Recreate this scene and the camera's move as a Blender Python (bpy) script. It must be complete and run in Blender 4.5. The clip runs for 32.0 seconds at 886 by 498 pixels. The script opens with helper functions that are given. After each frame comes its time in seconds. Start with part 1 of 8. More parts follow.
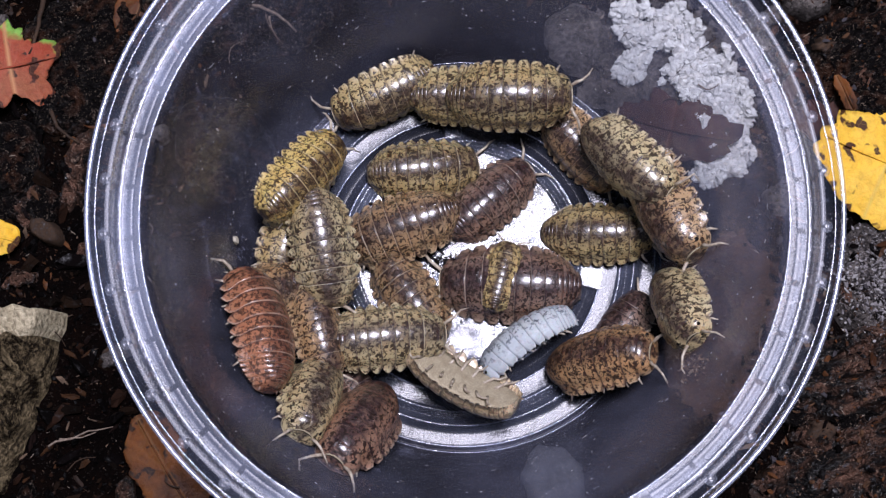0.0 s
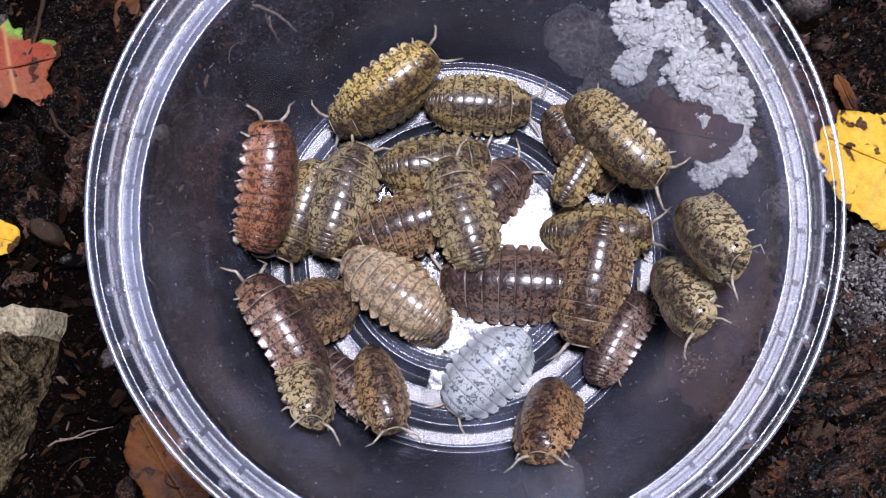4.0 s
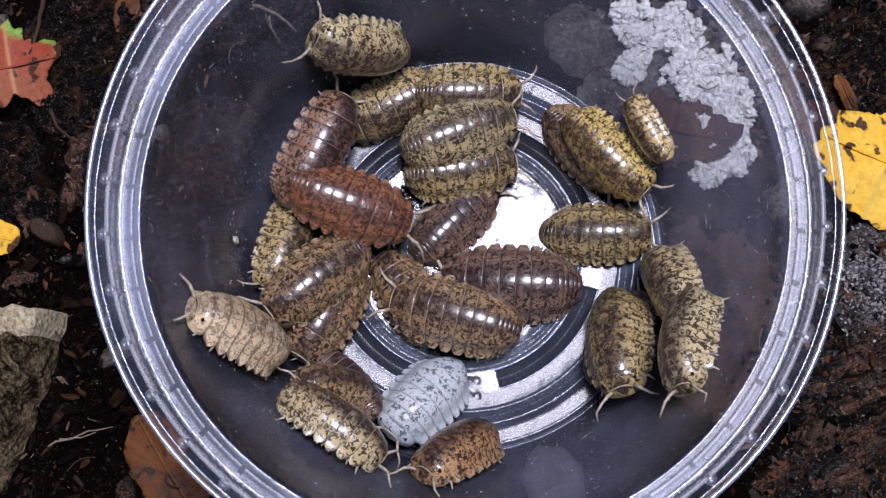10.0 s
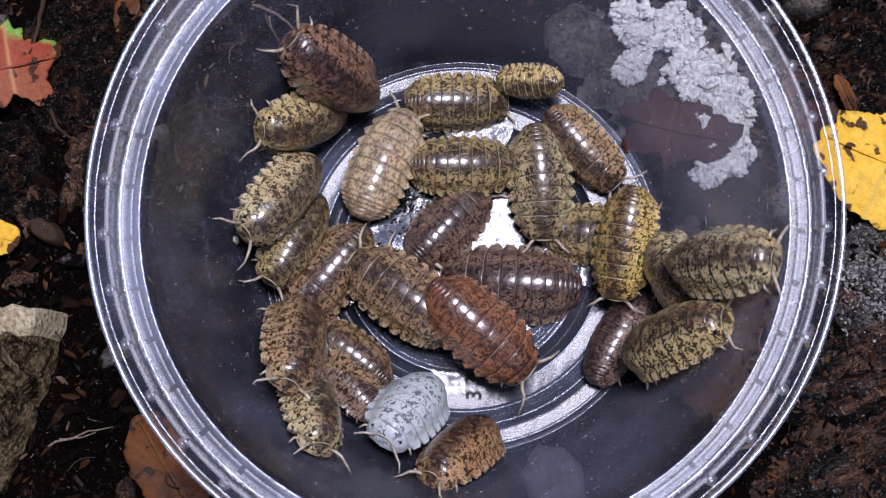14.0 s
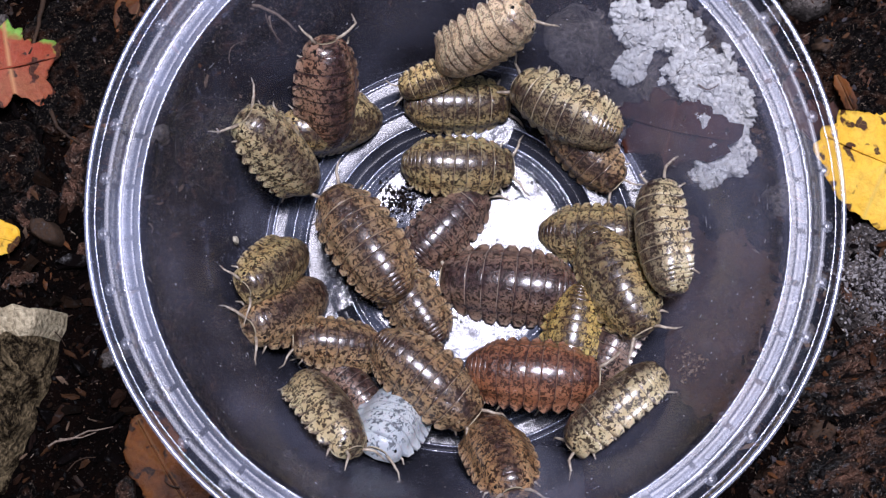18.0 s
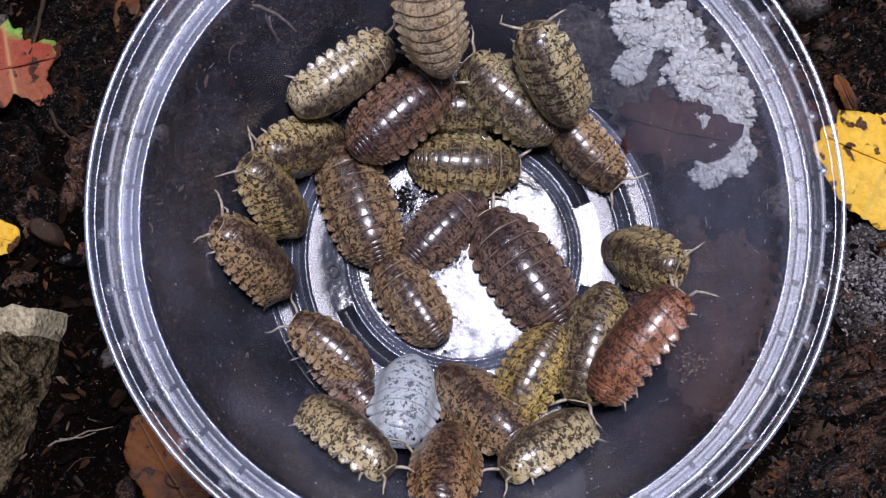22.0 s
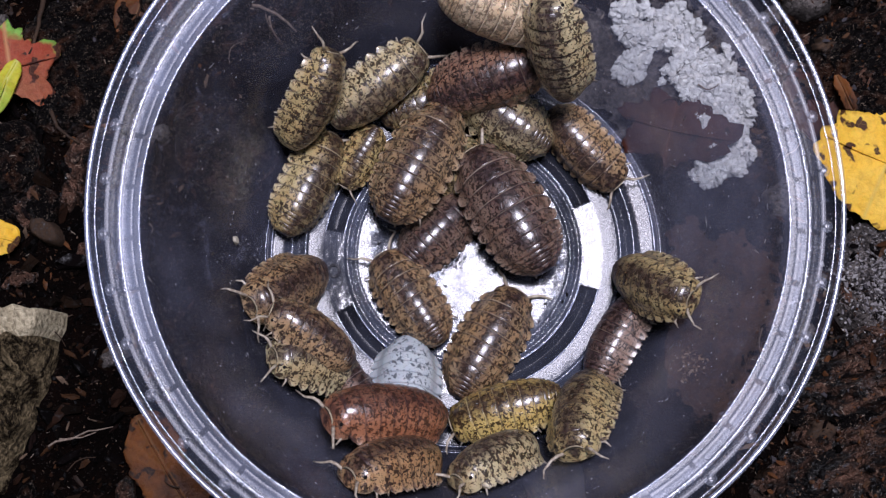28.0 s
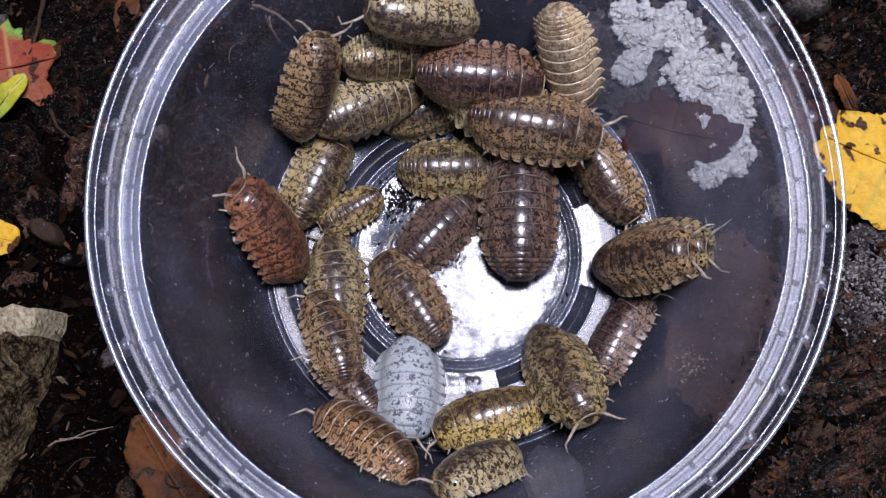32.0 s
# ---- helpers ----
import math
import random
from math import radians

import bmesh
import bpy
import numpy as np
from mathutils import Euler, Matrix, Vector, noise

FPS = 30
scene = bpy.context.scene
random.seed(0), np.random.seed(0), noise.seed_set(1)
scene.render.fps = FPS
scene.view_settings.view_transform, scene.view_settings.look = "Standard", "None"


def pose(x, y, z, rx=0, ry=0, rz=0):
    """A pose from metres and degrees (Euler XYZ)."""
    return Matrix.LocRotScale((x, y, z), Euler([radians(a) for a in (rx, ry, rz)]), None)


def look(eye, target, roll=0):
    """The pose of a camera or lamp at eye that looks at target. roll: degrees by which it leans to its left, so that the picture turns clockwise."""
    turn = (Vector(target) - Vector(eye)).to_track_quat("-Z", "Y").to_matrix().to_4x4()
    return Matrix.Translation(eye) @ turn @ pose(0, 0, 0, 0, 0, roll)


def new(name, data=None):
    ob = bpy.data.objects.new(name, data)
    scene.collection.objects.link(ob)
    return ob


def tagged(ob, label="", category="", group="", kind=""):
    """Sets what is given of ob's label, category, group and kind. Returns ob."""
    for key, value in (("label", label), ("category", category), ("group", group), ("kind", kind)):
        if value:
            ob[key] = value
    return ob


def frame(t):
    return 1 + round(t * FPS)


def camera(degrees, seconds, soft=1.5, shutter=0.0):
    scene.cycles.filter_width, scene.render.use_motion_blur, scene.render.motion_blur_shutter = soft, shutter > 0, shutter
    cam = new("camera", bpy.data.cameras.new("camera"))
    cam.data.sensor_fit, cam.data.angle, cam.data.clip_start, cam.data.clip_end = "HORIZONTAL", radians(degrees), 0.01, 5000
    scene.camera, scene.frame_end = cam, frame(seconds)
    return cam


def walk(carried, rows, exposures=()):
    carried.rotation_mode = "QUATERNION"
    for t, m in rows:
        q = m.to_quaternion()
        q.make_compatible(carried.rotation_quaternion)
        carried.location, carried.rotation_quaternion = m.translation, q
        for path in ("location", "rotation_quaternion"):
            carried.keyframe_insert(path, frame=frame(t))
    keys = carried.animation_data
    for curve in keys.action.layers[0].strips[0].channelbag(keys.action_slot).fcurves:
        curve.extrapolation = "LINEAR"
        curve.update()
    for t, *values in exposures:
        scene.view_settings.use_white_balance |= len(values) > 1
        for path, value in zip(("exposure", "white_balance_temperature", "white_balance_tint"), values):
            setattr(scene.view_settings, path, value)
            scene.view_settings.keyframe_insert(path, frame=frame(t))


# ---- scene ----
from mathutils.bvhtree import BVHTree

cam = camera(37.14, 32.0, soft=1.3, shutter=0.4)
VIEW = pose(-0.00115, -0.0410, 0.2541, 9.371, 0.608, 0)
walk(cam, [(0.0, VIEW), (32.0, VIEW)], [
    (0.0, 0.02), (1.0, 0.05), (3.0, 0.15), (6.0, 0.18), (9.0, 0.16), (10.0, -0.03), (13.0, -0.07), (14.0, -0.02), (17.0, 0.09), (18.0, 0.12),
    (20.0, 0.02), (22.0, -0.09), (25.0, -0.14), (28.0, -0.24), (29.0, -0.27), (30.0, -0.19), (32.0, -0.18)])

# ---- light: one lamp over the cup, and dim skylight ----
world = bpy.data.worlds.new("sky")
world.use_nodes = True
scene.world = world
wn = world.node_tree.nodes
sky = wn.new("ShaderNodeTexSky")
sky.sky_type, sky.sun_disc = "NISHITA", False
sky.sun_elevation, sky.sun_rotation = radians(48), radians(205)
world.node_tree.links.new(sky.outputs[0], wn["Background"].inputs[0])
wn["Background"].inputs[1].default_value = 0.016

lamp = bpy.data.lights.new("overhead_lamp", "AREA")
lamp.shape, lamp.size, lamp.size_y = "RECTANGLE", 0.17, 0.19
lamp.energy, lamp.color = 6.1, (0.99, 0.955, 1.155)
new("overhead_lamp", lamp).matrix_world = look((0.066, 0.100, 0.65), (0.010, 0.000, 0.0))


# ---- materials ----
class Nodes:
    """A node material in the making."""

    def __init__(self, name):
        self.m = bpy.data.materials.new(name)
        self.m.use_nodes = True
        self.t = self.m.node_tree
        self.p = self.t.nodes["Principled BSDF"]
        self.out = self.t.nodes["Material Output"]

    def n(self, kind, **values):
        node = self.t.nodes.new("ShaderNode" + kind)
        for key, value in values.items():
            self.put(node, key, value)
        return node

    def put(self, node, key, value):
        slot = node.inputs[int(key[1:])] if key[0] == "_" and key[1:].isdigit() else node.inputs[key.replace("_", " ")]
        if isinstance(value, bpy.types.NodeSocket):
            self.t.links.new(value, slot)
        else:
            slot.default_value = value

    def link(self, key, value):
        self.put(self.p, key, value)

    def coords(self, kind="Object"):
        return self.n("TexCoord").outputs[kind]

    def noise(self, scale, detail=3.0, rough=0.55, vector=None, distortion=0.0):
        node = self.n("TexNoise", Scale=scale, Detail=detail, Roughness=rough, Distortion=distortion)
        self.put(node, "Vector", vector if vector is not None else self.coords())
        return node.outputs[0]

    def ramp(self, value, a, b, lo=0.0, hi=1.0):
        node = self.n("MapRange", Value=value)
        for key, v in (("From Min", a), ("From Max", b), ("To Min", lo), ("To Max", hi)):
            node.inputs[key].default_value = v
        return node.outputs[0]

    def mix(self, fac, a, b, how="MIX"):
        node = self.t.nodes.new("ShaderNodeMix")
        node.data_type, node.blend_type = "RGBA", how
        for slot, value in ((node.inputs[0], fac), (node.inputs[6], a), (node.inputs[7], b)):
            if isinstance(value, bpy.types.NodeSocket):
                self.t.links.new(value, slot)
            else:
                slot.default_value = value if not isinstance(value, tuple) else (*value, 1)[:4]
        return node.outputs[2]

    def math(self, op, a, b=0.0):
        node = self.t.nodes.new("ShaderNodeMath")
        node.operation = op
        for slot, value in zip(node.inputs, (a, b)):
            if isinstance(value, bpy.types.NodeSocket):
                self.t.links.new(value, slot)
            else:
                slot.default_value = value
        return node.outputs[0]

    def bump(self, height, strength, distance):
        node = self.n("Bump", Height=height)
        node.inputs["Strength"].default_value, node.inputs["Distance"].default_value = strength, distance
        self.t.links.new(node.outputs[0], self.p.inputs["Normal"])


def cuticle(name, white=False, flecks=1.0, band=0.94):
    """Speckled glossy shell plates; the ground tint is the object's colour."""
    k = Nodes(name)
    info = k.n("ObjectInfo")
    shift = k.math("MULTIPLY", info.outputs["Alpha"], 1.7)
    move = k.n("VectorMath")
    move.operation = "ADD"
    k.t.links.new(k.coords(), move.inputs[0])
    k.t.links.new(shift, move.inputs[1])
    at = move.outputs[0]
    uv = k.n("SeparateXYZ", Vector=k.coords("UV"))
    u, v = uv.outputs[0], k.math("ABSOLUTE", k.math("SUBTRACT", k.math("MULTIPLY", uv.outputs[1], 2.0), 1.0))
    tint = info.outputs["Color"]
    large = k.noise(140, 3, 0.5, at)
    patch = k.noise(620, 3, 0.6, at, 0.8)
    worm = k.noise(1300, 2.2, 0.5, at, 1.0)
    fine = k.noise(1700, 2, 0.5, at, 0.6)
    if white:
        light = k.mix(k.ramp(large, 0.35, 0.65), tint, (0.40, 0.44, 0.47))
        dark = k.mix(0.0, (0.075, 0.085, 0.10), (0.1, 0.1, 0.1))
        marks = k.math("MULTIPLY", k.ramp(worm, 0.515, 0.535, 0, 0.9), k.math("MULTIPLY", k.ramp(patch, 0.47, 0.52), k.ramp(v, 0.45, 0.68, 1.0, 0.2)))
        c = k.mix(marks, light, dark)
        back = dark
        spine = k.ramp(v, 0.2, 0.5, 1, 0)
        # dark front edge paints the shade in the groove between plates
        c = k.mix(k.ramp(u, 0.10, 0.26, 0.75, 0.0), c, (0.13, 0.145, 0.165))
    else:
        light = k.mix(k.ramp(large, 0.38, 0.66, 0.0, 0.6), k.mix(1.0, tint, (1.16, 1.14, 1.10), "MULTIPLY"), k.mix(1.0, tint, (0.86, 0.70, 0.52), "MULTIPLY"))
        light = k.mix(k.ramp(v, 0.80, 0.96, 0.0, 0.22), light, k.mix(0.5, tint, (0.56, 0.50, 0.36)))
        dark = k.mix(0.5, k.mix(1.0, tint, (0.08, 0.055, 0.05), "MULTIPLY"), (0.012, 0.007, 0.006))
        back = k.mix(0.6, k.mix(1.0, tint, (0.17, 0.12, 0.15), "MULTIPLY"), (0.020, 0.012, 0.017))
        spine = k.math("MULTIPLY", k.ramp(k.math("ADD", v, k.math("MULTIPLY", large, 0.40)), 0.36, 0.68, 1, 0), k.ramp(patch, 0.34, 0.56, 0.62, 1.0))
        c = k.mix(k.math("MULTIPLY", spine, band), light, back)
        # crooked flecks, denser in some patches and sparser on the side flaps
        dense = k.math("ADD", worm, k.math("MULTIPLY", k.math("SUBTRACT", patch, 0.5), 0.32))
        dense = k.math("SUBTRACT", dense, k.ramp(v, 0.72, 1.0, 0.0, 0.035))
        broad = k.ramp(dense, 0.524, 0.540, 0.0, 0.94)
        dots = k.ramp(fine, 0.60, 0.62, 0.0, 0.7)
        c = k.mix(k.math("MULTIPLY", k.math("MAXIMUM", dots, broad), flecks), c, dark)
        # front of each plate darkened: pigment plus painted shade under the overlap
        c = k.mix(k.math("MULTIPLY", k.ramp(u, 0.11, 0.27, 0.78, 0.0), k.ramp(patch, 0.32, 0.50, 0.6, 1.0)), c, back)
    edge = k.math("MAXIMUM", k.ramp(u, 0.945, 0.965), k.math("MULTIPLY", k.ramp(v, 0.955, 0.98), 0.8))
    edge = k.math("MULTIPLY", edge, k.ramp(k.noise(260, 2, 0.5, at), 0.36, 0.60, 0.10, 0.80))
    c = k.mix(edge, c, k.mix(0.35, tint, (0.46, 0.41, 0.32)))
    k.link("Base_Color", c)
    k.link("Roughness", k.math("ADD", k.ramp(k.noise(900, 2, 0.5, at), 0.3, 0.7, 0.0, 0.16), 0.26))
    k.link("Coat_Weight", k.ramp(spine, 0, 1, 0.60, 1.0) if not white else 0.25)
    k.link("Coat_Roughness", k.ramp(patch, 0.35, 0.65, 0.13, 0.26))
    k.link("Specular_IOR_Level", k.ramp(spine, 0, 1, 0.32, 0.22))
    k.link("Subsurface_Weight", 0.08)
    k.link("Subsurface_Scale", 0.0008)
    k.bump(k.math("ADD", k.noise(2600, 2, 0.6, at), k.math("MULTIPLY", patch, 3.0)), 0.42, 0.00024)
    return k.m


def limb_mat():
    k = Nodes("limb")
    k.link("Base_Color", k.mix(k.ramp(k.noise(1400), 0.4, 0.6), (0.50, 0.44, 0.34), (0.30, 0.24, 0.18)))
    k.link("Roughness", 0.35)
    k.link("Transmission_Weight", 0.1)
    return k.m


def plain(name, a, b, scale, rough, bump=0.3, depth=0.0004, spec=0.5, distortion=0.0, flecks=0.0, span=(0.36, 0.64)):
    """Two tones broken up at two scales, with relief."""
    k = Nodes(name)
    big, small = k.noise(scale, 4, 0.6, None, distortion), k.noise(scale * 7, 4, 0.65)
    c = k.mix(k.ramp(k.math("ADD", k.math("MULTIPLY", big, 0.6), k.math("MULTIPLY", small, 0.4)), span[0], span[1]), a, b)
    c = k.mix(k.ramp(small, 0.35, 0.7, 0.0, 0.7), c, k.mix(1.0, c, (0.35, 0.33, 0.32), "MULTIPLY"))
    fleck = k.ramp(k.noise(scale * 17, 2, 0.5, None, 2.2), 0.625, 0.68, 0, 0.8)
    c = k.mix(k.math("MULTIPLY", fleck, flecks), c, k.mix(0.6, a, (0.36, 0.28, 0.21)))
    k.link("Base_Color", c)
    k.link("Roughness", k.ramp(small, 0.45, 0.72, min(1, rough + 0.35), rough - 0.12))
    k.link("Specular_IOR_Level", k.ramp(small, 0.50, 0.74, spec * 0.12, spec * 1.2))
    k.bump(k.math("ADD", big, small), bump, depth)
    return k.m


def soil_mat():
    k = Nodes("wet_soil")
    big, mid, fine = k.noise(45, 4, 0.6), k.noise(260, 5, 0.7), k.noise(1500, 4, 0.7)
    c = k.mix(k.ramp(big, 0.35, 0.65), (0.002, 0.0013, 0.0012), (0.008, 0.0036, 0.0024))
    c = k.mix(k.ramp(mid, 0.45, 0.70), c, (0.0012, 0.0009, 0.0009))
    c = k.mix(k.ramp(fine, 0.64, 0.74, 0, 0.6), c, (0.16, 0.11, 0.08))
    k.link("Base_Color", c)
    k.link("Roughness", k.ramp(fine, 0.55, 0.72, 0.85, 0.30))
    k.link("Specular_IOR_Level", k.ramp(fine, 0.58, 0.74, 0.04, 0.6))
    k.bump(k.math("ADD", k.math("MULTIPLY", mid, 1.6), fine), 1.0, 0.0022)
    return k.m


def bits_mat(name, tones, rough=0.55, scale=600, spec=0.3):
    """Loose bits: each one takes a tone of its own."""
    k = Nodes(name)
    rnd = k.n("NewGeometry").outputs["Random Per Island"]
    ramp = k.t.nodes.new("ShaderNodeValToRGB")
    k.t.links.new(rnd, ramp.inputs[0])
    while len(ramp.color_ramp.elements) < len(tones):
        ramp.color_ramp.elements.new(0.5)
    for i, tone in enumerate(tones):
        ramp.color_ramp.elements[i].position = i / len(tones)
        ramp.color_ramp.elements[i].color = (*tone, 1)
    ramp.color_ramp.interpolation = "CONSTANT"
    fine = k.noise(scale, 4, 0.65)
    k.link("Base_Color", k.mix(k.ramp(fine, 0.3, 0.7, 0, 0.75), ramp.outputs[0], k.mix(1.0, ramp.outputs[0], (0.35, 0.34, 0.34), "MULTIPLY")))
    k.link("Roughness", k.ramp(fine, 0.45, 0.72, 0.9, rough))
    k.link("Specular_IOR_Level", k.ramp(fine, 0.52, 0.72, 0.03, spec))
    k.bump(fine, 0.7, 0.0006)
    return k.m


def leaf_mat(name, a, b, spot, vein, spots=0.62, tip=None):
    """Autumn leaf: two tones, dark specks, pale veins along the ribs of its outline."""
    k = Nodes(name)
    uv = k.n("SeparateXYZ", Vector=k.coords("UV"))
    big, small = k.noise(70, 4, 0.6), k.noise(700, 4, 0.7)
    c = k.mix(k.ramp(big, 0.35, 0.65), a, b)
    if tip:
        c = k.mix(k.ramp(k.math("ADD", k.math("ADD", k.math("MULTIPLY", uv.outputs[0], 0.5), k.math("MULTIPLY", uv.outputs[1], 0.87)), k.math("MULTIPLY", big, 0.35)), 0.97, 1.00), c, tip)
    c = k.mix(k.ramp(small, 0.42, 0.75, 0, 0.6), c, k.mix(1.0, c, (0.5, 0.42, 0.38), "MULTIPLY"))
    c = k.mix(k.ramp(k.noise(330, 2, 0.5), spots, spots + 0.04), c, spot)
    rib = k.n("TexVoronoi", Scale=26.0, Vector=k.coords("UV"))
    rib.feature = "DISTANCE_TO_EDGE"
    line = k.ramp(rib.outputs["Distance"], 0.0, 0.045, 0.16, 0.0)
    mid = k.ramp(k.math("ABSOLUTE", k.math("SUBTRACT", uv.outputs[0], 0.5)), 0.0, 0.014, 1.0, 0.0)
    c = k.mix(k.math("MAXIMUM", line, mid), c, vein)
    k.link("Base_Color", c)
    k.link("Roughness", 0.6)
    k.link("Specular_IOR_Level", 0.22)
    k.link("Subsurface_Weight", 0.08)
    k.link("Subsurface_Scale", 0.001)
    k.bump(k.math("ADD", k.math("MULTIPLY", mid, -0.3), k.math("ADD", big, small)), 0.5, 0.0008)
    return k.m


def plastic_mat(name, gloss, haze, rough, smear=1.0, edge=0.5, wave=0.25, tone=(0.50, 0.58, 0.82, 1), lit_haze=None):
    """Clear moulded plastic: see-through, glossy at grazing angles, with smears and scratches."""
    k = Nodes(name)
    k.t.nodes.remove(k.p)
    clear = k.n("BsdfTransparent", Color=(0.95, 0.96, 0.98, 1))
    shine = k.n("BsdfGlossy", Color=(1, 1, 1, 1), Roughness=rough)
    film = k.n("BsdfDiffuse", Color=tone)
    lay = k.n("LayerWeight", Blend=0.16)
    g = k.math("ADD", k.math("MULTIPLY", lay.outputs["Fresnel"], edge), gloss)
    cloud = k.ramp(k.noise(28, 4, 0.6), 0.42, 0.72, haze * 0.35, haze * 1.5)
    speck = k.math("MULTIPLY", k.ramp(k.noise(420, 3, 0.7, None, 1.4), 0.61, 0.70, 0, 0.34 * smear), k.ramp(k.noise(60, 2), 0.43, 0.58))
    wipe = k.math("MULTIPLY", k.ramp(k.noise(85, 4, 0.7, None, 1.8), 0.57, 0.72, 0, 0.26 * smear), k.ramp(k.noise(900, 3, 0.7), 0.38, 0.62, 0.25, 1.0))
    f = k.math("MAXIMUM", k.math("MAXIMUM", cloud, wipe), speck)
    if lit_haze:
        # lamp haze painted on one side as a cloudy pale film: middle, reach, weight
        away = k.n("VectorMath")
        away.operation = "DISTANCE"
        k.t.links.new(k.coords(), away.inputs[0])
        away.inputs[1].default_value = lit_haze[0]
        patchy = k.ramp(k.noise(70, 4, 0.65), 0.30, 0.70, 0.4, 1.3)
        f = k.math("ADD", f, k.math("MULTIPLY", k.ramp(away.outputs["Value"], 0.0, lit_haze[1], lit_haze[2], 0.0), patchy))
    one, two = k.n("MixShader"), k.n("MixShader")
    for slot, value in ((one.inputs[0], f), (one.inputs[1], clear.outputs[0]), (one.inputs[2], film.outputs[0]),
                        (two.inputs[0], g), (two.inputs[1], one.outputs[0]), (two.inputs[2], shine.outputs[0]), (k.out.inputs[0], two.outputs[0])):
        if isinstance(value, bpy.types.NodeSocket):
            k.t.links.new(value, slot)
    relief = k.n("Bump", Height=k.noise(150, 3, 0.5))
    relief.inputs["Strength"].default_value, relief.inputs["Distance"].default_value = wave, 0.0006
    for node in (shine, lay):
        k.t.links.new(relief.outputs[0], node.inputs["Normal"])
    return k.m


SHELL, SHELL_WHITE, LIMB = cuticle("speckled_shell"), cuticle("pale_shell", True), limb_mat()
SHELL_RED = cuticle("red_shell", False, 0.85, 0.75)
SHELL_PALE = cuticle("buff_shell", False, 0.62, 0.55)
EYE = plain("eye_black", (0.006, 0.005, 0.005), (0.012, 0.010, 0.010), 900, 0.25)
BELLY = plain("belly", (0.50, 0.44, 0.31), (0.36, 0.30, 0.20), 500, 0.5)
SOIL = soil_mat()
# wall: the last argument paints its lit right side paler
WALL = plastic_mat("clear_plastic_wall", 0.008, 0.060, 0.26, 0.7, 0.09, 0.25, (0.52, 0.55, 0.76, 1), ((0.052, 0.018, 0.034), 0.050, 0.16))
BASE = plastic_mat("clear_plastic_base", 0.019, 0.12, 0.12, 0.8, 0.5, 0.36)
LEDGE = plastic_mat("ledge_plastic", 0.008, 0.33, 0.16, 0.5, 0.05, 0.12, (0.56, 0.62, 0.80, 1))
OUTER = plastic_mat("outer_base_plastic", 0.011, 0.10, 0.16, 0.5, 0.4, 0.2)
SLOT = plastic_mat("slot_plastic", 0.006, 0.05, 0.20, 0.3, 0.15, 0.2)
RIM = plastic_mat("clear_plastic_rim", 0.02, 0.09, 0.14, 0.6, 0.35)
SHINY = plastic_mat("shiny_plastic", 0.10, 0.28, 0.20, 0.3, 0.4, 0.04)
BARS = plastic_mat("frosted_plastic", 0.014, 0.42, 0.30, 0.6, 0.1, 0.5, (0.60, 0.61, 0.66, 1))
BEAD = plastic_mat("bead_plastic", 0.012, 0.10, 0.20, 0.2, 0.9, 0.1, (0.62, 0.64, 0.72, 1))
BLOCK = plastic_mat("ledge_block_plastic", 0.010, 0.09, 0.22, 0.4, 0.1, 0.2, (0.60, 0.64, 0.78, 1))
CRUMBS = bits_mat("crumbs", [(0.0015, 0.001, 0.001), (0.010, 0.005, 0.003), (0.030, 0.014, 0.008), (0.003, 0.002, 0.002), (0.05, 0.024, 0.012), (0.004, 0.003, 0.0025), (0.0012, 0.001, 0.001), (0.035, 0.024, 0.019), (0.002, 0.0015, 0.0015), (0.16, 0.11, 0.075), (0.002, 0.0015, 0.0015), (0.012, 0.007, 0.006)], 0.38, 600, 0.38)
CLODS = bits_mat("clods", [(0.003, 0.002, 0.002), (0.014, 0.008, 0.005), (0.006, 0.004, 0.003), (0.022, 0.011, 0.007), (0.002, 0.0015, 0.0015)], 0.38, 500, 0.36)
FIBRE = bits_mat("fibre", [(0.10, 0.07, 0.05), (0.22, 0.17, 0.13), (0.05, 0.03, 0.02), (0.30, 0.25, 0.20)], 0.4, 600, 0.5)
RUST = bits_mat("rust_bits", [(0.003, 0.002, 0.002), (0.11, 0.046, 0.020), (0.006, 0.004, 0.004), (0.05, 0.021, 0.010), (0.002, 0.0015, 0.0015), (0.09, 0.048, 0.027), (0.004, 0.003, 0.003), (0.06, 0.055, 0.06)], 0.32, 600, 0.8)
RUST_PALE = bits_mat("dry_moss", [(0.34, 0.22, 0.13), (0.20, 0.12, 0.07), (0.42, 0.30, 0.20), (0.10, 0.06, 0.04)], 0.6, 600)
FRASS = bits_mat("frass", [(0.006, 0.005, 0.005), (0.012, 0.009, 0.008), (0.02, 0.014, 0.011)])
LICHEN = bits_mat("lichen_crust", [(0.82, 0.83, 0.79), (0.88, 0.89, 0.85), (0.76, 0.77, 0.73), (0.84, 0.83, 0.77), (0.80, 0.81, 0.78), (0.64, 0.64, 0.61)], 0.8, 900)
# bark: the near-black tones also stand in for shade in its crevices
BARK_RED = plain("bark_red_brown", (0.160, 0.084, 0.056), (0.002, 0.0015, 0.0015), 46, 0.30, 1.0, 0.007, 1.4, 1.6, 0.9, (0.38, 0.53))
BARK_DARK = plain("bark_black_brown", (0.004, 0.003, 0.003), (0.110, 0.045, 0.022), 75, 0.30, 1.0, 0.006, 0.8, 1.2, 1.0, (0.50, 0.66))
BARK_DULL = plain("bark_dull_brown", (0.085, 0.046, 0.030), (0.030, 0.018, 0.014), 120, 0.6, 0.6, 0.002, 0.3, 0.8, 0.4)
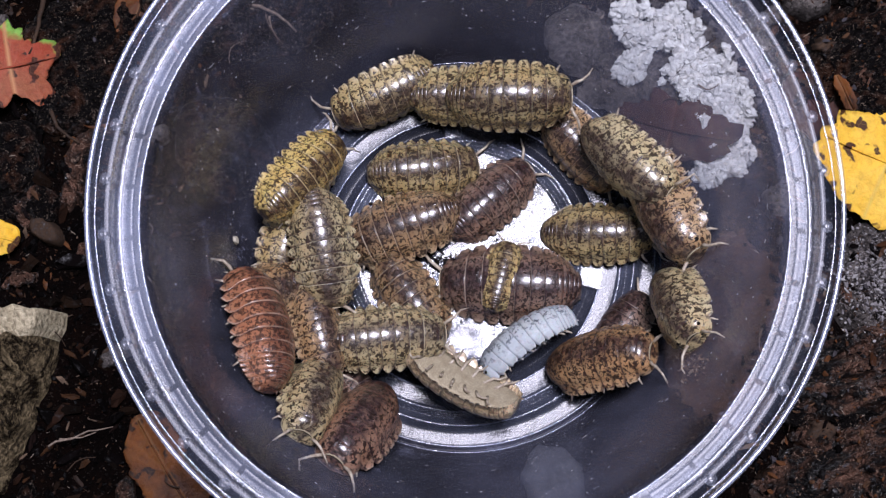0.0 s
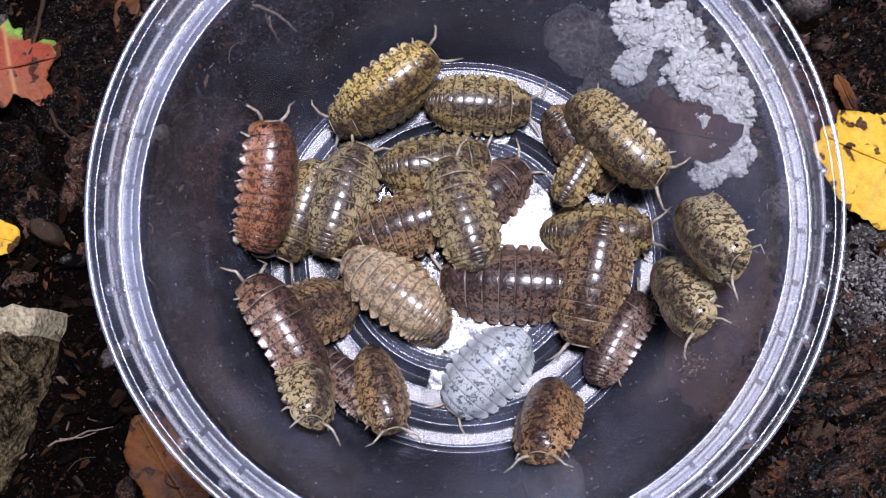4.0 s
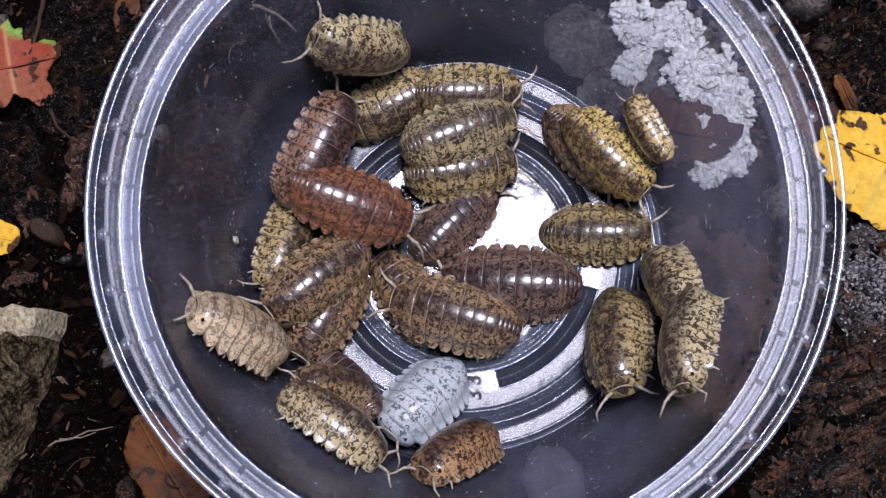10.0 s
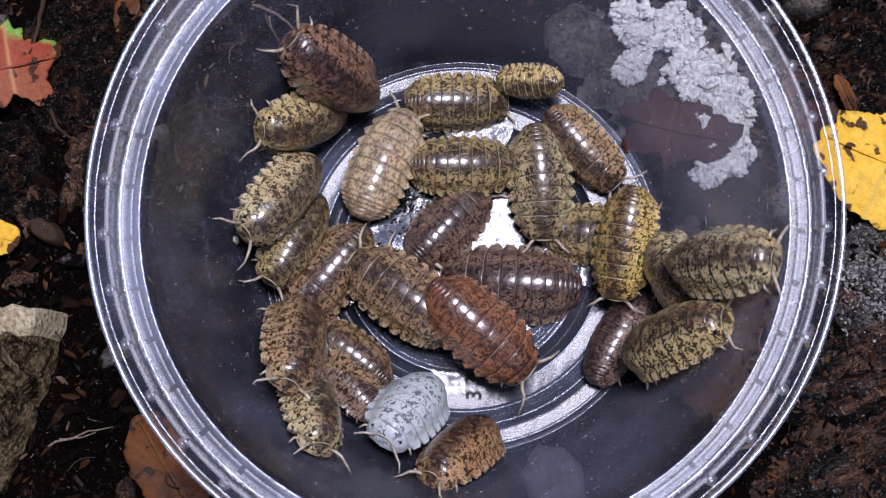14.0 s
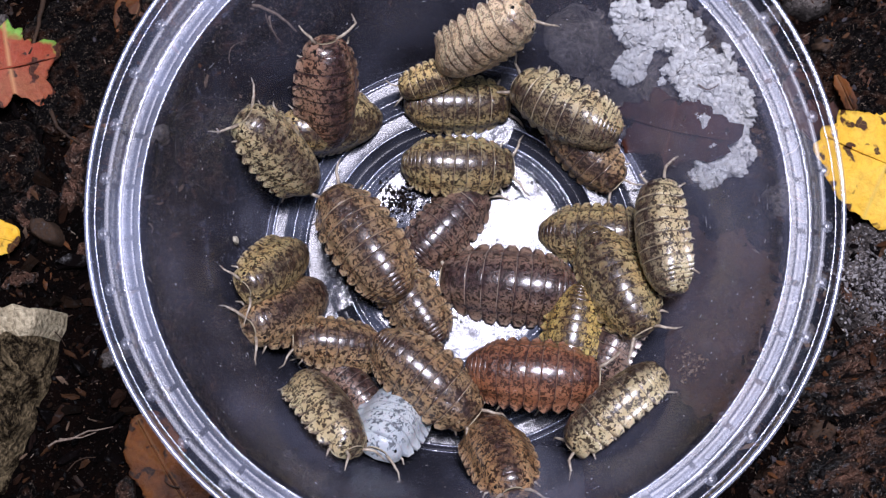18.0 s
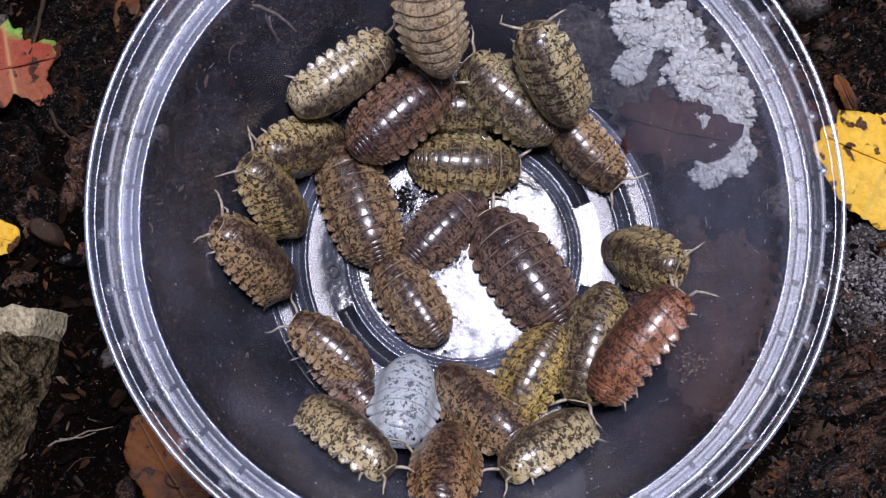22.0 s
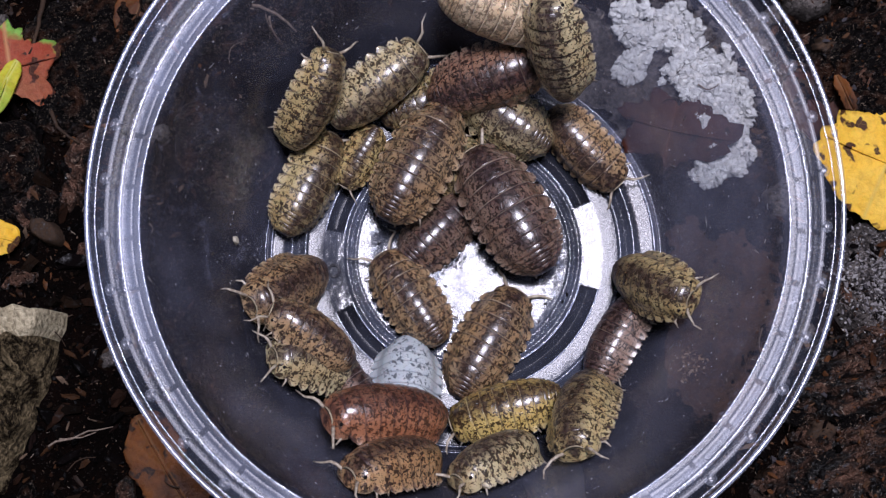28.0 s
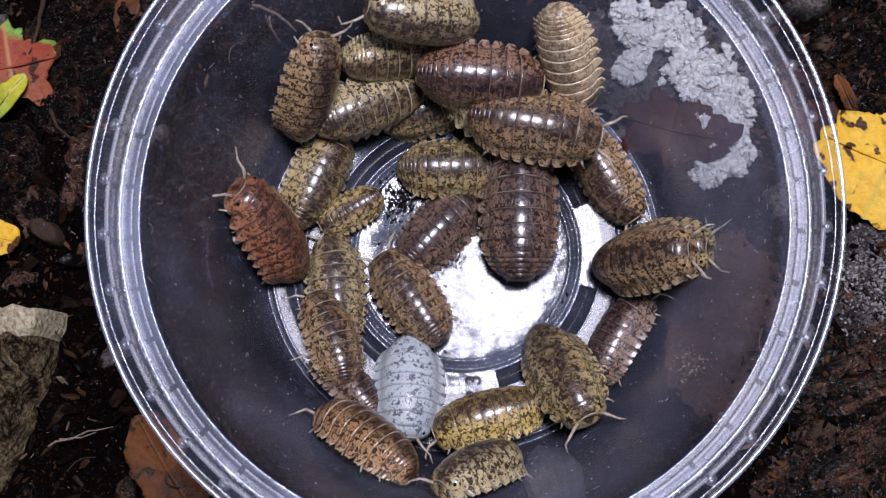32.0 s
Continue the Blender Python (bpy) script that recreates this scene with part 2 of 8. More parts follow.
BARK_GREY = plain("bark_grey", (0.24, 0.215, 0.20), (0.012, 0.010, 0.010), 190, 0.6, 0.9, 0.002, 0.4, 0.5, 0.9)
# wood: a lighter tone for the lit top, a darker one for the flank
WOOD_LIT = plain("lit_wood", (0.88, 0.78, 0.54), (0.56, 0.47, 0.30), 130, 0.7, 0.9, 0.003, 0.2, 2.5)
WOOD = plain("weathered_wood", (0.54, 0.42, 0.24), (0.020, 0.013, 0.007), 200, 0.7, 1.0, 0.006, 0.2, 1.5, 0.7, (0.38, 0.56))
SLATE = plain("slate", (0.085, 0.085, 0.09), (0.045, 0.045, 0.05), 90, 0.7, 0.5, 0.001)
TWIG = plain("twig_pale", (0.30, 0.24, 0.19), (0.12, 0.08, 0.06), 160, 0.6)
TWIG_DARK = plain("twig_dark", (0.07, 0.045, 0.03), (0.03, 0.02, 0.015), 160, 0.6)
MAPLE = leaf_mat("leaf_orange", (0.30, 0.050, 0.026), (0.28, 0.095, 0.045), (0.05, 0.018, 0.012), (0.45, 0.22, 0.10), 0.58, (0.20, 0.40, 0.07))
YELLOW = leaf_mat("leaf_yellow", (0.80, 0.45, 0.03), (0.78, 0.50, 0.07), (0.06, 0.025, 0.01), (0.62, 0.42, 0.08), 0.60)
ORANGE = leaf_mat("leaf_brown_orange", (0.17, 0.058, 0.012), (0.035, 0.012, 0.005), (0.02, 0.009, 0.005), (0.17, 0.08, 0.03), 0.58)
RUSSET = leaf_mat("leaf_russet", (0.060, 0.018, 0.010), (0.030, 0.010, 0.007), (0.012, 0.006, 0.004), (0.08, 0.03, 0.018), 0.66)
LIME = leaf_mat("leaf_yellow_green", (0.55, 0.48, 0.03), (0.30, 0.40, 0.05), (0.10, 0.06, 0.01), (0.55, 0.55, 0.15), 0.68)


# ---- mesh helpers ----
def mesh_ob(name, verts, faces, material, parent=None, label="", uvs=None, smooth=True):
    me = bpy.data.meshes.new(name)
    me.from_pydata([tuple(map(float, p)) for p in verts], [], faces)
    if smooth:
        me.polygons.foreach_set("use_smooth", [True] * len(me.polygons))
    if uvs is not None:
        layer = me.uv_layers.new(name="uv")
        index = np.empty(len(me.loops), dtype=np.int32)
        me.loops.foreach_get("vertex_index", index)
        layer.data.foreach_set("uv", np.asarray(uvs, dtype=np.float32)[index].ravel())
    me.materials.append(material)
    me.update()
    ob = new(name, me)
    if parent is not None:
        ob.parent = parent
    return tagged(ob, label)


def grid_faces(nu, nv, wrap=False, start=0):
    out = []
    for i in range(nu - 1):
        for j in range(nv if wrap else nv - 1):
            a, b = i * nv + j, i * nv + (j + 1) % nv
            out.append((start + a, start + b, start + b + nv, start + a + nv))
    return out


def tube(points, radii, sides=7):
    """Verts and faces of a tapered, closed tube along points."""
    verts, n = [], len(points)
    for i, p in enumerate(points):
        d = Vector(points[min(i + 1, n - 1)]) - Vector(points[max(i - 1, 0)])
        q = d.to_track_quat("Z", "Y")
        for s in range(sides):
            a = 2 * math.pi * s / sides
            verts.append(Vector(p) + q @ Vector((radii[i] * math.cos(a), radii[i] * math.sin(a), 0)))
    faces = grid_faces(n, sides, True)
    faces += [tuple(range(sides))[::-1], tuple(range((n - 1) * sides, n * sides))]
    return verts, faces


def lathe(profile, turns=160, a0=0.0, a1=360.0):
    """Verts and faces of a profile (radius, height) turned round z."""
    whole = abs(a1 - a0) >= 360
    n = turns if whole else turns + 1
    verts = []
    for r, z in profile:
        for s in range(n):
            a = radians(a0 + (a1 - a0) * s / turns)
            verts.append((r * math.cos(a), r * math.sin(a), z))
    return verts, grid_faces(len(profile), n, whole)


# ---- the ground ----
def ground_height(x, y):
    p = Vector((x, y, 0))
    h = 0.0026 * noise.noise(p * 38) + 0.0016 * noise.noise(p * 110 + Vector((3, 7, 0))) + 0.0009 * noise.noise(p * 330) + 0.0005 * noise.noise(p * 800)
    near = min(1, max(0, (math.hypot(x, y) - 0.036) / 0.03))
    return -0.0018 + h * (0.25 + 0.75 * near) - 0.0014 * near


def build_ground():
    axis = [i * 0.0011 for i in range(100)]
    step = 0.0011
    while axis[-1] < 600:
        step *= 1.45
        axis.append(axis[-1] + step)
    line = [-a for a in axis[:0:-1]] + axis
    n = len(line)
    verts = [(x, y, ground_height(x, y) if abs(x) < 2 and abs(y) < 2 else -0.004) for x in line for y in line]
    return tagged(mesh_ob("ground", verts, grid_faces(n, n), SOIL), "dark wet forest soil with crumbs of bark", "ground", kind="structure")


build_ground()


def crumbs(name, count, rng, where, size, material, label, category, lift=0.0, longest=3.5, tilt=0.7, height=None):
    """Many loose angular bits in one mesh."""
    verts, faces = [], []
    for _ in range(count):
        x, y = where(rng)
        if x is None:
            continue
        s = size[0] * (size[1] / size[0]) ** (rng.random() ** 2.2)
        e = Euler((rng.uniform(-tilt, tilt), rng.uniform(-tilt, tilt), rng.uniform(0, 6.3)))
        long = rng.uniform(0.8, longest)
        k = len(verts)
        z = (height or ground_height)(x, y) + s * 0.2 + lift
        flat = rng.uniform(0.10, 0.45)
        for h in (-flat, flat):
            for c in range(6):
                a = c * 1.047 + rng.uniform(-0.35, 0.35)
                w = rng.uniform(0.55, 1.1) * (1 if h < 0 else 0.8)
                p = Vector((math.cos(a) * long * w, math.sin(a) * w * 0.8, h * rng.uniform(0.6, 1.4))) * s * 0.5
                p.rotate(e)
                verts.append((x + p.x, y + p.y, z + p.z))
        faces.append(tuple(k + c for c in (5, 4, 3, 2, 1, 0)))
        faces.append(tuple(k + 6 + c for c in range(6)))
        faces += [(k + c, k + (c + 1) % 6, k + 6 + (c + 1) % 6, k + 6 + c) for c in range(6)]
    return tagged(mesh_ob(name, verts, faces, material, smooth=False), label, category, kind="stuff")


def litter_spot(rng):
    x, y = rng.uniform(-0.105, 0.10), rng.uniform(-0.075, 0.075)
    return (x, y) if math.hypot(x, y) > 0.054 else (None, None)


crumbs("plant_fibres", 1500, random.Random(6), litter_spot, (0.00012, 0.0006), FIBRE, "pale slivers of plant fibre strewn over soil", "plant fibre", 0.0006, 7.0)
crumbs("soil_clods", 2600, random.Random(14), litter_spot, (0.0010, 0.0050), CLODS, "knobbly dark clods of soil and bark", "soil", 0.0, 2.6, 0.8)
crumbs("soil_crumbs", 16000, random.Random(4), litter_spot, (0.0002, 0.0018), CRUMBS, "dark crumbs of soil, bark and rotten wood", "soil")


TOPS = []


def slab(name, outline, thick, material, label, category, place, rng, rough=0.0012, group=""):
    """A broken slab of bark, wood or stone: an uneven outline with a knobbly top and sloping sides."""
    wide = outline(0.0) > 0.0095
    nu, nv = (46, 120) if outline(0.0) > 0.0095 else (15, 46)
    verts = []
    for i in range(nu):
        s = i / (nu - 2) if i < nu - 1 else 1.05
        for j in range(nv):
            a = 2 * math.pi * j / nv
            r = outline(a) * (1 + 0.05 * noise.noise(Vector((3 * math.cos(a), 3 * math.sin(a), rng.seed_shift)))) * min(s, 1.0)
            x, y = r * math.cos(a), r * math.sin(a)
            z = thick * (1 - max(0, (s - 0.62) / 0.38) ** 2.5) + rough * noise.fractal(Vector((x, y, 0)) * (62 if wide else 130) + Vector((0, 0, rng.seed_shift)), 0.6, 2.2, 5)
            if wide:
                ridge = 1 - 2.2 * abs(noise.noise(Vector((x * 45, y * 230, rng.seed_shift)))) - 0.9 * abs(noise.noise(Vector((x * 130, y * 620, rng.seed_shift + 3))))
                z += rough * 0.9 * ridge * (1 - max(0, (s - 0.8) / 0.25))
            if i == nu - 1:
                z, x, y = -0.003, x * 1.02, y * 1.02
            verts.append((x, y, z))
    ob = mesh_ob(name, verts, grid_faces(nu, nv, True), material)
    ob.matrix_world = place
    TOPS.append(BVHTree.FromPolygons([place @ Vector(p) for p in verts], grid_faces(nu, nv, True)))
    return tagged(ob, label, category, group)


class Seed(random.Random):
    seed_shift = 0.0


def blob(rx, ry, k=0.16, seed=0.0, power=2.0):
    """An uneven oval outline."""
    def f(a):
        base = (abs(math.cos(a) / rx) ** power + abs(math.sin(a) / ry) ** power) ** (-1 / power)
        return base * (1 + k * noise.noise(Vector((1.7 * math.cos(a) + seed, 1.7 * math.sin(a), seed))) + 0.4 * k * noise.noise(Vector((6 * math.cos(a), 6 * math.sin(a), seed))))
    return f


def place_slab(name, x, y, rx, ry, turn, thick, material, label, category, seed, rough=0.0012, power=2.0, z=-0.003, k=0.16, tilt=(0, 0)):
    rng = Seed(int(seed * 10))
    rng.seed_shift = seed
    return slab(name, blob(rx, ry, k, seed, power), thick, material, label, category, pose(x, y, z, tilt[0], tilt[1], turn), rng, rough)


def wood_block():
    """A broken block of weathered wood: a flat top coloured paler as if lit, and a grooved flank that falls away to the
    soil.
    """
    nu, nv, verts = 90, 84, []
    for i in range(nu):
        t = i / (nu - 1)
        for j in range(nv):
            q = j / (nv - 1)
            right = -0.0775 - 0.0055 * t - 0.0055 * t * t + 0.0012 * noise.noise(Vector((t * 9, 4.0, 0)))
            x = -0.1060 + (right + 0.1060) * q
            y = -0.0100 - 0.0014 * q - 0.0350 * t + 0.0008 * noise.noise(Vector((q * 11, 7.0, 0)))
            fall = min(1, max(0, (t - 0.14) / 0.86)) ** 0.8
            edge = max(0, (q - 0.90) / 0.10)
            z = 0.0100 * (1 - 0.72 * fall) * (1 - edge ** 2) - 0.003 * edge
            groove = noise.fractal(Vector((x * 760 + y * 260, y * 170, 3.3)), 0.7, 2.1, 5)
            z += (0.0042 * groove * min(1, fall * 4) + 0.0004 * groove) * (1 - edge)
            if i == 0:
                z = -0.004
            verts.append((x, y, z))
    block = tagged(new("wood_block"), "weathered wood block, toned lighter on its lit top than on its grooved flank", "wood")
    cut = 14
    mesh_ob("top_face", verts[:(cut + 1) * nv], grid_faces(cut + 1, nv), WOOD_LIT, block, "flat top face in a paler, lit tone")
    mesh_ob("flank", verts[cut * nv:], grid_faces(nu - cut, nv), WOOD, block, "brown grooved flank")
    return block


wood_block()
place_slab("bark_slab", -0.074, 0.040, 0.0165, 0.0150, 12, 0.004, BARK_DARK, "dark brown slab of bark with fine rootlets", "bark", 2.1, 0.0010, 3.0)
place_slab("bark_slab", 0.0800, -0.0225, 0.0200, 0.0085, 14, 0.006, BARK_RED, "red-brown slab of rotten bark", "bark", 3.7, 0.0048, 3.0)
place_slab("bark_slab", 0.0780, -0.0420, 0.0230, 0.0100, 22, 0.005, BARK_RED, "wet red-brown slab of rotten bark", "bark", 4.9, 0.0050, 3.0)
place_slab("bark_slab", 0.0830, -0.0050, 0.0120, 0.0120, 0, 0.004, BARK_GREY, "grey crusted slab of bark", "bark", 5.3, 0.0016)
place_slab("bark_slab", 0.0830, 0.0385, 0.0160, 0.0130, 30, 0.004, BARK_DARK, "wet black-brown slab of bark", "bark", 6.1, 0.0018)
place_slab("bark_slab", 0.0400, 0.0360, 0.0250, 0.0200, -20, 0.0020, BARK_GREY, "grey-brown slab of bark under white lichen", "bark", 7.7, 0.0008, 2.4, -0.0045)
place_slab("bark_slab", -0.0625, 0.0475, 0.0080, 0.0060, 40, 0.004, BARK_RED, "rust-brown piece of rotten wood", "bark", 17.3, 0.0016)
place_slab("bark_slab", -0.0735, 0.0190, 0.0060, 0.0085, -20, 0.003, BARK_RED, "rust-brown piece of rotten wood", "bark", 18.1, 0.0014)
place_slab("stone", 0.0700, 0.0525, 0.0050, 0.0040, 0, 0.004, BARK_GREY, "small dull grey stone", "stone", 8.2, 0.0006)
place_slab("stone", 0.0235, 0.0440, 0.0065, 0.0080, 15, 0.0025, BARK_GREY, "flat dark grey stone", "stone", 9.4, 0.0005)
place_slab("stone", 0.0175, -0.0440, 0.0065, 0.0080, 20, 0.0025, SLATE, "flat dark grey stone beside the cup", "stone", 10.6, 0.0005)
place_slab("bark_slab", -0.0920, 0.0190, 0.0085, 0.0090, 0, 0.005, BARK_DARK, "smooth black-brown slab of bark", "bark", 11.2, 0.0005)
place_slab("bark_chip", -0.0825, 0.0050, 0.0040, 0.0022, -35, 0.003, TWIG_DARK, "curled brown chip of bark", "bark", 12.4, 0.0006)
place_slab("bark_chip", 0.0660, -0.0440, 0.0070, 0.0050, 40, 0.003, TWIG, "pale torn chip of bark", "bark", 13.4, 0.0012)
place_slab("bark_chip", -0.0420, 0.0480, 0.0160, 0.0080, 10, 0.0025, BARK_DARK, "dark flake of bark beside the cup", "bark", 14.8, 0.0010)
place_slab("bark_chip", -0.0480, 0.0220, 0.0100, 0.0120, 40, 0.0025, BARK_DARK, "dark flake of bark beside the cup", "bark", 15.8, 0.0010)
place_slab("bark_slab", 0.0500, -0.0130, 0.0150, 0.0240, 10, 0.0022, BARK_DULL, "brown slab of bark under the cup's side", "bark", 16.9, 0.0007, 2.4, -0.0045)


# loose chips of bark on the soil round the cup
chip_rng = random.Random(77)
for i in range(150):
    side_r = chip_rng.random() < 0.62
    x, y = (chip_rng.uniform(0.060, 0.092), chip_rng.uniform(-0.052, 0.056)) if side_r else (chip_rng.uniform(-0.098, -0.060), chip_rng.uniform(-0.052, 0.056))
    if math.hypot(x, y) < 0.0625 or (x < -0.080 and -0.046 < y < -0.006) or (x > 0.064 and 0.003 < y < 0.026):
        continue
    s = chip_rng.uniform(0.0010, 0.0042)
    tone, words = chip_rng.choice(((BARK_RED, "rust-brown chip of rotten bark"), (BARK_RED, "rust-brown chip of rotten bark"), (BARK_DARK, "wet black chip of bark"), (BARK_DARK, "wet black chip of bark"), (BARK_GREY, "grey crusted chip of bark"), (TWIG_DARK, "brown chip of bark")))
    place_slab("bark_chip", x, y, s, s * chip_rng.uniform(0.4, 0.9), chip_rng.uniform(0, 180), s * 0.35, tone, words, "bark", 30 + i * 0.37, s * 0.22, chip_rng.uniform(2, 4), ground_height(x, y) + chip_rng.uniform(0.0005, 0.0042 if side_r else 0.0020), 0.45, (chip_rng.uniform(-14, 14), chip_rng.uniform(-14, 14)))


def top_height(x, y):
    """Height of the topmost slab or of the soil."""
    best = ground_height(x, y)
    for tree in TOPS:
        hit = tree.ray_cast(Vector((x, y, 0.05)), Vector((0, 0, -1)))
        if hit[0] is not None:
            best = max(best, hit[0].z)
    return best


def bank_spot(rng):
    if rng.random() < 0.86:
        x, y = rng.uniform(0.056, 0.092), rng.uniform(-0.052, 0.056)
        clear = not (x > 0.066 and 0.003 < y < 0.030)
    else:
        x, y = rng.uniform(-0.096, -0.052), rng.uniform(-0.008, 0.056)
        clear = True
    return (x, y) if clear and math.hypot(x, y) > 0.059 else (None, None)


def tuft_spot(rng):
    return 0.0439 + rng.gauss(0, 0.0013), -0.0217 + rng.gauss(0, 0.0016)


crumbs("moss_tuft", 160, random.Random(18), tuft_spot, (0.0003, 0.0010), RUST_PALE, "pale brown tuft of dry moss under the cup's wall", "moss", 0.0008, 3.0, 0.8, top_height)
crumbs("bark_fibres", 700, random.Random(16), bank_spot, (0.00010, 0.00042), FIBRE, "thin pale fibres strewn over wet bark", "plant fibre", 0.0, 8.0, 0.5, top_height)
crumbs("bark_crumbs", 1800, random.Random(17), bank_spot, (0.0003, 0.0020), RUST, "rust-brown and black crumbs lying on bark", "bark crumbs", 0.0, 3.0, 0.7, top_height)


def crust_spot(rng):
    x, y = 0.0835 + rng.gauss(0, 0.0062), -0.0055 + rng.gauss(0, 0.0052)
    return (x, y) if math.hypot(x, y) > 0.064 else (None, None)


GREY_CRUST = bits_mat("grey_crust", [(0.26, 0.245, 0.25), (0.42, 0.41, 0.40), (0.05, 0.045, 0.045), (0.32, 0.305, 0.31), (0.10, 0.09, 0.09), (0.03, 0.027, 0.027)], 0.6, 900)
crumbs("grey_crust", 4600, random.Random(15), crust_spot, (0.0002, 0.0010), GREY_CRUST, "grey crumbly crust on a slab of bark", "bark crust", 0.0, 2.4, 0.7, top_height)


# lichen patches: middle, half axes, turn
LICHEN_PATCHES = ((0.0350, 0.0464, 0.0046, 0.0060, 0.3), (0.0336, 0.0385, 0.0026, 0.0042, -0.3), (0.0430, 0.0450, 0.0054, 0.0050, 0.2), (0.0475, 0.0378, 0.0074, 0.0066, -0.6),
                  (0.0525, 0.0300, 0.0056, 0.0066, 0.3), (0.0528, 0.0215, 0.0040, 0.0052, 0.1), (0.0500, 0.0168, 0.0052, 0.0030, 0.4))


def lichen_spot(rng):
    while True:
        x, y = rng.uniform(0.028, 0.060), rng.uniform(0.012, 0.056)
        ragged = 1 + 0.38 * noise.noise(Vector((x * 260, y * 260, 2.5))) + 0.25 * noise.noise(Vector((x * 700, y * 700, 5.5)))
        for px, py, a, b, turn in LICHEN_PATCHES:
            u, w = (x - px) * math.cos(turn) + (y - py) * math.sin(turn), (y - py) * math.cos(turn) - (x - px) * math.sin(turn)
            if math.hypot(u / a, w / b) < ragged:
                return x, y


def lichen_height(x, y):
    return ground_height(x, y) + 0.0024 + 0.0022 * noise.noise(Vector((x * 330, y * 330, 4.0))) + 0.0010 * noise.noise(Vector((x * 900, y * 900, 1.0)))


crumbs("lichen", 9000, random.Random(11), lichen_spot, (0.0005, 0.0022), LICHEN, "crusty grey-white lichen flakes on bark", "lichen", 0.0, 1.7, 0.40, lichen_height)


# ---- leaves ----
def leaf(name, outline, material, label, place, curl, seed, stem=None):
    """A thin curled leaf: rings of an outline round its middle, with a stalk."""
    nu, nv = 12, 72
    top, uvs = [], []
    for i in range(nu):
        s = i / (nu - 1)
        for j in range(nv):
            a = 2 * math.pi * j / nv
            r = outline(a) * s
            x, y = r * math.cos(a), r * math.sin(a)
            z = curl * (x * x * 14 - y * y * 9) + 0.0007 * noise.noise(Vector((x * 170, y * 170, seed))) + 0.0004 * noise.noise(Vector((x * 420, y * 420, seed)))
            top.append((x, y, z))
            uvs.append((0.5 + x * 22, 0.5 + y * 22))
    n = len(top)
    verts = top + [(x, y, z - 0.00025) for x, y, z in top]
    faces = grid_faces(nu, nv, True)
    faces += [tuple(n + i for i in f[::-1]) for f in faces]
    last = (nu - 1) * nv
    faces += [(last + (j + 1) % nv, last + j, n + last + j, n + last + (j + 1) % nv) for j in range(nv)]
    ob = new(name)
    ob.matrix_world = place
    tagged(ob, label, "leaf")
    mesh_ob("blade", verts, faces, material, ob, uvs=uvs + uvs)
    ribs = max(outline(math.pi / 2), outline(-math.pi / 2)) if outline(math.pi / 2) > outline(0) else 0
    ends = [(0, t * outline(math.copysign(math.pi / 2, t)) * 0.92) for t in (-1, -0.5, 0.01, 0.5, 1)] if ribs else [(t * outline(0 if t > 0 else math.pi) * 0.92, 0) for t in (-1, -0.5, 0.01, 0.5, 1)]
    v, f = tube([(x, y, curl * (x * x * 14 - y * y * 9) + 0.0003) for x, y in ends], (0.00030, 0.00026, 0.00022, 0.00016, 0.00008), 6)
    mesh_ob("midrib", v, f, material, ob, "raised midrib")
    if stem:
        v, f = tube([(stem[0] * t, stem[1] * t, 0.0005 + 0.0006 * t) for t in (0.1, 0.4, 0.7, 1.0)], (0.0003, 0.0004, 0.0004, 0.0005), 6)
        mesh_ob("stalk", v, f, TWIG, ob)
    return ob


def maple_outline(size, seed):
    def f(a):
        lobes = 0.62 + 0.38 * abs(math.cos(2.5 * (a - math.pi / 2))) ** 1.6
        teeth = 1 + 0.05 * math.sin(17 * a + seed) + 0.30 * noise.noise(Vector((1.6 * math.cos(a), 1.6 * math.sin(a), seed + 3))) + 0.16 * noise.noise(Vector((7 * math.cos(a), 7 * math.sin(a), seed)))
        return size * lobes * teeth
    return f


leaf("maple_leaf", maple_outline(0.0100, 1.0), MAPLE, "orange-red maple leaf with a green tip", pose(-0.0898, 0.0372, 0.0025, 4, 6, 12), 1.6, 1.0)
leaf("birch_leaf", blob(0.0150, 0.0108, 0.30, 2.0), YELLOW, "bright yellow leaf with brown specks and a ragged edge", pose(0.0825, 0.0172, 0.0030, 3, -5, -24), 1.2, 2.0)
leaf("birch_leaf", blob(0.0055, 0.0036, 0.12, 3.0), YELLOW, "small bright yellow leaf on soil", pose(-0.0915, 0.0034, 0.0015, 2, 4, -15), 2.0, 3.0)
leaf("oak_leaf", blob(0.0060, 0.0122, 0.28, 4.0), ORANGE, "brown-orange leaf half under the cup", pose(-0.0565, -0.0418, 0.0000, 4, 5, 32), 2.0, 4.0)
leaf("brown_leaf", blob(0.0050, 0.0042, 0.14, 5.0), ORANGE, "small rust-brown leaf scrap", pose(-0.0725, 0.0295, -0.0005, 0, 6, 20), 1.0, 5.0)
leaf("brown_leaf", blob(0.0050, 0.0100, 0.20, 6.0), ORANGE, "thin brown leaf scrap under the cup's rim", pose(-0.0640, 0.0520, 0.0008, 0, 6, -20), 1.0, 6.0)
leaf("russet_leaf", blob(0.0112, 0.0068, 0.5, 7.9), RUSSET, "dark russet leaf beside the lichen", pose(0.0412, 0.0245, 0.0004, 2, 0, -14), 1.6, 7.0)
leaf("russet_leaf", blob(0.0060, 0.0090, 0.16, 9.0), RUSSET, "dark wet leaf scrap on soil", pose(0.0700, 0.0290, 0.0005, 0, 8, 30), 1.4, 9.0)
leaf("brown_leaf", blob(0.0017, 0.0042, 0.34, 12.0), ORANGE, "orange-brown leaf scrap beside the yellow leaf", pose(0.0752, 0.0312, 0.0032, 0, 8, 24), 1.4, 12.0)
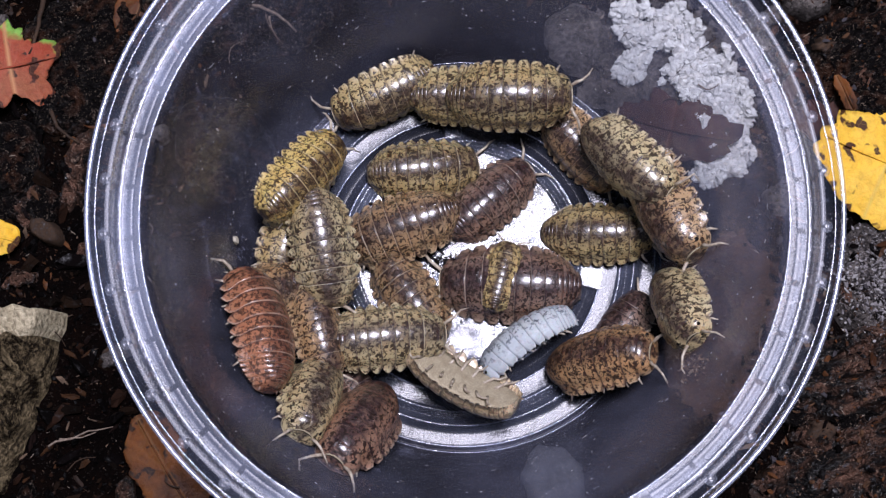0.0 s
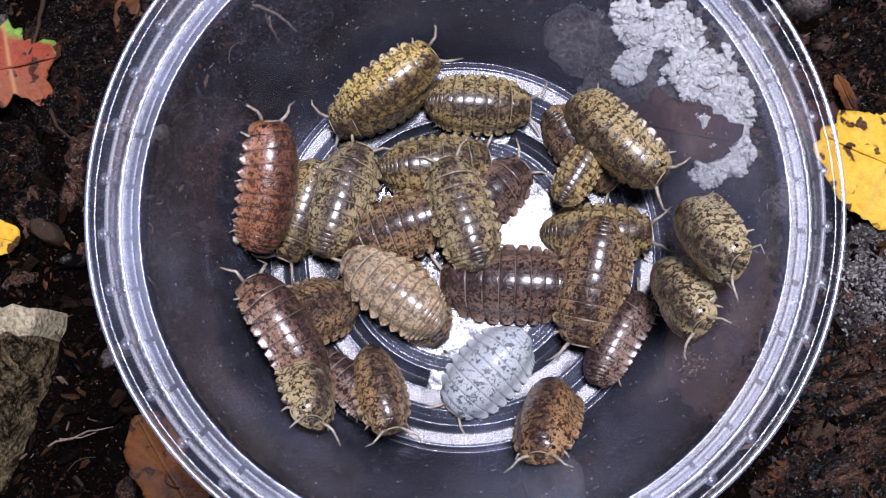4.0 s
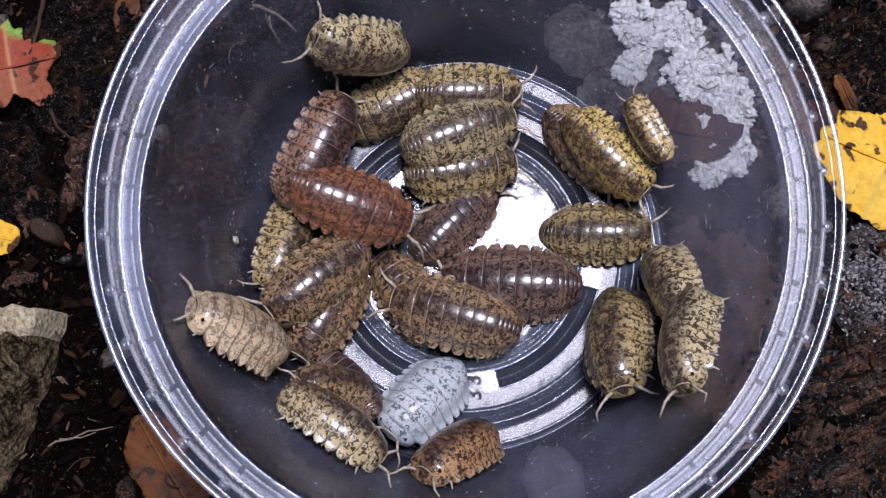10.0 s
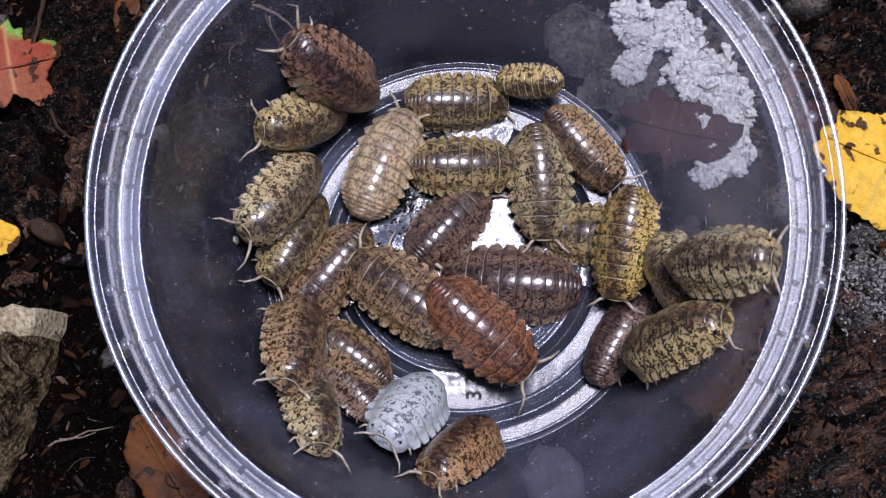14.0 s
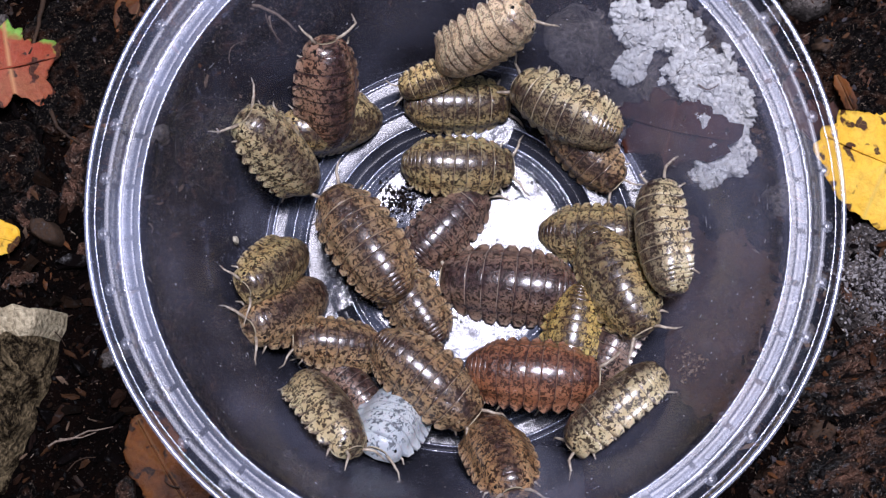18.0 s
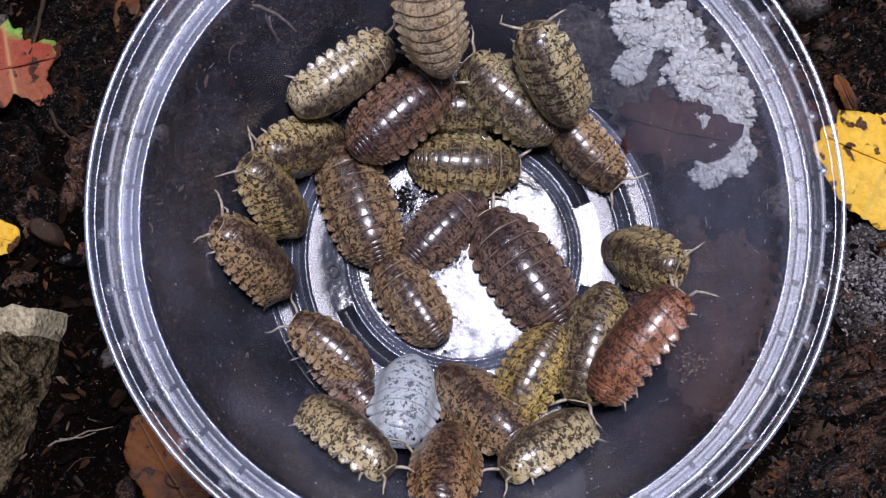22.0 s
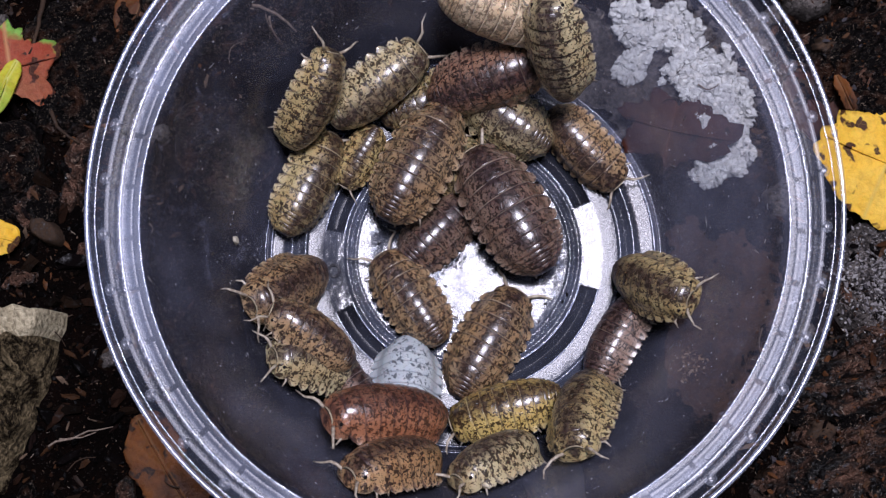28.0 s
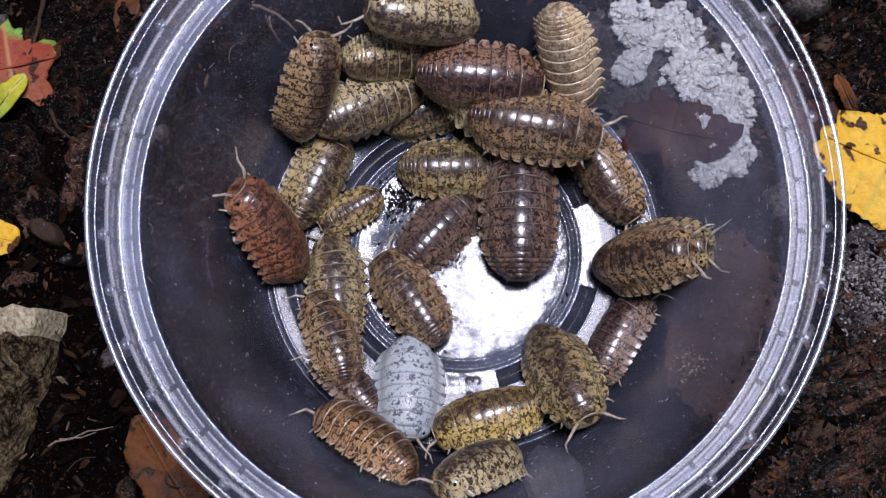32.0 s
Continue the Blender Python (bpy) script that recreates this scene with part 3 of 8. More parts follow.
leaf("brown_leaf", blob(0.0040, 0.0040, 0.20, 10.0), ORANGE, "small rust-brown leaf scrap", pose(0.0720, -0.0455, 0.0005, 0, 8, 30), 1.4, 10.0)
lime_leaf = leaf("lime_leaf", blob(0.0022, 0.0060, 0.14, 11.0), LIME, "slim yellow-green leaf lying on soil", pose(-0.110, 0.030, 0.004, 0, 0, -35), 3.0, 11.0)


def twig(name, points, r, material, label):
    v, f = tube(points, [r * (1 - 0.5 * i / (len(points) - 1)) for i in range(len(points))], 7)
    return tagged(mesh_ob(name, v, f, material), label, "twig")


def wander(x0, y0, x1, y1, z, bend, seed, n=9):
    out = []
    for i in range(n):
        t = i / (n - 1)
        nx, ny = y0 - y1, x1 - x0
        b = bend * math.sin(math.pi * t) + 0.05 * noise.noise(Vector((t * 4, seed, 0)))
        x, y = x0 + (x1 - x0) * t + nx * b, y0 + (y1 - y0) * t + ny * b
        out.append((x, y, max(z, ground_height(x, y) + 0.0006)))
    return out


twig("twig", wander(-0.0790, -0.0372, -0.0668, -0.0335, 0.001, 0.03, 1.0), 0.00022, TWIG, "thin pale straw on dark soil")
twig("twig", wander(-0.0770, -0.0358, -0.0700, -0.0345, 0.001, -0.06, 2.0), 0.00018, TWIG, "thin pale straw on dark soil")
twig("twig", wander(-0.0840, 0.0525, -0.0862, 0.0400, 0.0022, 0.04, 3.0), 0.00055, TWIG_DARK, "thin brown twig on bark")
twig("twig", wander(-0.0815, 0.0285, -0.0755, 0.0220, 0.0018, -0.12, 4.0), 0.00045, TWIG_DARK, "thin bent brown twig")
twig("twig", wander(-0.0420, 0.0500, -0.0330, 0.0445, 0.0022, 0.10, 5.0), 0.00040, TWIG, "thin pale stalk under the cup's wall")
twig("twig", wander(-0.0385, 0.0478, -0.0362, 0.0425, 0.0022, -0.10, 6.0), 0.00025, TWIG, "thin pale stalk under the cup's wall")
rng = random.Random(21)
for i in range(46):
    x, y = rng.uniform(-0.095, 0.088), rng.uniform(-0.05, 0.056)
    if math.hypot(x, y) < 0.052:
        continue
    a, s = rng.uniform(0, 6.3), rng.uniform(0.002, 0.007)
    twig("rootlet", wander(x, y, x + s * math.cos(a), y + s * math.sin(a), 0.0008, rng.uniform(-0.3, 0.3), i), rng.uniform(0.00010, 0.00022), rng.choice((TWIG, TWIG_DARK, TWIG_DARK)), "hair-thin rootlet on soil")


# ---- the clear cup ----
cup = tagged(new("plastic_cup"), "clear round plastic cup with a beaded rim, standing on soil", "cup")


def mm(*pairs):
    return [(r / 1000, z / 1000) for r, z in pairs]


RIBS = ((22, 68), (98, 170), (205, 255), (285, 345))
GAPS = [(RIBS[i][1], RIBS[(i + 1) % 4][0] + (360 if i == 3 else 0)) for i in range(4)]
v, f = lathe(mm((0.01, 0), (8, 0.0), (16, 0), (20.4, 0), (20.5, 0.02), (20.75, 0.34), (20.8, 0.36), (21.05, 0.36), (21.1, 0.34), (21.75, -0.06), (21.85, -0.06), (22.4, 0.34), (22.45, 0.36), (22.7, 0.36), (22.75, 0.34), (23.0, 0.12), (23.05, 0.1), (23.3, 0.1)))
mesh_ob("base", v, f, BASE, cup, "clear round base that mirrors the lamp")
for a0, a1 in GAPS:
    v, f = lathe(mm((23.3, 0.1), (27.3, 0.17)), 16, a0, a1)
    mesh_ob("base_web", v, f, BASE, cup, "clear web between two slots")
v, f = lathe(mm((27.3, 0.17), (27.35, 0.172), (30.1, 0.24), (30.2, 0.26), (30.5, 0.62), (30.6, 0.64), (30.8, 0.64), (30.9, 0.60), (31.9, 0.02), (32.0, 0.02), (33.1, 0.62), (33.2, 0.64), (33.4, 0.64), (33.5, 0.56), (33.6, 0.50), (35.2, 0.62), (36.9, 0.78)))
mesh_ob("base_rim", v, f, OUTER, cup, "clear outer part of the base with a groove")
v, f = lathe(mm((36.9, 0.78), (37.1, 1.0), (37.5, 1.0), (37.9, 0.5), (38.2, 0.5), (38.5, 1.0), (38.8, 2.2), (39.9, 5), (43.1, 15), (46.3, 25), (49.5, 35), (51.7, 42), (52.4, 45.0), (52.9, 44.8), (50.1, 35), (46.9, 25), (43.7, 15), (40.5, 5), (39.4, 2.0), (38.9, 0.5), (38.3, -0.3), (36.9, -0.5)))
mesh_ob("wall", v, f, WALL, cup, "clear smeared side wall")
v, f = lathe(mm((52.5, 45.2), (52.6, 45.30), (52.7, 45.32), (53.6, 45.34), (54.8, 45.37), (55.3, 45.40), (55.5, 45.5)))
mesh_ob("ledge", v, f, LEDGE, cup, "milky stacking ledge under the rim")
v, f = lathe(mm((55.7, 45.8), (55.85, 47.5), (55.95, 49.0), (56.1, 50.1)))
mesh_ob("collar", v, f, RIM, cup, "clear collar")
v, f = lathe(mm((56.1, 50.1), (56.7, 50.3), (57.6, 51.6), (58.3, 53.3)))
mesh_ob("rim", v, f, RIM, cup, "clear flat rim")
v, f = lathe(mm((58.9, 53.6), (59.1, 52.2), (59.0, 50.4), (58.8, 48.6)))
mesh_ob("skirt", v, f, RIM, cup, "clear outer skirt")
for r, z, t in ((52.5, 45.3, 0.20), (55.55, 45.5, 0.26), (58.6, 53.8, 0.42), (57.75, 52.3, 0.10), (37.25, 1.05, 0.12), (38.4, 0.9, 0.07), (30.7, 0.66, 0.06), (33.3, 0.66, 0.08)):
    v, f = lathe([((r + t * math.cos(a)) / 1000, (z + t * math.sin(a)) / 1000) for a in [2 * math.pi * i / 8 for i in range(9)]], 200)
    mesh_ob("rim_ring" if r > 50 else "base_ring", v, f, SHINY, cup, "bright raised ring")

SPAN = 360 / 40
bead_mesh = bar_mesh = None
for i in range(40):
    a = i * SPAN + 5.0
    if bead_mesh is None:
        bm = bmesh.new()
        bmesh.ops.create_uvsphere(bm, u_segments=14, v_segments=8, radius=0.00098, matrix=Matrix.Diagonal((0.9, 1.05, 0.34, 1)))
        bead_mesh = bpy.data.meshes.new("bead")
        bm.to_mesh(bead_mesh)
        bm.free()
        bead_mesh.polygons.foreach_set("use_smooth", [True] * len(bead_mesh.polygons))
        bead_mesh.materials.append(BEAD)
        v, f = lathe([((56.35 + 0.40 * math.cos(t)) / 1000, (50.5 + 0.16 * math.sin(t)) / 1000) for t in [2 * math.pi * s / 8 for s in range(9)]], 10, 0.3, SPAN - 0.3)
        first = mesh_ob("bar", v, f, BARS, cup)
        bar_mesh = first.data
        first.matrix_basis = pose(0, 0, 0, 0, 0, a)
    else:
        bar = new("bar", bar_mesh)
        bar.parent, bar.matrix_basis = cup, pose(0, 0, 0, 0, 0, a)
    if i == 0:
        v, f = lathe([((54.2 + 0.85 * math.cos(t)) / 1000, (45.42 + 0.13 * math.sin(t)) / 1000) for t in [2 * math.pi * s / 8 for s in range(9)]], 8, 0.45, SPAN - 0.45)
        first = mesh_ob("ledge_bar", v, f, BLOCK, cup)
        ledge_bar = first.data
        first.matrix_basis = pose(0, 0, 0, 0, 0, a)
    else:
        bar = new("ledge_bar", ledge_bar)
        bar.parent, bar.matrix_basis = cup, pose(0, 0, 0, 0, 0, a)
    bead = new("bead", bead_mesh)
    bead.parent = cup
    bead.matrix_basis = pose(0.0569 * math.cos(radians(a)), 0.0569 * math.sin(radians(a)), 0.0507, 0, 0, a)

# arc slots moulded into the base, with gaps for the marks
for a0, a1 in RIBS:
    v, f = lathe(mm((23.3, 0.1), (23.32, 0.12), (23.55, 0.12), (23.6, 0.10), (23.8, -0.35), (23.85, -0.38), (25.2, -0.80), (25.3, -0.80), (26.7, -0.38), (26.75, -0.35), (27.0, 0.16), (27.05, 0.18), (27.28, 0.19), (27.3, 0.17)), 40, a0, a1)
    n = 41
    f += [tuple(i * n for i in range(14)), tuple(i * n + n - 1 for i in range(14))[::-1]]
    mesh_ob("rib", v, f, SLOT, cup, "sunken arc slot, dark inside")
    for r, h in ((23.45, 0.13), (27.15, 0.20)):
        v, f = lathe([((r + 0.13 * math.cos(t)) / 1000, (h + 0.13 * math.sin(t)) / 1000) for t in [2 * math.pi * q / 6 for q in range(7)]], 40, a0, a1)
        mesh_ob("rib_edge", v, f, SHINY, cup, "bright edge of a slot")
rng = random.Random(5)
for i in range(150):
    a, r = rng.uniform(0, 6.3), 20.0 * math.sqrt(rng.random())
    x, y = r / 1000 * math.cos(a), r / 1000 * math.sin(a)
    if i == 0:
        bm = bmesh.new()
        bmesh.ops.create_uvsphere(bm, u_segments=8, v_segments=4, radius=0.0005, matrix=Matrix.Diagonal((1, 1, 0.18, 1)))
        dimple = bpy.data.meshes.new("dimple")
        bm.to_mesh(dimple)
        bm.free()
        dimple.polygons.foreach_set("use_smooth", [True] * len(dimple.polygons))
        dimple.materials.append(BASE)
    d = new("dimple", dimple)
    d.parent, d.matrix_basis = cup, pose(x, y, 0.00005)


def mark(text, x, y, turn, size):
    """A raised moulded character on the base."""
    curve = bpy.data.curves.new("mark", "FONT")
    curve.body, curve.size, curve.extrude, curve.align_x, curve.align_y, curve.bevel_depth = text, size, 0.00012, "CENTER", "CENTER", 0.00008
    tmp = bpy.data.objects.new("mark", curve)
    scene.collection.objects.link(tmp)
    bpy.context.view_layer.update()
    me = bpy.data.meshes.new_from_object(tmp.evaluated_get(bpy.context.evaluated_depsgraph_get()))
    bpy.data.objects.remove(tmp)
    me.materials.clear()
    me.materials.append(MARK)
    ob = new("moulded_mark", me)
    ob.parent, ob.matrix_basis = cup, pose(x, y, 0.00035, 0, 0, turn)


MARK = plain("mark_dark", (0.02, 0.02, 0.025), (0.04, 0.04, 0.05), 300, 0.3)
mark("3", 0.0021, -0.0246, 90, 0.0042)
mark("3", 0.0022, -0.0275, 90, 0.0042)
mark("O", -0.0249, -0.0034, 80, 0.0036)


def speck_spot(rng):
    a, r = rng.uniform(0, 6.3), 0.020 * math.sqrt(rng.random())
    return r * math.cos(a) + 0.003, r * math.sin(a) - 0.001


def droppings(name, count, seed, spot, size, label):
    """Small black bits lying on the base."""
    verts, faces, rng = [], [], random.Random(seed)
    for _ in range(count):
        x, y = spot(rng)
        s = rng.uniform(*size)
        e = Euler((0, 0, rng.uniform(0, 6.3)))
        k = len(verts)
        long = rng.uniform(1, 2.0)
        for h in (0, 1):
            for c in range(6):
                a = c * 1.047 + rng.uniform(-0.4, 0.4)
                w = rng.uniform(0.45, 1.1) * (1 if h == 0 else 0.6)
                p = Vector((math.cos(a) * long * w, math.sin(a) * w * 0.8, h * rng.uniform(0.5, 1.1))) * s * 0.5
                p.rotate(e)
                verts.append((x + p.x, y + p.y, 0.0003 + p.z))
        faces.append(tuple(k + 6 + c for c in range(6)))
        faces += [(k + c, k + (c + 1) % 6, k + 6 + (c + 1) % 6, k + 6 + c) for c in range(6)]
    return tagged(mesh_ob(name, verts, faces, FRASS, smooth=False), label, "droppings", kind="stuff")


droppings("droppings", 75, 3, speck_spot, (0.0003, 0.0008), "scattered black droppings on the clear base")
droppings("dirt_heap", 260, 8, lambda rng: (-0.0125 + rng.gauss(0, 0.0022), 0.0105 + rng.gauss(0, 0.0020)), (0.0002, 0.0008), "small heap of black dirt on the base")
droppings("dirt_heap", 160, 9, lambda rng: (-0.0045 + rng.gauss(0, 0.0028), -0.0015 + rng.gauss(0, 0.0010)), (0.0002, 0.0007), "strewn black dirt on the base")
def groove_spot(rng):
    a, r = rng.uniform(0, 6.3), 0.036 + rng.gauss(0, 0.001)
    return r * math.cos(a), r * math.sin(a)


droppings("dirt_specks", 60, 10, groove_spot, (0.0002, 0.0007), "black dirt in the groove of the base")


def wall_specks():
    """Dried pale specks and smears stuck to the inside of the wall."""
    verts, faces, rng = [], [], random.Random(31)
    for _ in range(950):
        a, h = rng.uniform(0, 6.3), rng.uniform(0.004, 0.043)
        r = 0.0384 + h * 0.318 - 0.0004
        n = Vector((math.cos(a), math.sin(a), -0.24))
        right, up = Vector((-math.sin(a), math.cos(a), 0)), Vector((math.cos(a) * 0.23, math.sin(a) * 0.23, 0.97))
        size = rng.uniform(0.00006, 0.00019)
        long, turn = rng.uniform(1, 2.2) if rng.random() < 0.93 else rng.uniform(3, 7), rng.uniform(0, 3.14)
        mid = Vector((r * math.cos(a), r * math.sin(a), h))
        k = len(verts)
        for c in range(7):
            b = c * 0.898
            u, w = math.cos(b) * size * long * rng.uniform(0.6, 1.2), math.sin(b) * size * rng.uniform(0.6, 1.2)
            verts.append(mid + right * (u * math.cos(turn) - w * math.sin(turn)) + up * (u * math.sin(turn) + w * math.cos(turn)))
        verts.append(mid - n * size * 0.5)
        faces += [(k + c, k + (c + 1) % 7, k + 7) for c in range(7)]
    return tagged(mesh_ob("dried_specks", verts, faces, SPECK), "dried pale specks stuck to the cup's wall", "dirt", kind="stuff")


def wall_flake(angle, h, size):
    """A pale dried flake stuck to the inside of the wall."""
    a = radians(angle)
    r = 0.0386 + h * 0.318 - 0.0007
    rng, verts = random.Random(41), []
    for z in (0.0, 0.0005):
        for c in range(9):
            b = c * 0.698
            q = size * rng.uniform(0.6, 1.15) * (1.0 if z == 0 else 0.75)
            verts.append((q * math.cos(b), q * math.sin(b) * 0.8, z))
    faces = [tuple(range(9, 18))] + [(c, (c + 1) % 9, 9 + (c + 1) % 9, 9 + c) for c in range(9)]
    ob = mesh_ob("dried_flake", verts, faces, SPECK_PALE, smooth=False)
    ob.matrix_world = Matrix.Translation((r * math.cos(a), r * math.sin(a), h)) @ Matrix.Rotation(a, 4, "Z") @ Matrix.Rotation(radians(-72), 4, "Y")
    return tagged(ob, "pale dried flake stuck to the cup's wall", "dirt")


SPECK_PALE = plain("pale_flake", (0.62, 0.58, 0.46), (0.40, 0.36, 0.28), 500, 0.6)
wall_flake(179.4, 0.0137, 0.0011)
SPECK = bits_mat("speck", [(0.50, 0.50, 0.52), (0.26, 0.25, 0.25), (0.62, 0.60, 0.58), (0.10, 0.08, 0.06)], 0.5, 900)
wall_specks()


# ---- the woodlice ----
def bent(points, side, down):
    """Bends points of a straight body round a sideways and a downward arc (radians along its length of 1)."""
    p = np.array(points, dtype=float)
    if abs(down) > 1e-4:
        t, r = p[:, 0] * down, 1 / down
        p = np.stack([np.sin(t) * (r + p[:, 2]), p[:, 1], np.cos(t) * (r + p[:, 2]) - r], 1)
    if abs(side) > 1e-4:
        t, r = p[:, 0] * side, 1 / side
        p = np.stack([np.sin(t) * (r + p[:, 1]), np.cos(t) * (r + p[:, 1]) - r, p[:, 2]], 1)
    return p


def woodlouse(label, tint, seed, length=0.024, wide=0.25, high=0.20, side=0.0, down=0.5, material=None, group="woodlice in the cup", frill=1.0):
    """A woodlouse: head, seven back plates, five short tail plates, tail shield, legs, feelers. Its head looks along x."""
    rng = random.Random(seed)
    material = material or SHELL
    bug = tagged(new("woodlouse"), label, "woodlouse", group)

    def add(name, verts, faces, mat, uvs=None, tag="", on=None):
        p = bent(verts, side, down)
        p[:, 2] -= high * 0.42
        ob = mesh_ob(name, p * length, faces, mat, on or bug, tag, uvs)
        ob.color = (*tint, seed * 0.137 % 1.0)
        return ob

    def half(x):
        s = abs(x / 0.5)
        return wide * max(0.0, 1 - s ** (2.7 if x > 0 else 3.0)) ** 0.5

    def plate(name, x0, x1, tuck=0.014, steps=(0, 0.05, 0.10, 0.38, 0.66, 0.90, 0.96, 1.0), nv=25, lobe=frill):
        seg, verts, uvs, nu = x1 - x0, [], [], len(steps)
        for u in steps:
            for j in range(nv):
                v = 2 * j / (nv - 1) - 1
                e = max(0, (abs(v) - 0.66) / 0.34)
                front = x1 - seg * 0.46 * lobe * e ** 2.3
                rear = x0 - seg * (0.10 + 0.16 * lobe * e) + seg * 0.32 * lobe * max(0, e - 0.55) ** 2 * 4.94
                x = front + (rear - front) * u
                xx = max(-0.497, min(0.497, x))
                w = max(half(xx), 0.02)
                hh = high * (0.35 + 0.65 * min(1, w / wide) ** 0.9)
                if abs(v) <= 0.80:
                    a = v / 0.80 * 1.30
                    y, z = w * 0.88 * math.sin(a) / 0.9636, hh * (0.24 + 0.76 * (math.cos(a) - 0.2675) / 0.7325)
                else:
                    q = (abs(v) - 0.80) / 0.20
                    y, z = math.copysign(w * (0.88 + 0.25 * q), v), hh * 0.24 * (1 - q) ** 1.4 - 0.006 * q
                z += tuck * (u - 0.55) * (1 - 0.4 * e) + 0.0035 * math.sin(math.pi * min(1, u * 1.05)) * (1 - 0.5 * e) - (0.010 if u < 0.03 else 0) - (0.012 if u > 0.98 else 0)
                verts.append((x, y, z))
                uvs.append((u, 0.5 + v / 2))
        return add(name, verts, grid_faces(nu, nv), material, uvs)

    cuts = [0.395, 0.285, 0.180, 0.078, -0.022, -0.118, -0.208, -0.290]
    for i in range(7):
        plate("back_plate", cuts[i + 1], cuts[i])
    tail = [-0.290, -0.328, -0.362, -0.396, -0.428, -0.456]
    for i in range(5):
        plate("tail_plate", tail[i + 1], tail[i], tuck=0.010, steps=(0, 0.08, 0.3, 0.7, 0.92, 1.0), nv=19, lobe=0.8)
    # head capsule and tail shield: closed caps
    caps = {}
    for name, x0, sign, reach in (("head", 0.375, 1, 0.115), ("tail_shield", -0.448, -1, 0.055)):
        nu, nv, verts, uvs = 7, 19, [], []
        for i in range(nu):
            s = i / (nu - 1)
            for j in range(nv):
                v = 2 * j / (nv - 1) - 1
                a = v * math.pi / 2
                w = half(x0) * math.sqrt(max(0.0, 1 - s ** 2.6)) * (0.96 if sign > 0 else 0.9)
                hh = high * (0.35 + 0.65 * min(1, half(x0) / wide) ** 0.9) * math.sqrt(max(0.0, 1 - s ** 2.6)) * 0.96
                verts.append((x0 + sign * reach * s, w * math.sin(a), hh * math.cos(a) ** 0.8 - 0.03 * s - 0.006))
                uvs.append((0.2 + 0.5 * s, 0.5 + v / 2))
        faces = grid_faces(nu, nv)
        caps[name] = add(name, verts, [q[::-1] for q in faces] if sign > 0 else faces, material, uvs)
    # underside: pale, with a shallow fold for each ring of the body
    nu, nv, verts = 43, 15, []
    for i in range(nu):
        x = -0.47 + 0.94 * i / (nu - 1)
        w = half(x) * 0.88
        fold = 0.012 * abs(math.sin(math.pi * (x + 0.47) / 0.094))
        for j in range(nv):
            a = 2 * math.pi * j / nv
            verts.append((x, w * math.cos(a), 0.030 + (high * 0.55 * min(1, w / wide + 0.2) if math.sin(a) > 0 else 0.010 + fold) * math.sin(a)))
    add("belly", verts, grid_faces(nu, nv, True) + [tuple(range(nv)), tuple(range((nu - 1) * nv, nu * nv))[::-1]], BELLY, tag="pale folded underside")
    for s in (1, -1):
        # eyes
        bm = bmesh.new()
        bmesh.ops.create_uvsphere(bm, u_segments=8, v_segments=6, radius=0.016)
        pts = [(p.co.x + 0.425, p.co.y + s * half(0.40) * 0.72, p.co.z + high * 0.42) for p in bm.verts]
        fs = [tuple(q.index for q in f.verts) for f in bm.faces]
        bm.free()
        add("eye", pts, fs, EYE, on=caps["head"])
        # feelers
        a, b, c = rng.uniform(0.06, 0.12), rng.uniform(0.08, 0.16), rng.uniform(-0.03, 0.05)
        pts = [(0.455, s * 0.075, 0.04), (0.495, s * 0.12, 0.07), (0.530, s * (0.12 + a * 0.35), 0.085), (0.575, s * (0.12 + a), 0.055), (0.60 + c, s * (0.12 + b), 0.035)]
        vv, ff = tube(pts, (0.014, 0.013, 0.011, 0.008, 0.004), 6)
        add("feeler", vv, ff, LIMB, on=caps["head"])
        # legs
        for i in range(7):
            x = 0.335 - 0.100 * i
            w = half(x)
            sweep = (0.06 - 0.028 * i) + rng.uniform(-0.02, 0.02)
            out = rng.uniform(0.72, 1.00) + (0.12 if i == 0 else 0)
            pts = [(x, s * w * 0.30, 0.022), (x + sweep * 0.4, s * w * 0.66, -0.010), (x + sweep * 0.8, s * w * (out - 0.04), -0.012), (x + sweep * 1.3, s * w * (out + 0.10), -0.045)]
            vv, ff = tube(pts, (0.015, 0.013, 0.010, 0.005), 6)
            add("leg", vv, ff, LIMB)
        # tail prongs
        vv, ff = tube([(-0.45, s * 0.06, 0.03), (-0.485, s * 0.075, 0.02), (-0.508, s * 0.08, 0.012)], (0.014, 0.011, 0.004), 6)
        add("tail_prong", vv, ff, material, on=caps["tail_shield"])
    return bug


bug_a = woodlouse('olive woodlouse with black speckles', (0.365, 0.296, 0.150), 1, 0.0223, 0.25, 0.225, 0.0, 0.55)
bug_a2 = woodlouse('olive woodlouse with black speckles', (0.365, 0.296, 0.150), 2, 0.0212, 0.25, 0.225, 0.0, 0.55)
bug_b = woodlouse('olive-brown woodlouse with black speckles', (0.365, 0.296, 0.150), 3, 0.0245, 0.25, 0.225, 0.0, 0.55)
bug_bb = woodlouse('pale buff woodlouse with a grey back', (0.56, 0.45, 0.30), 4, 0.0234, 0.25, 0.225, 0.15, 0.55, SHELL_PALE, frill=1.7)
bug_c = woodlouse('olive-green woodlouse with black speckles', (0.365, 0.296, 0.150), 5, 0.0223, 0.25, 0.225, -0.15, 0.55, frill=1.5)
bug_d = woodlouse('dark brown woodlouse smeared with dirt', (0.20, 0.135, 0.105), 6, 0.0212, 0.25, 0.225, 0.0, 0.55)
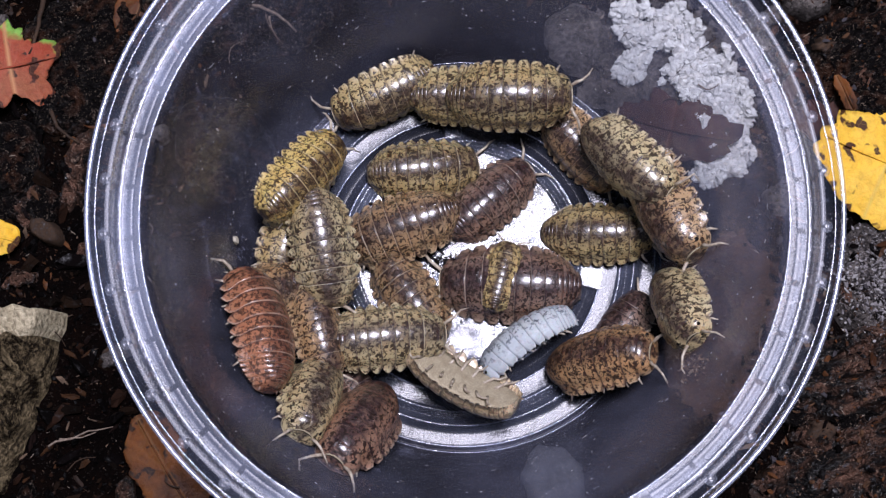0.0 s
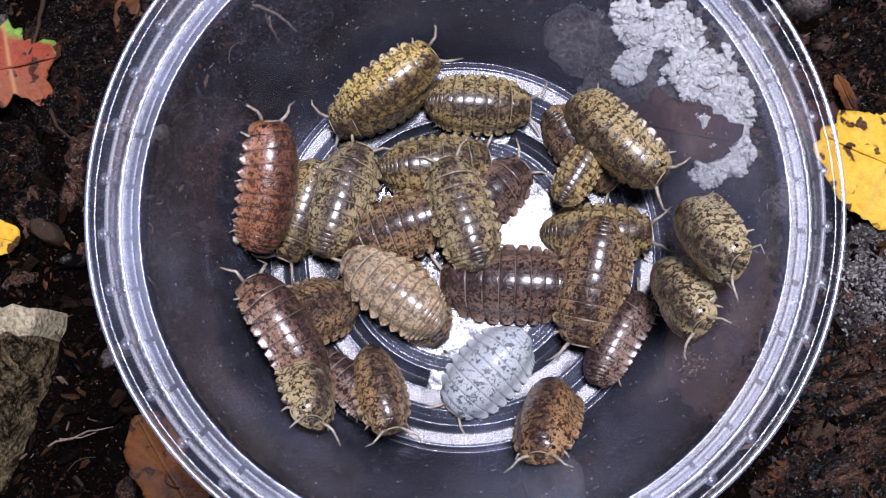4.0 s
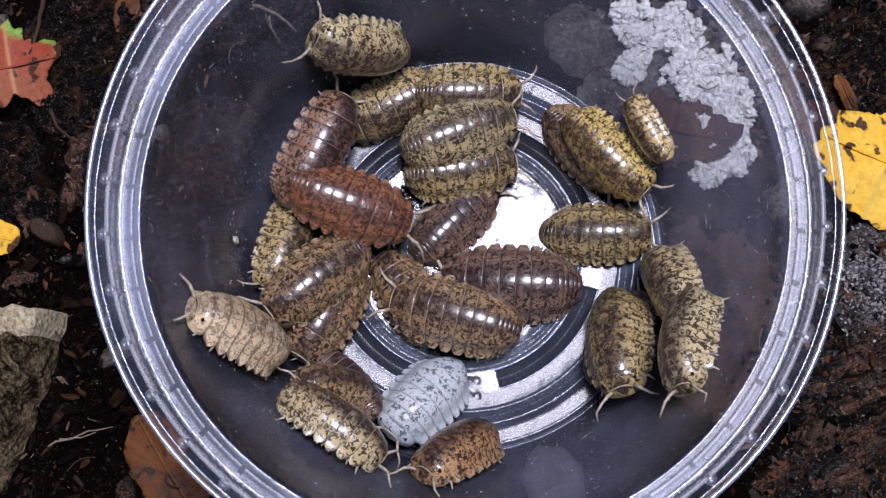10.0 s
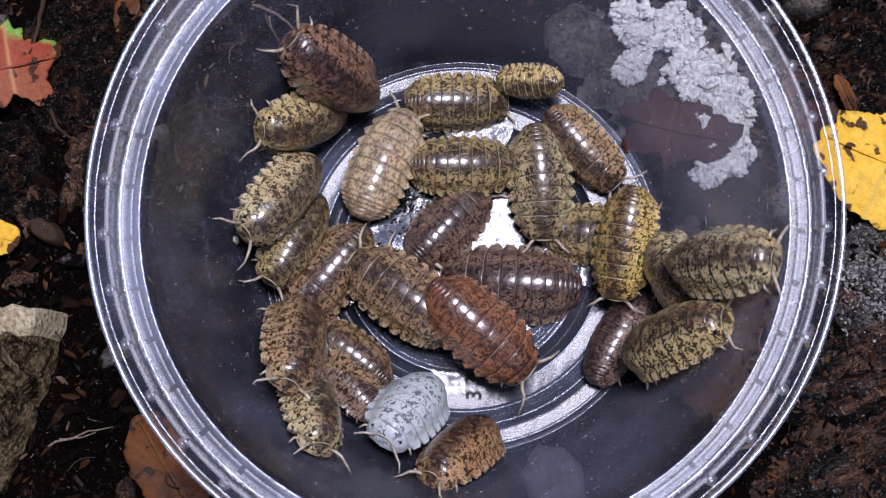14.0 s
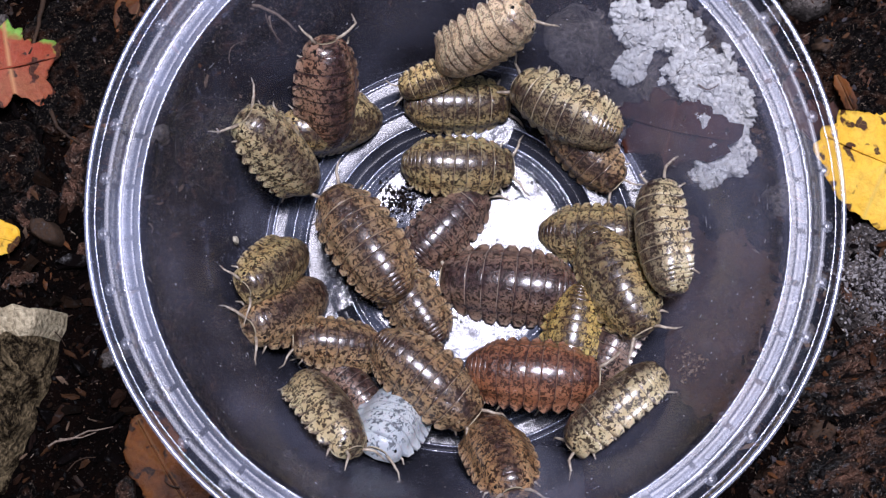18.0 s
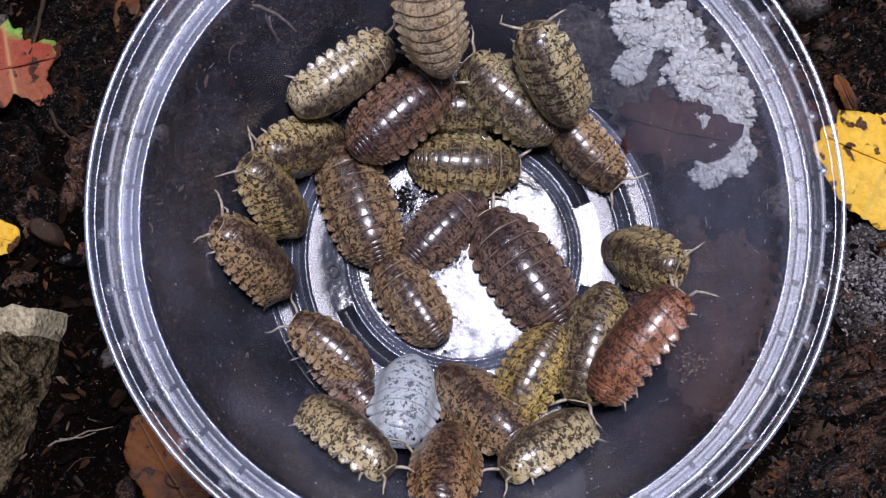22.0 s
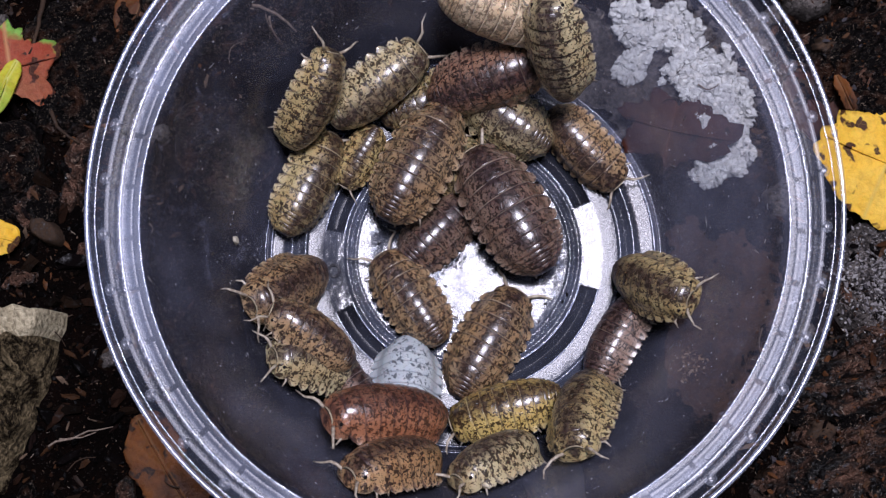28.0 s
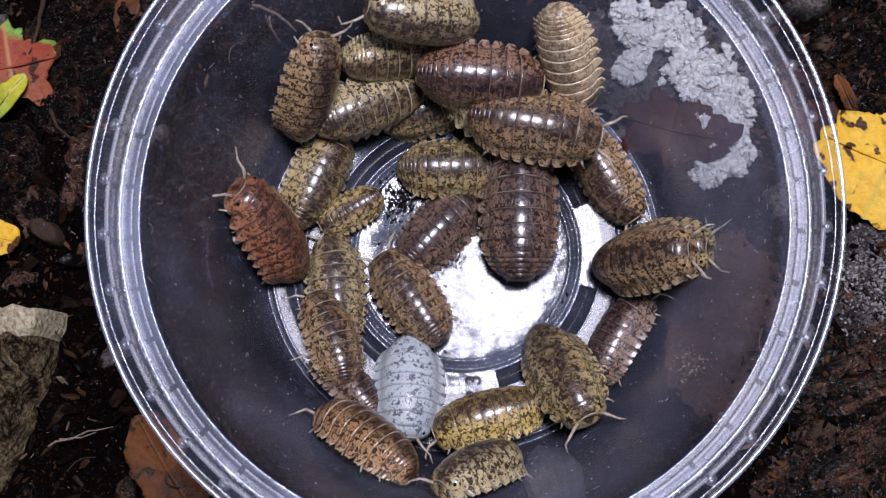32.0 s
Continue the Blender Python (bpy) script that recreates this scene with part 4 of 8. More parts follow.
bug_e = woodlouse('tan-brown woodlouse with dark speckles', (0.325, 0.228, 0.130), 7, 0.0242, 0.25, 0.225, 0.0, 0.55)
bug_f = woodlouse('olive-grey woodlouse with black speckles', (0.410, 0.352, 0.210), 8, 0.0234, 0.25, 0.225, 0.12, 0.55, frill=1.5)
bug_g = woodlouse('mustard-yellow woodlouse with black speckles', (0.48, 0.365, 0.13), 9, 0.0221, 0.25, 0.225, 0.0, 0.55, frill=1.5)
bug_h = woodlouse('large brown woodlouse with dark speckles', (0.325, 0.228, 0.130), 10, 0.0256, 0.25, 0.225, 0.0, 0.55)
bug_i = woodlouse('pale grey-olive woodlouse with black speckles', (0.410, 0.352, 0.210), 11, 0.0218, 0.25, 0.225, 0.3, 0.55)
bug_j = woodlouse('small young woodlouse, yellow-tan with dark flecks', (0.48, 0.38, 0.18), 12, 0.0139, 0.25, 0.225, 0, 0.3)
bug_k = woodlouse('brown-olive woodlouse with black speckles', (0.365, 0.296, 0.150), 13, 0.0221, 0.25, 0.225, -0.12, 0.55)
bug_l = woodlouse('brown woodlouse with an olive tail', (0.325, 0.228, 0.130), 14, 0.0205, 0.25, 0.225, 0.0, 0.55)
bug_m = woodlouse('large olive-brown woodlouse with black speckles', (0.410, 0.352, 0.210), 15, 0.0228, 0.25, 0.225, 0.0, 0.55)
bug_o = woodlouse('very large dark brown woodlouse with purple sheen', (0.20, 0.135, 0.105), 16, 0.0278, 0.25, 0.225, 0.0, 0.55)
bug_p = woodlouse('dark-backed brown woodlouse lying still', (0.325, 0.228, 0.130), 17, 0.0212, 0.25, 0.225, 0.0, 0.55)
bug_r = woodlouse('orange-brown woodlouse with dark flecks', (0.33, 0.205, 0.105), 18, 0.0232, 0.25, 0.225, 0.22, 0.55)
bug_t = woodlouse('pale olive woodlouse with raised plate edges', (0.410, 0.352, 0.210), 19, 0.0221, 0.25, 0.225, -0.3, 0.55, frill=1.5)
bug_u = woodlouse('tan-brown woodlouse with a striped back', (0.325, 0.228, 0.130), 20, 0.0191, 0.25, 0.225, -0.2, 0.55)
bug_v = woodlouse('dark brown woodlouse lying at the wall', (0.20, 0.135, 0.105), 21, 0.0174, 0.25, 0.225, -0.15, 0.55)
bug_w = woodlouse('red-brown woodlouse with dark blotches', (0.27, 0.120, 0.066), 22, 0.0253, 0.25, 0.225, -0.12, 0.55, SHELL_RED, frill=1.7)
bug_wh = woodlouse('bluish white woodlouse with fine grey marks', (0.46, 0.5, 0.51), 23, 0.0210, 0.29, 0.225, 0, 0.7, SHELL_WHITE)
bug_x = woodlouse('brown-olive woodlouse with black speckles', (0.325, 0.228, 0.130), 24, 0.0234, 0.25, 0.225, 0.12, 0.55)
bug_y = woodlouse('olive woodlouse with dense black speckles', (0.365, 0.296, 0.150), 25, 0.0212, 0.25, 0.225, 0.0, 0.55)
bug_yy = woodlouse('dark brown woodlouse lying at the wall', (0.20, 0.135, 0.105), 26, 0.0202, 0.25, 0.225, 0.2, 0.55)
bug_z = woodlouse('green-grey woodlouse with dark speckles', (0.410, 0.352, 0.210), 27, 0.0231, 0.25, 0.225, 0.1, 0.55, frill=1.5)
bug_aa = woodlouse('dark red-brown woodlouse with black speckles', (0.225, 0.135, 0.095), 28, 0.0245, 0.25, 0.225, 0.1, 0.55)


def motions():
    """The ways of the woodlice through the cup, and of the leaf that slides in."""
    walk(bug_a, [
        (0, pose(-0.01464, 0.02948, 0.00638, -42.8, -1.2, -154.0)),
        (1, pose(-0.01478, 0.02919, 0.00607, -41.7, -1.6, -153.9)),
        (2, pose(-0.01491, 0.02886, 0.00585, -40.6, -2.1, -153.8)),
        (3, pose(-0.01498, 0.02817, 0.00691, -39.4, -2.5, -153.7)),
        (3.5, pose(-0.01505, 0.02802, 0.00677, -38.7, -2.7, -153.6)),
        (4, pose(-0.01521, 0.02804, 0.00690, -39.4, -0.3, -151.7)),
        (5, pose(-0.01560, 0.02846, 0.00581, -40.3, 4.7, -147.9)),
        (5.5, pose(-0.01576, 0.02850, 0.00586, -40.6, 7.4, -146.1)),
        (6, pose(-0.01552, 0.02784, 0.00688, -38.8, 7.0, -146.0)),
        (7, pose(-0.01519, 0.02730, 0.00610, -34.7, 6.1, -145.7)),
        (8, pose(-0.01600, 0.02698, 0.00623, -36.0, 0.1, -149.3)),
        (9, pose(-0.01681, 0.02665, 0.00643, -36.6, -6.4, -152.6)),
        (10, pose(-0.01411, 0.02742, 0.00566, -32.3, -1.4, -154.0)),
        (11, pose(-0.01302, 0.02966, 0.00572, -40.1, 1.8, -154.9)),
        (12, pose(-0.02439, 0.01971, 0.00638, -34.1, -14.2, -140.5)),
        (13, pose(-0.02519, 0.02087, 0.00625, -39.0, -21.6, -143.3)),
        (14, pose(-0.02880, 0.02259, 0.01340, -50.1, -45.9, -147.6)),
        (14.5, pose(-0.02680, 0.02238, 0.00995, -41.2, -48.1, -157.7)),
        (15, pose(-0.02643, 0.02252, 0.00963, -41.1, -46.4, -157.3)),
        (16, pose(-0.02569, 0.02282, 0.00893, -40.9, -42.9, -156.5)),
        (16.5, pose(-0.02532, 0.02294, 0.00864, -40.7, -41.0, -156.1)),
        (17, pose(-0.02481, 0.02315, 0.00829, -39.8, -39.7, -156.7)),
        (18, pose(-0.02379, 0.02355, 0.00757, -38.1, -36.8, -158.0)),
        (19, pose(-0.02476, 0.02377, 0.00889, -42.2, -40.3, -156.3)),
        (20, pose(-0.02571, 0.02396, 0.01029, -45.4, -43.2, -154.6)),
        (21, pose(-0.02744, 0.02147, 0.00986, -43.3, -44.3, -151.8)),
        (22, pose(-0.02915, 0.01892, 0.00965, -41.8, -45.9, -148.8)),
        (23, pose(-0.02790, 0.02030, 0.00945, -34.8, -51.6, -161.7)),
        (24, pose(-0.02584, 0.02162, 0.00858, -14.2, -53.1, 164.9)),
        (25, pose(-0.02489, 0.02111, 0.00709, 9.3, -53.1, 123.1)),
        (25.5, pose(-0.02477, 0.02006, 0.00589, 20.6, -41.6, 98.0)),
        (26, pose(-0.02563, 0.01801, 0.00685, 25.6, -32.7, 87.8)),
        (27, pose(-0.02762, 0.01456, 0.00612, 33.9, -10.2, 70.9)),
        (27.5, pose(-0.02857, 0.01275, 0.00614, 35.5, 2.8, 63.7)),
        (28, pose(-0.02860, 0.01275, 0.00617, 35.7, 1.8, 64.5)),
        (29, pose(-0.02867, 0.01274, 0.00623, 36.1, -0.1, 66.2)),
        (30, pose(-0.02607, 0.01549, 0.00532, 27.2, -10.6, 71.4)),
        (31, pose(-0.02714, 0.01372, 0.00528, 29.3, -2.3, 65.7)),
        (32, pose(-0.02713, 0.01433, 0.00552, 31.1, -3.4, 65.5)),
    ])
    walk(bug_a2, [
        (0, pose(0.00016, 0.02929, 0.00811, 20.9, -0.1, -0.2)),
        (1, pose(0.00098, 0.02900, 0.00752, 19.2, 0.4, -2.6)),
        (2, pose(0.00180, 0.02873, 0.00688, 17.7, 0.8, -5.1)),
        (3, pose(0.00290, 0.02867, 0.00627, 17.9, -0.2, -5.4)),
        (4, pose(0.00309, 0.02834, 0.00568, 16.1, -1.0, -3.9)),
        (5, pose(0.00329, 0.02808, 0.00487, 14.8, -1.8, -2.4)),
        (6, pose(0.00348, 0.02768, 0.00453, 12.9, -2.3, -0.8)),
        (7, pose(0.00402, 0.02848, 0.00510, 17.6, -3.4, -1.1)),
        (8, pose(0.00457, 0.02935, 0.00544, 23.5, -5.1, -1.6)),
        (9, pose(0.00291, 0.02975, 0.00605, 25.1, -3.3, -1.1)),
        (10, pose(0.00124, 0.02964, 0.00843, 23.5, -1.3, -0.5)),
        (11, pose(0.00034, 0.02912, 0.00868, 19.8, -0.2, -0.2)),
        (12, pose(-0.00056, 0.02982, 0.00465, 24.8, 0.8, 0.0)),
        (13, pose(-0.00148, 0.02943, 0.00443, 22.2, 1.7, 0.3)),
        (14, pose(-0.00117, 0.02906, 0.00422, 19.7, 1.2, 0.2)),
        (15, pose(-0.00085, 0.02869, 0.00404, 17.3, 0.8, 0.1)),
        (16, pose(-0.00054, 0.02831, 0.00388, 15.0, 0.5, -0.0)),
        (16.5, pose(-0.00038, 0.02812, 0.00381, 14.0, 0.3, -0.1)),
        (17, pose(-0.00053, 0.02834, 0.00390, 15.2, 0.5, -0.0)),
        (18, pose(-0.00084, 0.02878, 0.00415, 17.8, 0.8, 0.1)),
        (19, pose(-0.00115, 0.02923, 0.00431, 20.8, 1.2, 0.2)),
        (20, pose(-0.00049, 0.02884, 0.00410, 18.1, 0.5, -0.0)),
        (21, pose(0.00017, 0.02843, 0.00392, 15.7, -0.1, -0.2)),
        (22, pose(-0.00056, 0.02825, 0.00386, 14.7, -0.8, 3.1)),
        (23, pose(-0.00130, 0.02808, 0.00382, 13.9, -1.4, 6.3)),
        (24, pose(-0.00204, 0.02790, 0.00378, 13.3, -2.0, 9.6)),
        (25, pose(-0.00535, 0.02838, 0.00416, 18.2, -4.4, 19.3)),
        (26, pose(-0.00557, 0.02877, 0.00437, 20.8, -5.0, 19.1)),
        (27, pose(-0.00579, 0.02916, 0.00462, 23.6, -5.5, 19.0)),
        (27.5, pose(-0.00589, 0.02935, 0.00476, 25.1, -5.7, 18.9)),
        (28, pose(-0.00590, 0.02924, 0.00469, 24.4, -5.5, 18.9)),
        (29, pose(-0.00590, 0.02903, 0.00455, 22.9, -5.2, 19.1)),
        (30, pose(-0.00590, 0.02881, 0.00443, 21.5, -4.8, 19.2)),
        (31, pose(-0.00590, 0.02859, 0.00431, 20.2, -4.4, 19.3)),
        (32, pose(-0.00590, 0.02837, 0.00419, 18.8, -4.1, 19.4)),
    ])
    walk(bug_b, [
        (0, pose(0.00865, 0.02773, 0.01345, 19.2, -8.6, -2.6)),
        (1, pose(0.01129, 0.02804, 0.01388, 25.2, -14.9, -4.6)),
        (2, pose(0.01815, 0.02643, 0.01408, 36.2, -23.6, -17.8)),
        (3, pose(0.02351, 0.02218, 0.01275, 41.6, -8.4, -41.6)),
        (3.5, pose(0.02670, 0.02002, 0.01131, 43.7, -12.7, -46.8)),
        (4, pose(0.02770, 0.01934, 0.01203, 45.2, -16.4, -47.4)),
        (5, pose(0.02966, 0.01798, 0.01359, 47.9, -24.0, -48.8)),
        (5.5, pose(0.03066, 0.01736, 0.01406, 49.4, -27.7, -49.6)),
        (6, pose(0.03069, 0.01311, 0.01138, 44.6, -1.4, -66.9)),
        (7, pose(0.03149, 0.00305, 0.01324, 37.5, -8.9, -78.1)),
        (8, pose(0.03015, -0.00808, 0.01354, 30.9, -21.8, -86.7)),
        (9, pose(0.02851, -0.01378, 0.01320, 25.5, -39.7, -80.4)),
        (10, pose(0.02736, -0.01694, 0.01362, 30.9, -38.3, -92.8)),
        (11, pose(0.02839, -0.01898, 0.01329, 23.8, -53.1, -75.0)),
        (12, pose(0.02721, -0.01707, 0.01488, 14.6, -53.1, -60.8)),
        (13, pose(0.03129, -0.01846, 0.01862, -18.3, -53.1, -7.0)),
        (14, pose(0.03523, -0.01815, 0.02567, -40.2, -53.1, 21.5)),
        (14.5, pose(0.03446, -0.01802, 0.02429, -52.6, -53.1, 38.7)),
        (15, pose(0.03355, -0.01279, 0.01791, -18.2, -53.1, 3.2)),
        (15.5, pose(0.03143, -0.00837, 0.01932, 5.0, -53.1, -24.6)),
        (16, pose(0.02909, -0.00326, 0.01460, 11.8, -31.9, -43.1)),
        (16.5, pose(0.02671, 0.00222, 0.00894, 9.8, -6.2, -62.4)),
        (17, pose(0.02645, -0.00100, 0.00884, 8.8, -5.2, -70.1)),
        (18, pose(0.02800, -0.00601, 0.01009, 14.6, -19.6, -66.7)),
        (19, pose(0.02847, -0.01096, 0.01147, 22.7, -28.2, -80.8)),
        (20, pose(0.02776, -0.01197, 0.01111, 22.1, -25.1, -84.9)),
        (21, pose(0.02719, -0.01355, 0.01119, 23.3, -25.0, -89.5)),
        (22, pose(0.02358, -0.01763, 0.01009, 20.8, -14.1, -106.9)),
        (23, pose(0.02291, -0.01982, 0.01114, 22.8, -25.2, -103.1)),
        (24, pose(0.02090, -0.02027, 0.01030, 17.0, -20.6, -102.5)),
        (25, pose(0.02395, -0.01829, 0.01147, 19.0, -31.2, -89.9)),
        (25.5, pose(0.02363, -0.01992, 0.01230, 22.1, -36.1, -93.4)),
        (26, pose(0.02321, -0.02212, 0.01398, 26.0, -44.3, -95.7)),
        (27, pose(0.02275, -0.02621, 0.01375, 33.0, -53.1, -100.6)),
        (27.5, pose(0.02226, -0.02837, 0.01627, 35.5, -53.1, -103.0)),
        (28, pose(0.02073, -0.02989, 0.01622, 41.9, -53.1, -113.1)),
        (29, pose(0.01860, -0.02863, 0.01141, 40.1, -48.7, -119.1)),
        (30, pose(0.01471, -0.02585, 0.00816, 24.9, 3.8, -155.3)),
        (31, pose(0.01985, -0.02182, 0.01017, 20.8, -15.4, -116.4)),
        (32, pose(0.01780, -0.02281, 0.00952, 4.3, -38.5, -65.4)),
    ])
    walk(bug_bb, [
        (0, pose(-0.00103, -0.02613, 0.01081, -128.0, 5.7, 149.7)),
        (1, pose(-0.00208, -0.02452, 0.00711, -104.0, 1.0, 164.9)),
        (1.5, pose(-0.00421, -0.02307, 0.00602, -42.6, 1.2, 149.9)),
        (2, pose(-0.00788, -0.01900, 0.00818, 0.8, 0.6, 125.0)),
        (3, pose(-0.00949, -0.01210, 0.00813, 0.1, 0.1, 105.1)),
        (3.5, pose(-0.01184, -0.00814, 0.00812, 0.0, -0.0, 129.9)),
        (4, pose(-0.01339, -0.00800, 0.00813, 0.1, -0.0, 141.9)),
        (5, pose(-0.01642, -0.00786, 0.00906, 0.3, -0.4, 165.9)),
        (5.5, pose(-0.01791, -0.00781, 0.00971, 0.5, -1.0, 178.0)),
        (6, pose(-0.02363, -0.01180, 0.01025, 0.8, -19.7, -156.9)),
        (7, pose(-0.03096, -0.01788, 0.01650, -13.8, -53.1, -127.5)),
        (8, pose(-0.03169, -0.02136, 0.02368, -24.0, -53.1, -112.8)),
        (9, pose(-0.03378, -0.01953, 0.02319, 13.5, -53.1, -164.9)),
        (10, pose(-0.03715, -0.01727, 0.02739, 43.7, -53.1, 151.8)),
        (11, pose(-0.03896, -0.00803, 0.02489, 56.2, -32.1, 112.9)),
        (12, pose(-0.03485, 0.00159, 0.01500, 49.7, -14.1, 94.4)),
        (13, pose(-0.02665, 0.00476, 0.01607, 10.3, 8.6, 50.7)),
        (14, pose(-0.01527, 0.01693, 0.00720, 2.1, -1.2, 65.7)),
        (14.5, pose(-0.01176, 0.02245, 0.00869, 6.1, -7.5, 71.8)),
        (15, pose(-0.00932, 0.02605, 0.00947, 10.2, -16.9, 65.4)),
        (16, pose(-0.00439, 0.03236, 0.01389, 27.8, -45.6, 47.7)),
        (16.5, pose(-0.00198, 0.03561, 0.01556, 39.6, -53.1, 37.3)),
        (17, pose(0.00171, 0.03594, 0.01692, 48.8, -39.8, 15.3)),
        (18, pose(0.00326, 0.03585, 0.01918, 46.5, -45.1, 17.4)),
        (19, pose(-0.00144, 0.03668, 0.02067, 14.8, -53.1, 72.2)),
        (20, pose(-0.00144, 0.03759, 0.02182, 2.0, -53.1, 89.6)),
        (21, pose(-0.00144, 0.03781, 0.02113, 2.1, -53.1, 89.6)),
        (22, pose(-0.00544, 0.03588, 0.02937, -5.7, -53.1, 106.1)),
        (23, pose(-0.00920, 0.03726, 0.02221, -33.1, -53.1, 146.6)),
        (24, pose(-0.00331, 0.03743, 0.02103, 16.6, -53.1, 73.7)),
        (25, pose(0.00064, 0.03813, 0.02208, 52.3, -47.8, 18.5)),
        (25.5, pose(0.00320, 0.03888, 0.02365, 54.6, -41.9, 9.9)),
        (26, pose(0.00398, 0.03896, 0.02326, 55.4, -33.0, 4.5)),
        (27, pose(0.00551, 0.03863, 0.02387, 55.2, -10.6, -5.2)),
        (27.5, pose(0.00626, 0.03829, 0.02472, 55.0, 1.9, -10.0)),
        (28, pose(0.00673, 0.03862, 0.02590, 55.4, 17.2, -15.0)),
        (29, pose(0.01854, 0.03294, 0.02366, 53.1, 39.8, -44.8)),
        (30, pose(0.01890, 0.03378, 0.01937, 53.7, 47.2, -47.5)),
        (31, pose(0.01884, 0.03305, 0.01993, 51.4, 51.1, -52.0)),
        (32, pose(0.01895, 0.03212, 0.01842, 40.5, 53.1, -67.5)),
    ])
    walk(bug_c, [
        (0, pose(-0.00754, 0.01637, 0.00373, 0.2, 0.1, 5.0)),
        (1, pose(-0.00747, 0.01664, 0.00369, 0.2, 0.1, 6.0)),
        (2, pose(-0.00740, 0.01692, 0.00365, 0.3, 0.1, 7.1)),
        (3, pose(-0.00733, 0.01719, 0.00360, 0.3, 0.1, 8.1)),
        (4, pose(-0.00521, 0.01724, 0.00432, 0.2, 0.1, 6.8)),
        (5, pose(-0.00309, 0.01727, 0.00515, 0.2, 0.0, 5.6)),
        (5.5, pose(-0.00204, 0.01723, 0.00575, 0.1, 0.0, 5.0)),
        (6, pose(-0.00150, 0.01720, 0.00588, 0.1, -0.0, 8.1)),
        (7, pose(0.00014, 0.01714, 0.00614, 0.1, -0.0, 12.1)),
        (8, pose(0.00067, 0.01577, 0.00723, 0.1, -0.0, 10.1)),
        (9, pose(0.00024, 0.01576, 0.00680, 0.1, -0.0, 9.1)),
        (10, pose(-0.00020, 0.01569, 0.00662, 0.1, -0.0, 8.0)),
        (11, pose(-0.00011, 0.01597, 0.00625, 0.1, -0.0, 6.0)),
        (12, pose(-0.00003, 0.01620, 0.00609, 0.1, -0.0, 4.0)),
        (13, pose(0.00005, 0.01643, 0.00594, 0.1, -0.0, 1.9)),
        (14, pose(0.00014, 0.01667, 0.00578, 0.1, -0.0, -0.1)),
        (15, pose(-0.00008, 0.01667, 0.00576, 0.1, 0.0, -0.8)),
        (16, pose(-0.00030, 0.01667, 0.00574, 0.1, 0.0, -1.4)),
        (17, pose(-0.00052, 0.01668, 0.00573, 0.1, 0.0, -2.0)),
        (18, pose(-0.00073, 0.01668, 0.00571, 0.1, 0.0, -2.6)),
        (19, pose(-0.00095, 0.01669, 0.00569, 0.1, 0.0, -3.2)),
        (20, pose(-0.00046, 0.01680, 0.00557, 0.1, 0.0, -3.2)),
        (21, pose(0.00003, 0.01692, 0.00543, 0.1, 0.0, -3.2)),
        (22, pose(0.00052, 0.01703, 0.00527, 0.1, 0.0, -3.2)),
        (23, pose(0.00102, 0.01716, 0.00509, 0.1, -0.0, -3.2)),
        (24, pose(0.00030, 0.01709, 0.00514, 0.1, 0.0, -1.7)),
        (25, pose(-0.00041, 0.01704, 0.00515, 0.1, 0.0, -0.1)),
        (26, pose(-0.00056, 0.01691, 0.00522, 0.1, 0.0, -0.1)),
        (27, pose(-0.00072, 0.01678, 0.00528, 0.1, 0.0, -0.1)),
        (28, pose(-0.00087, 0.01666, 0.00534, 0.1, 0.0, -0.1)),
        (29, pose(-0.00103, 0.01653, 0.00541, 0.1, 0.0, -0.1)),
        (30, pose(-0.00119, 0.01641, 0.00547, 0.1, 0.0, -0.1)),
        (31, pose(-0.00134, 0.01628, 0.00553, 0.1, 0.0, -0.1)),
        (32, pose(-0.00150, 0.01615, 0.00559, 0.1, 0.0, -0.1)),
    ])
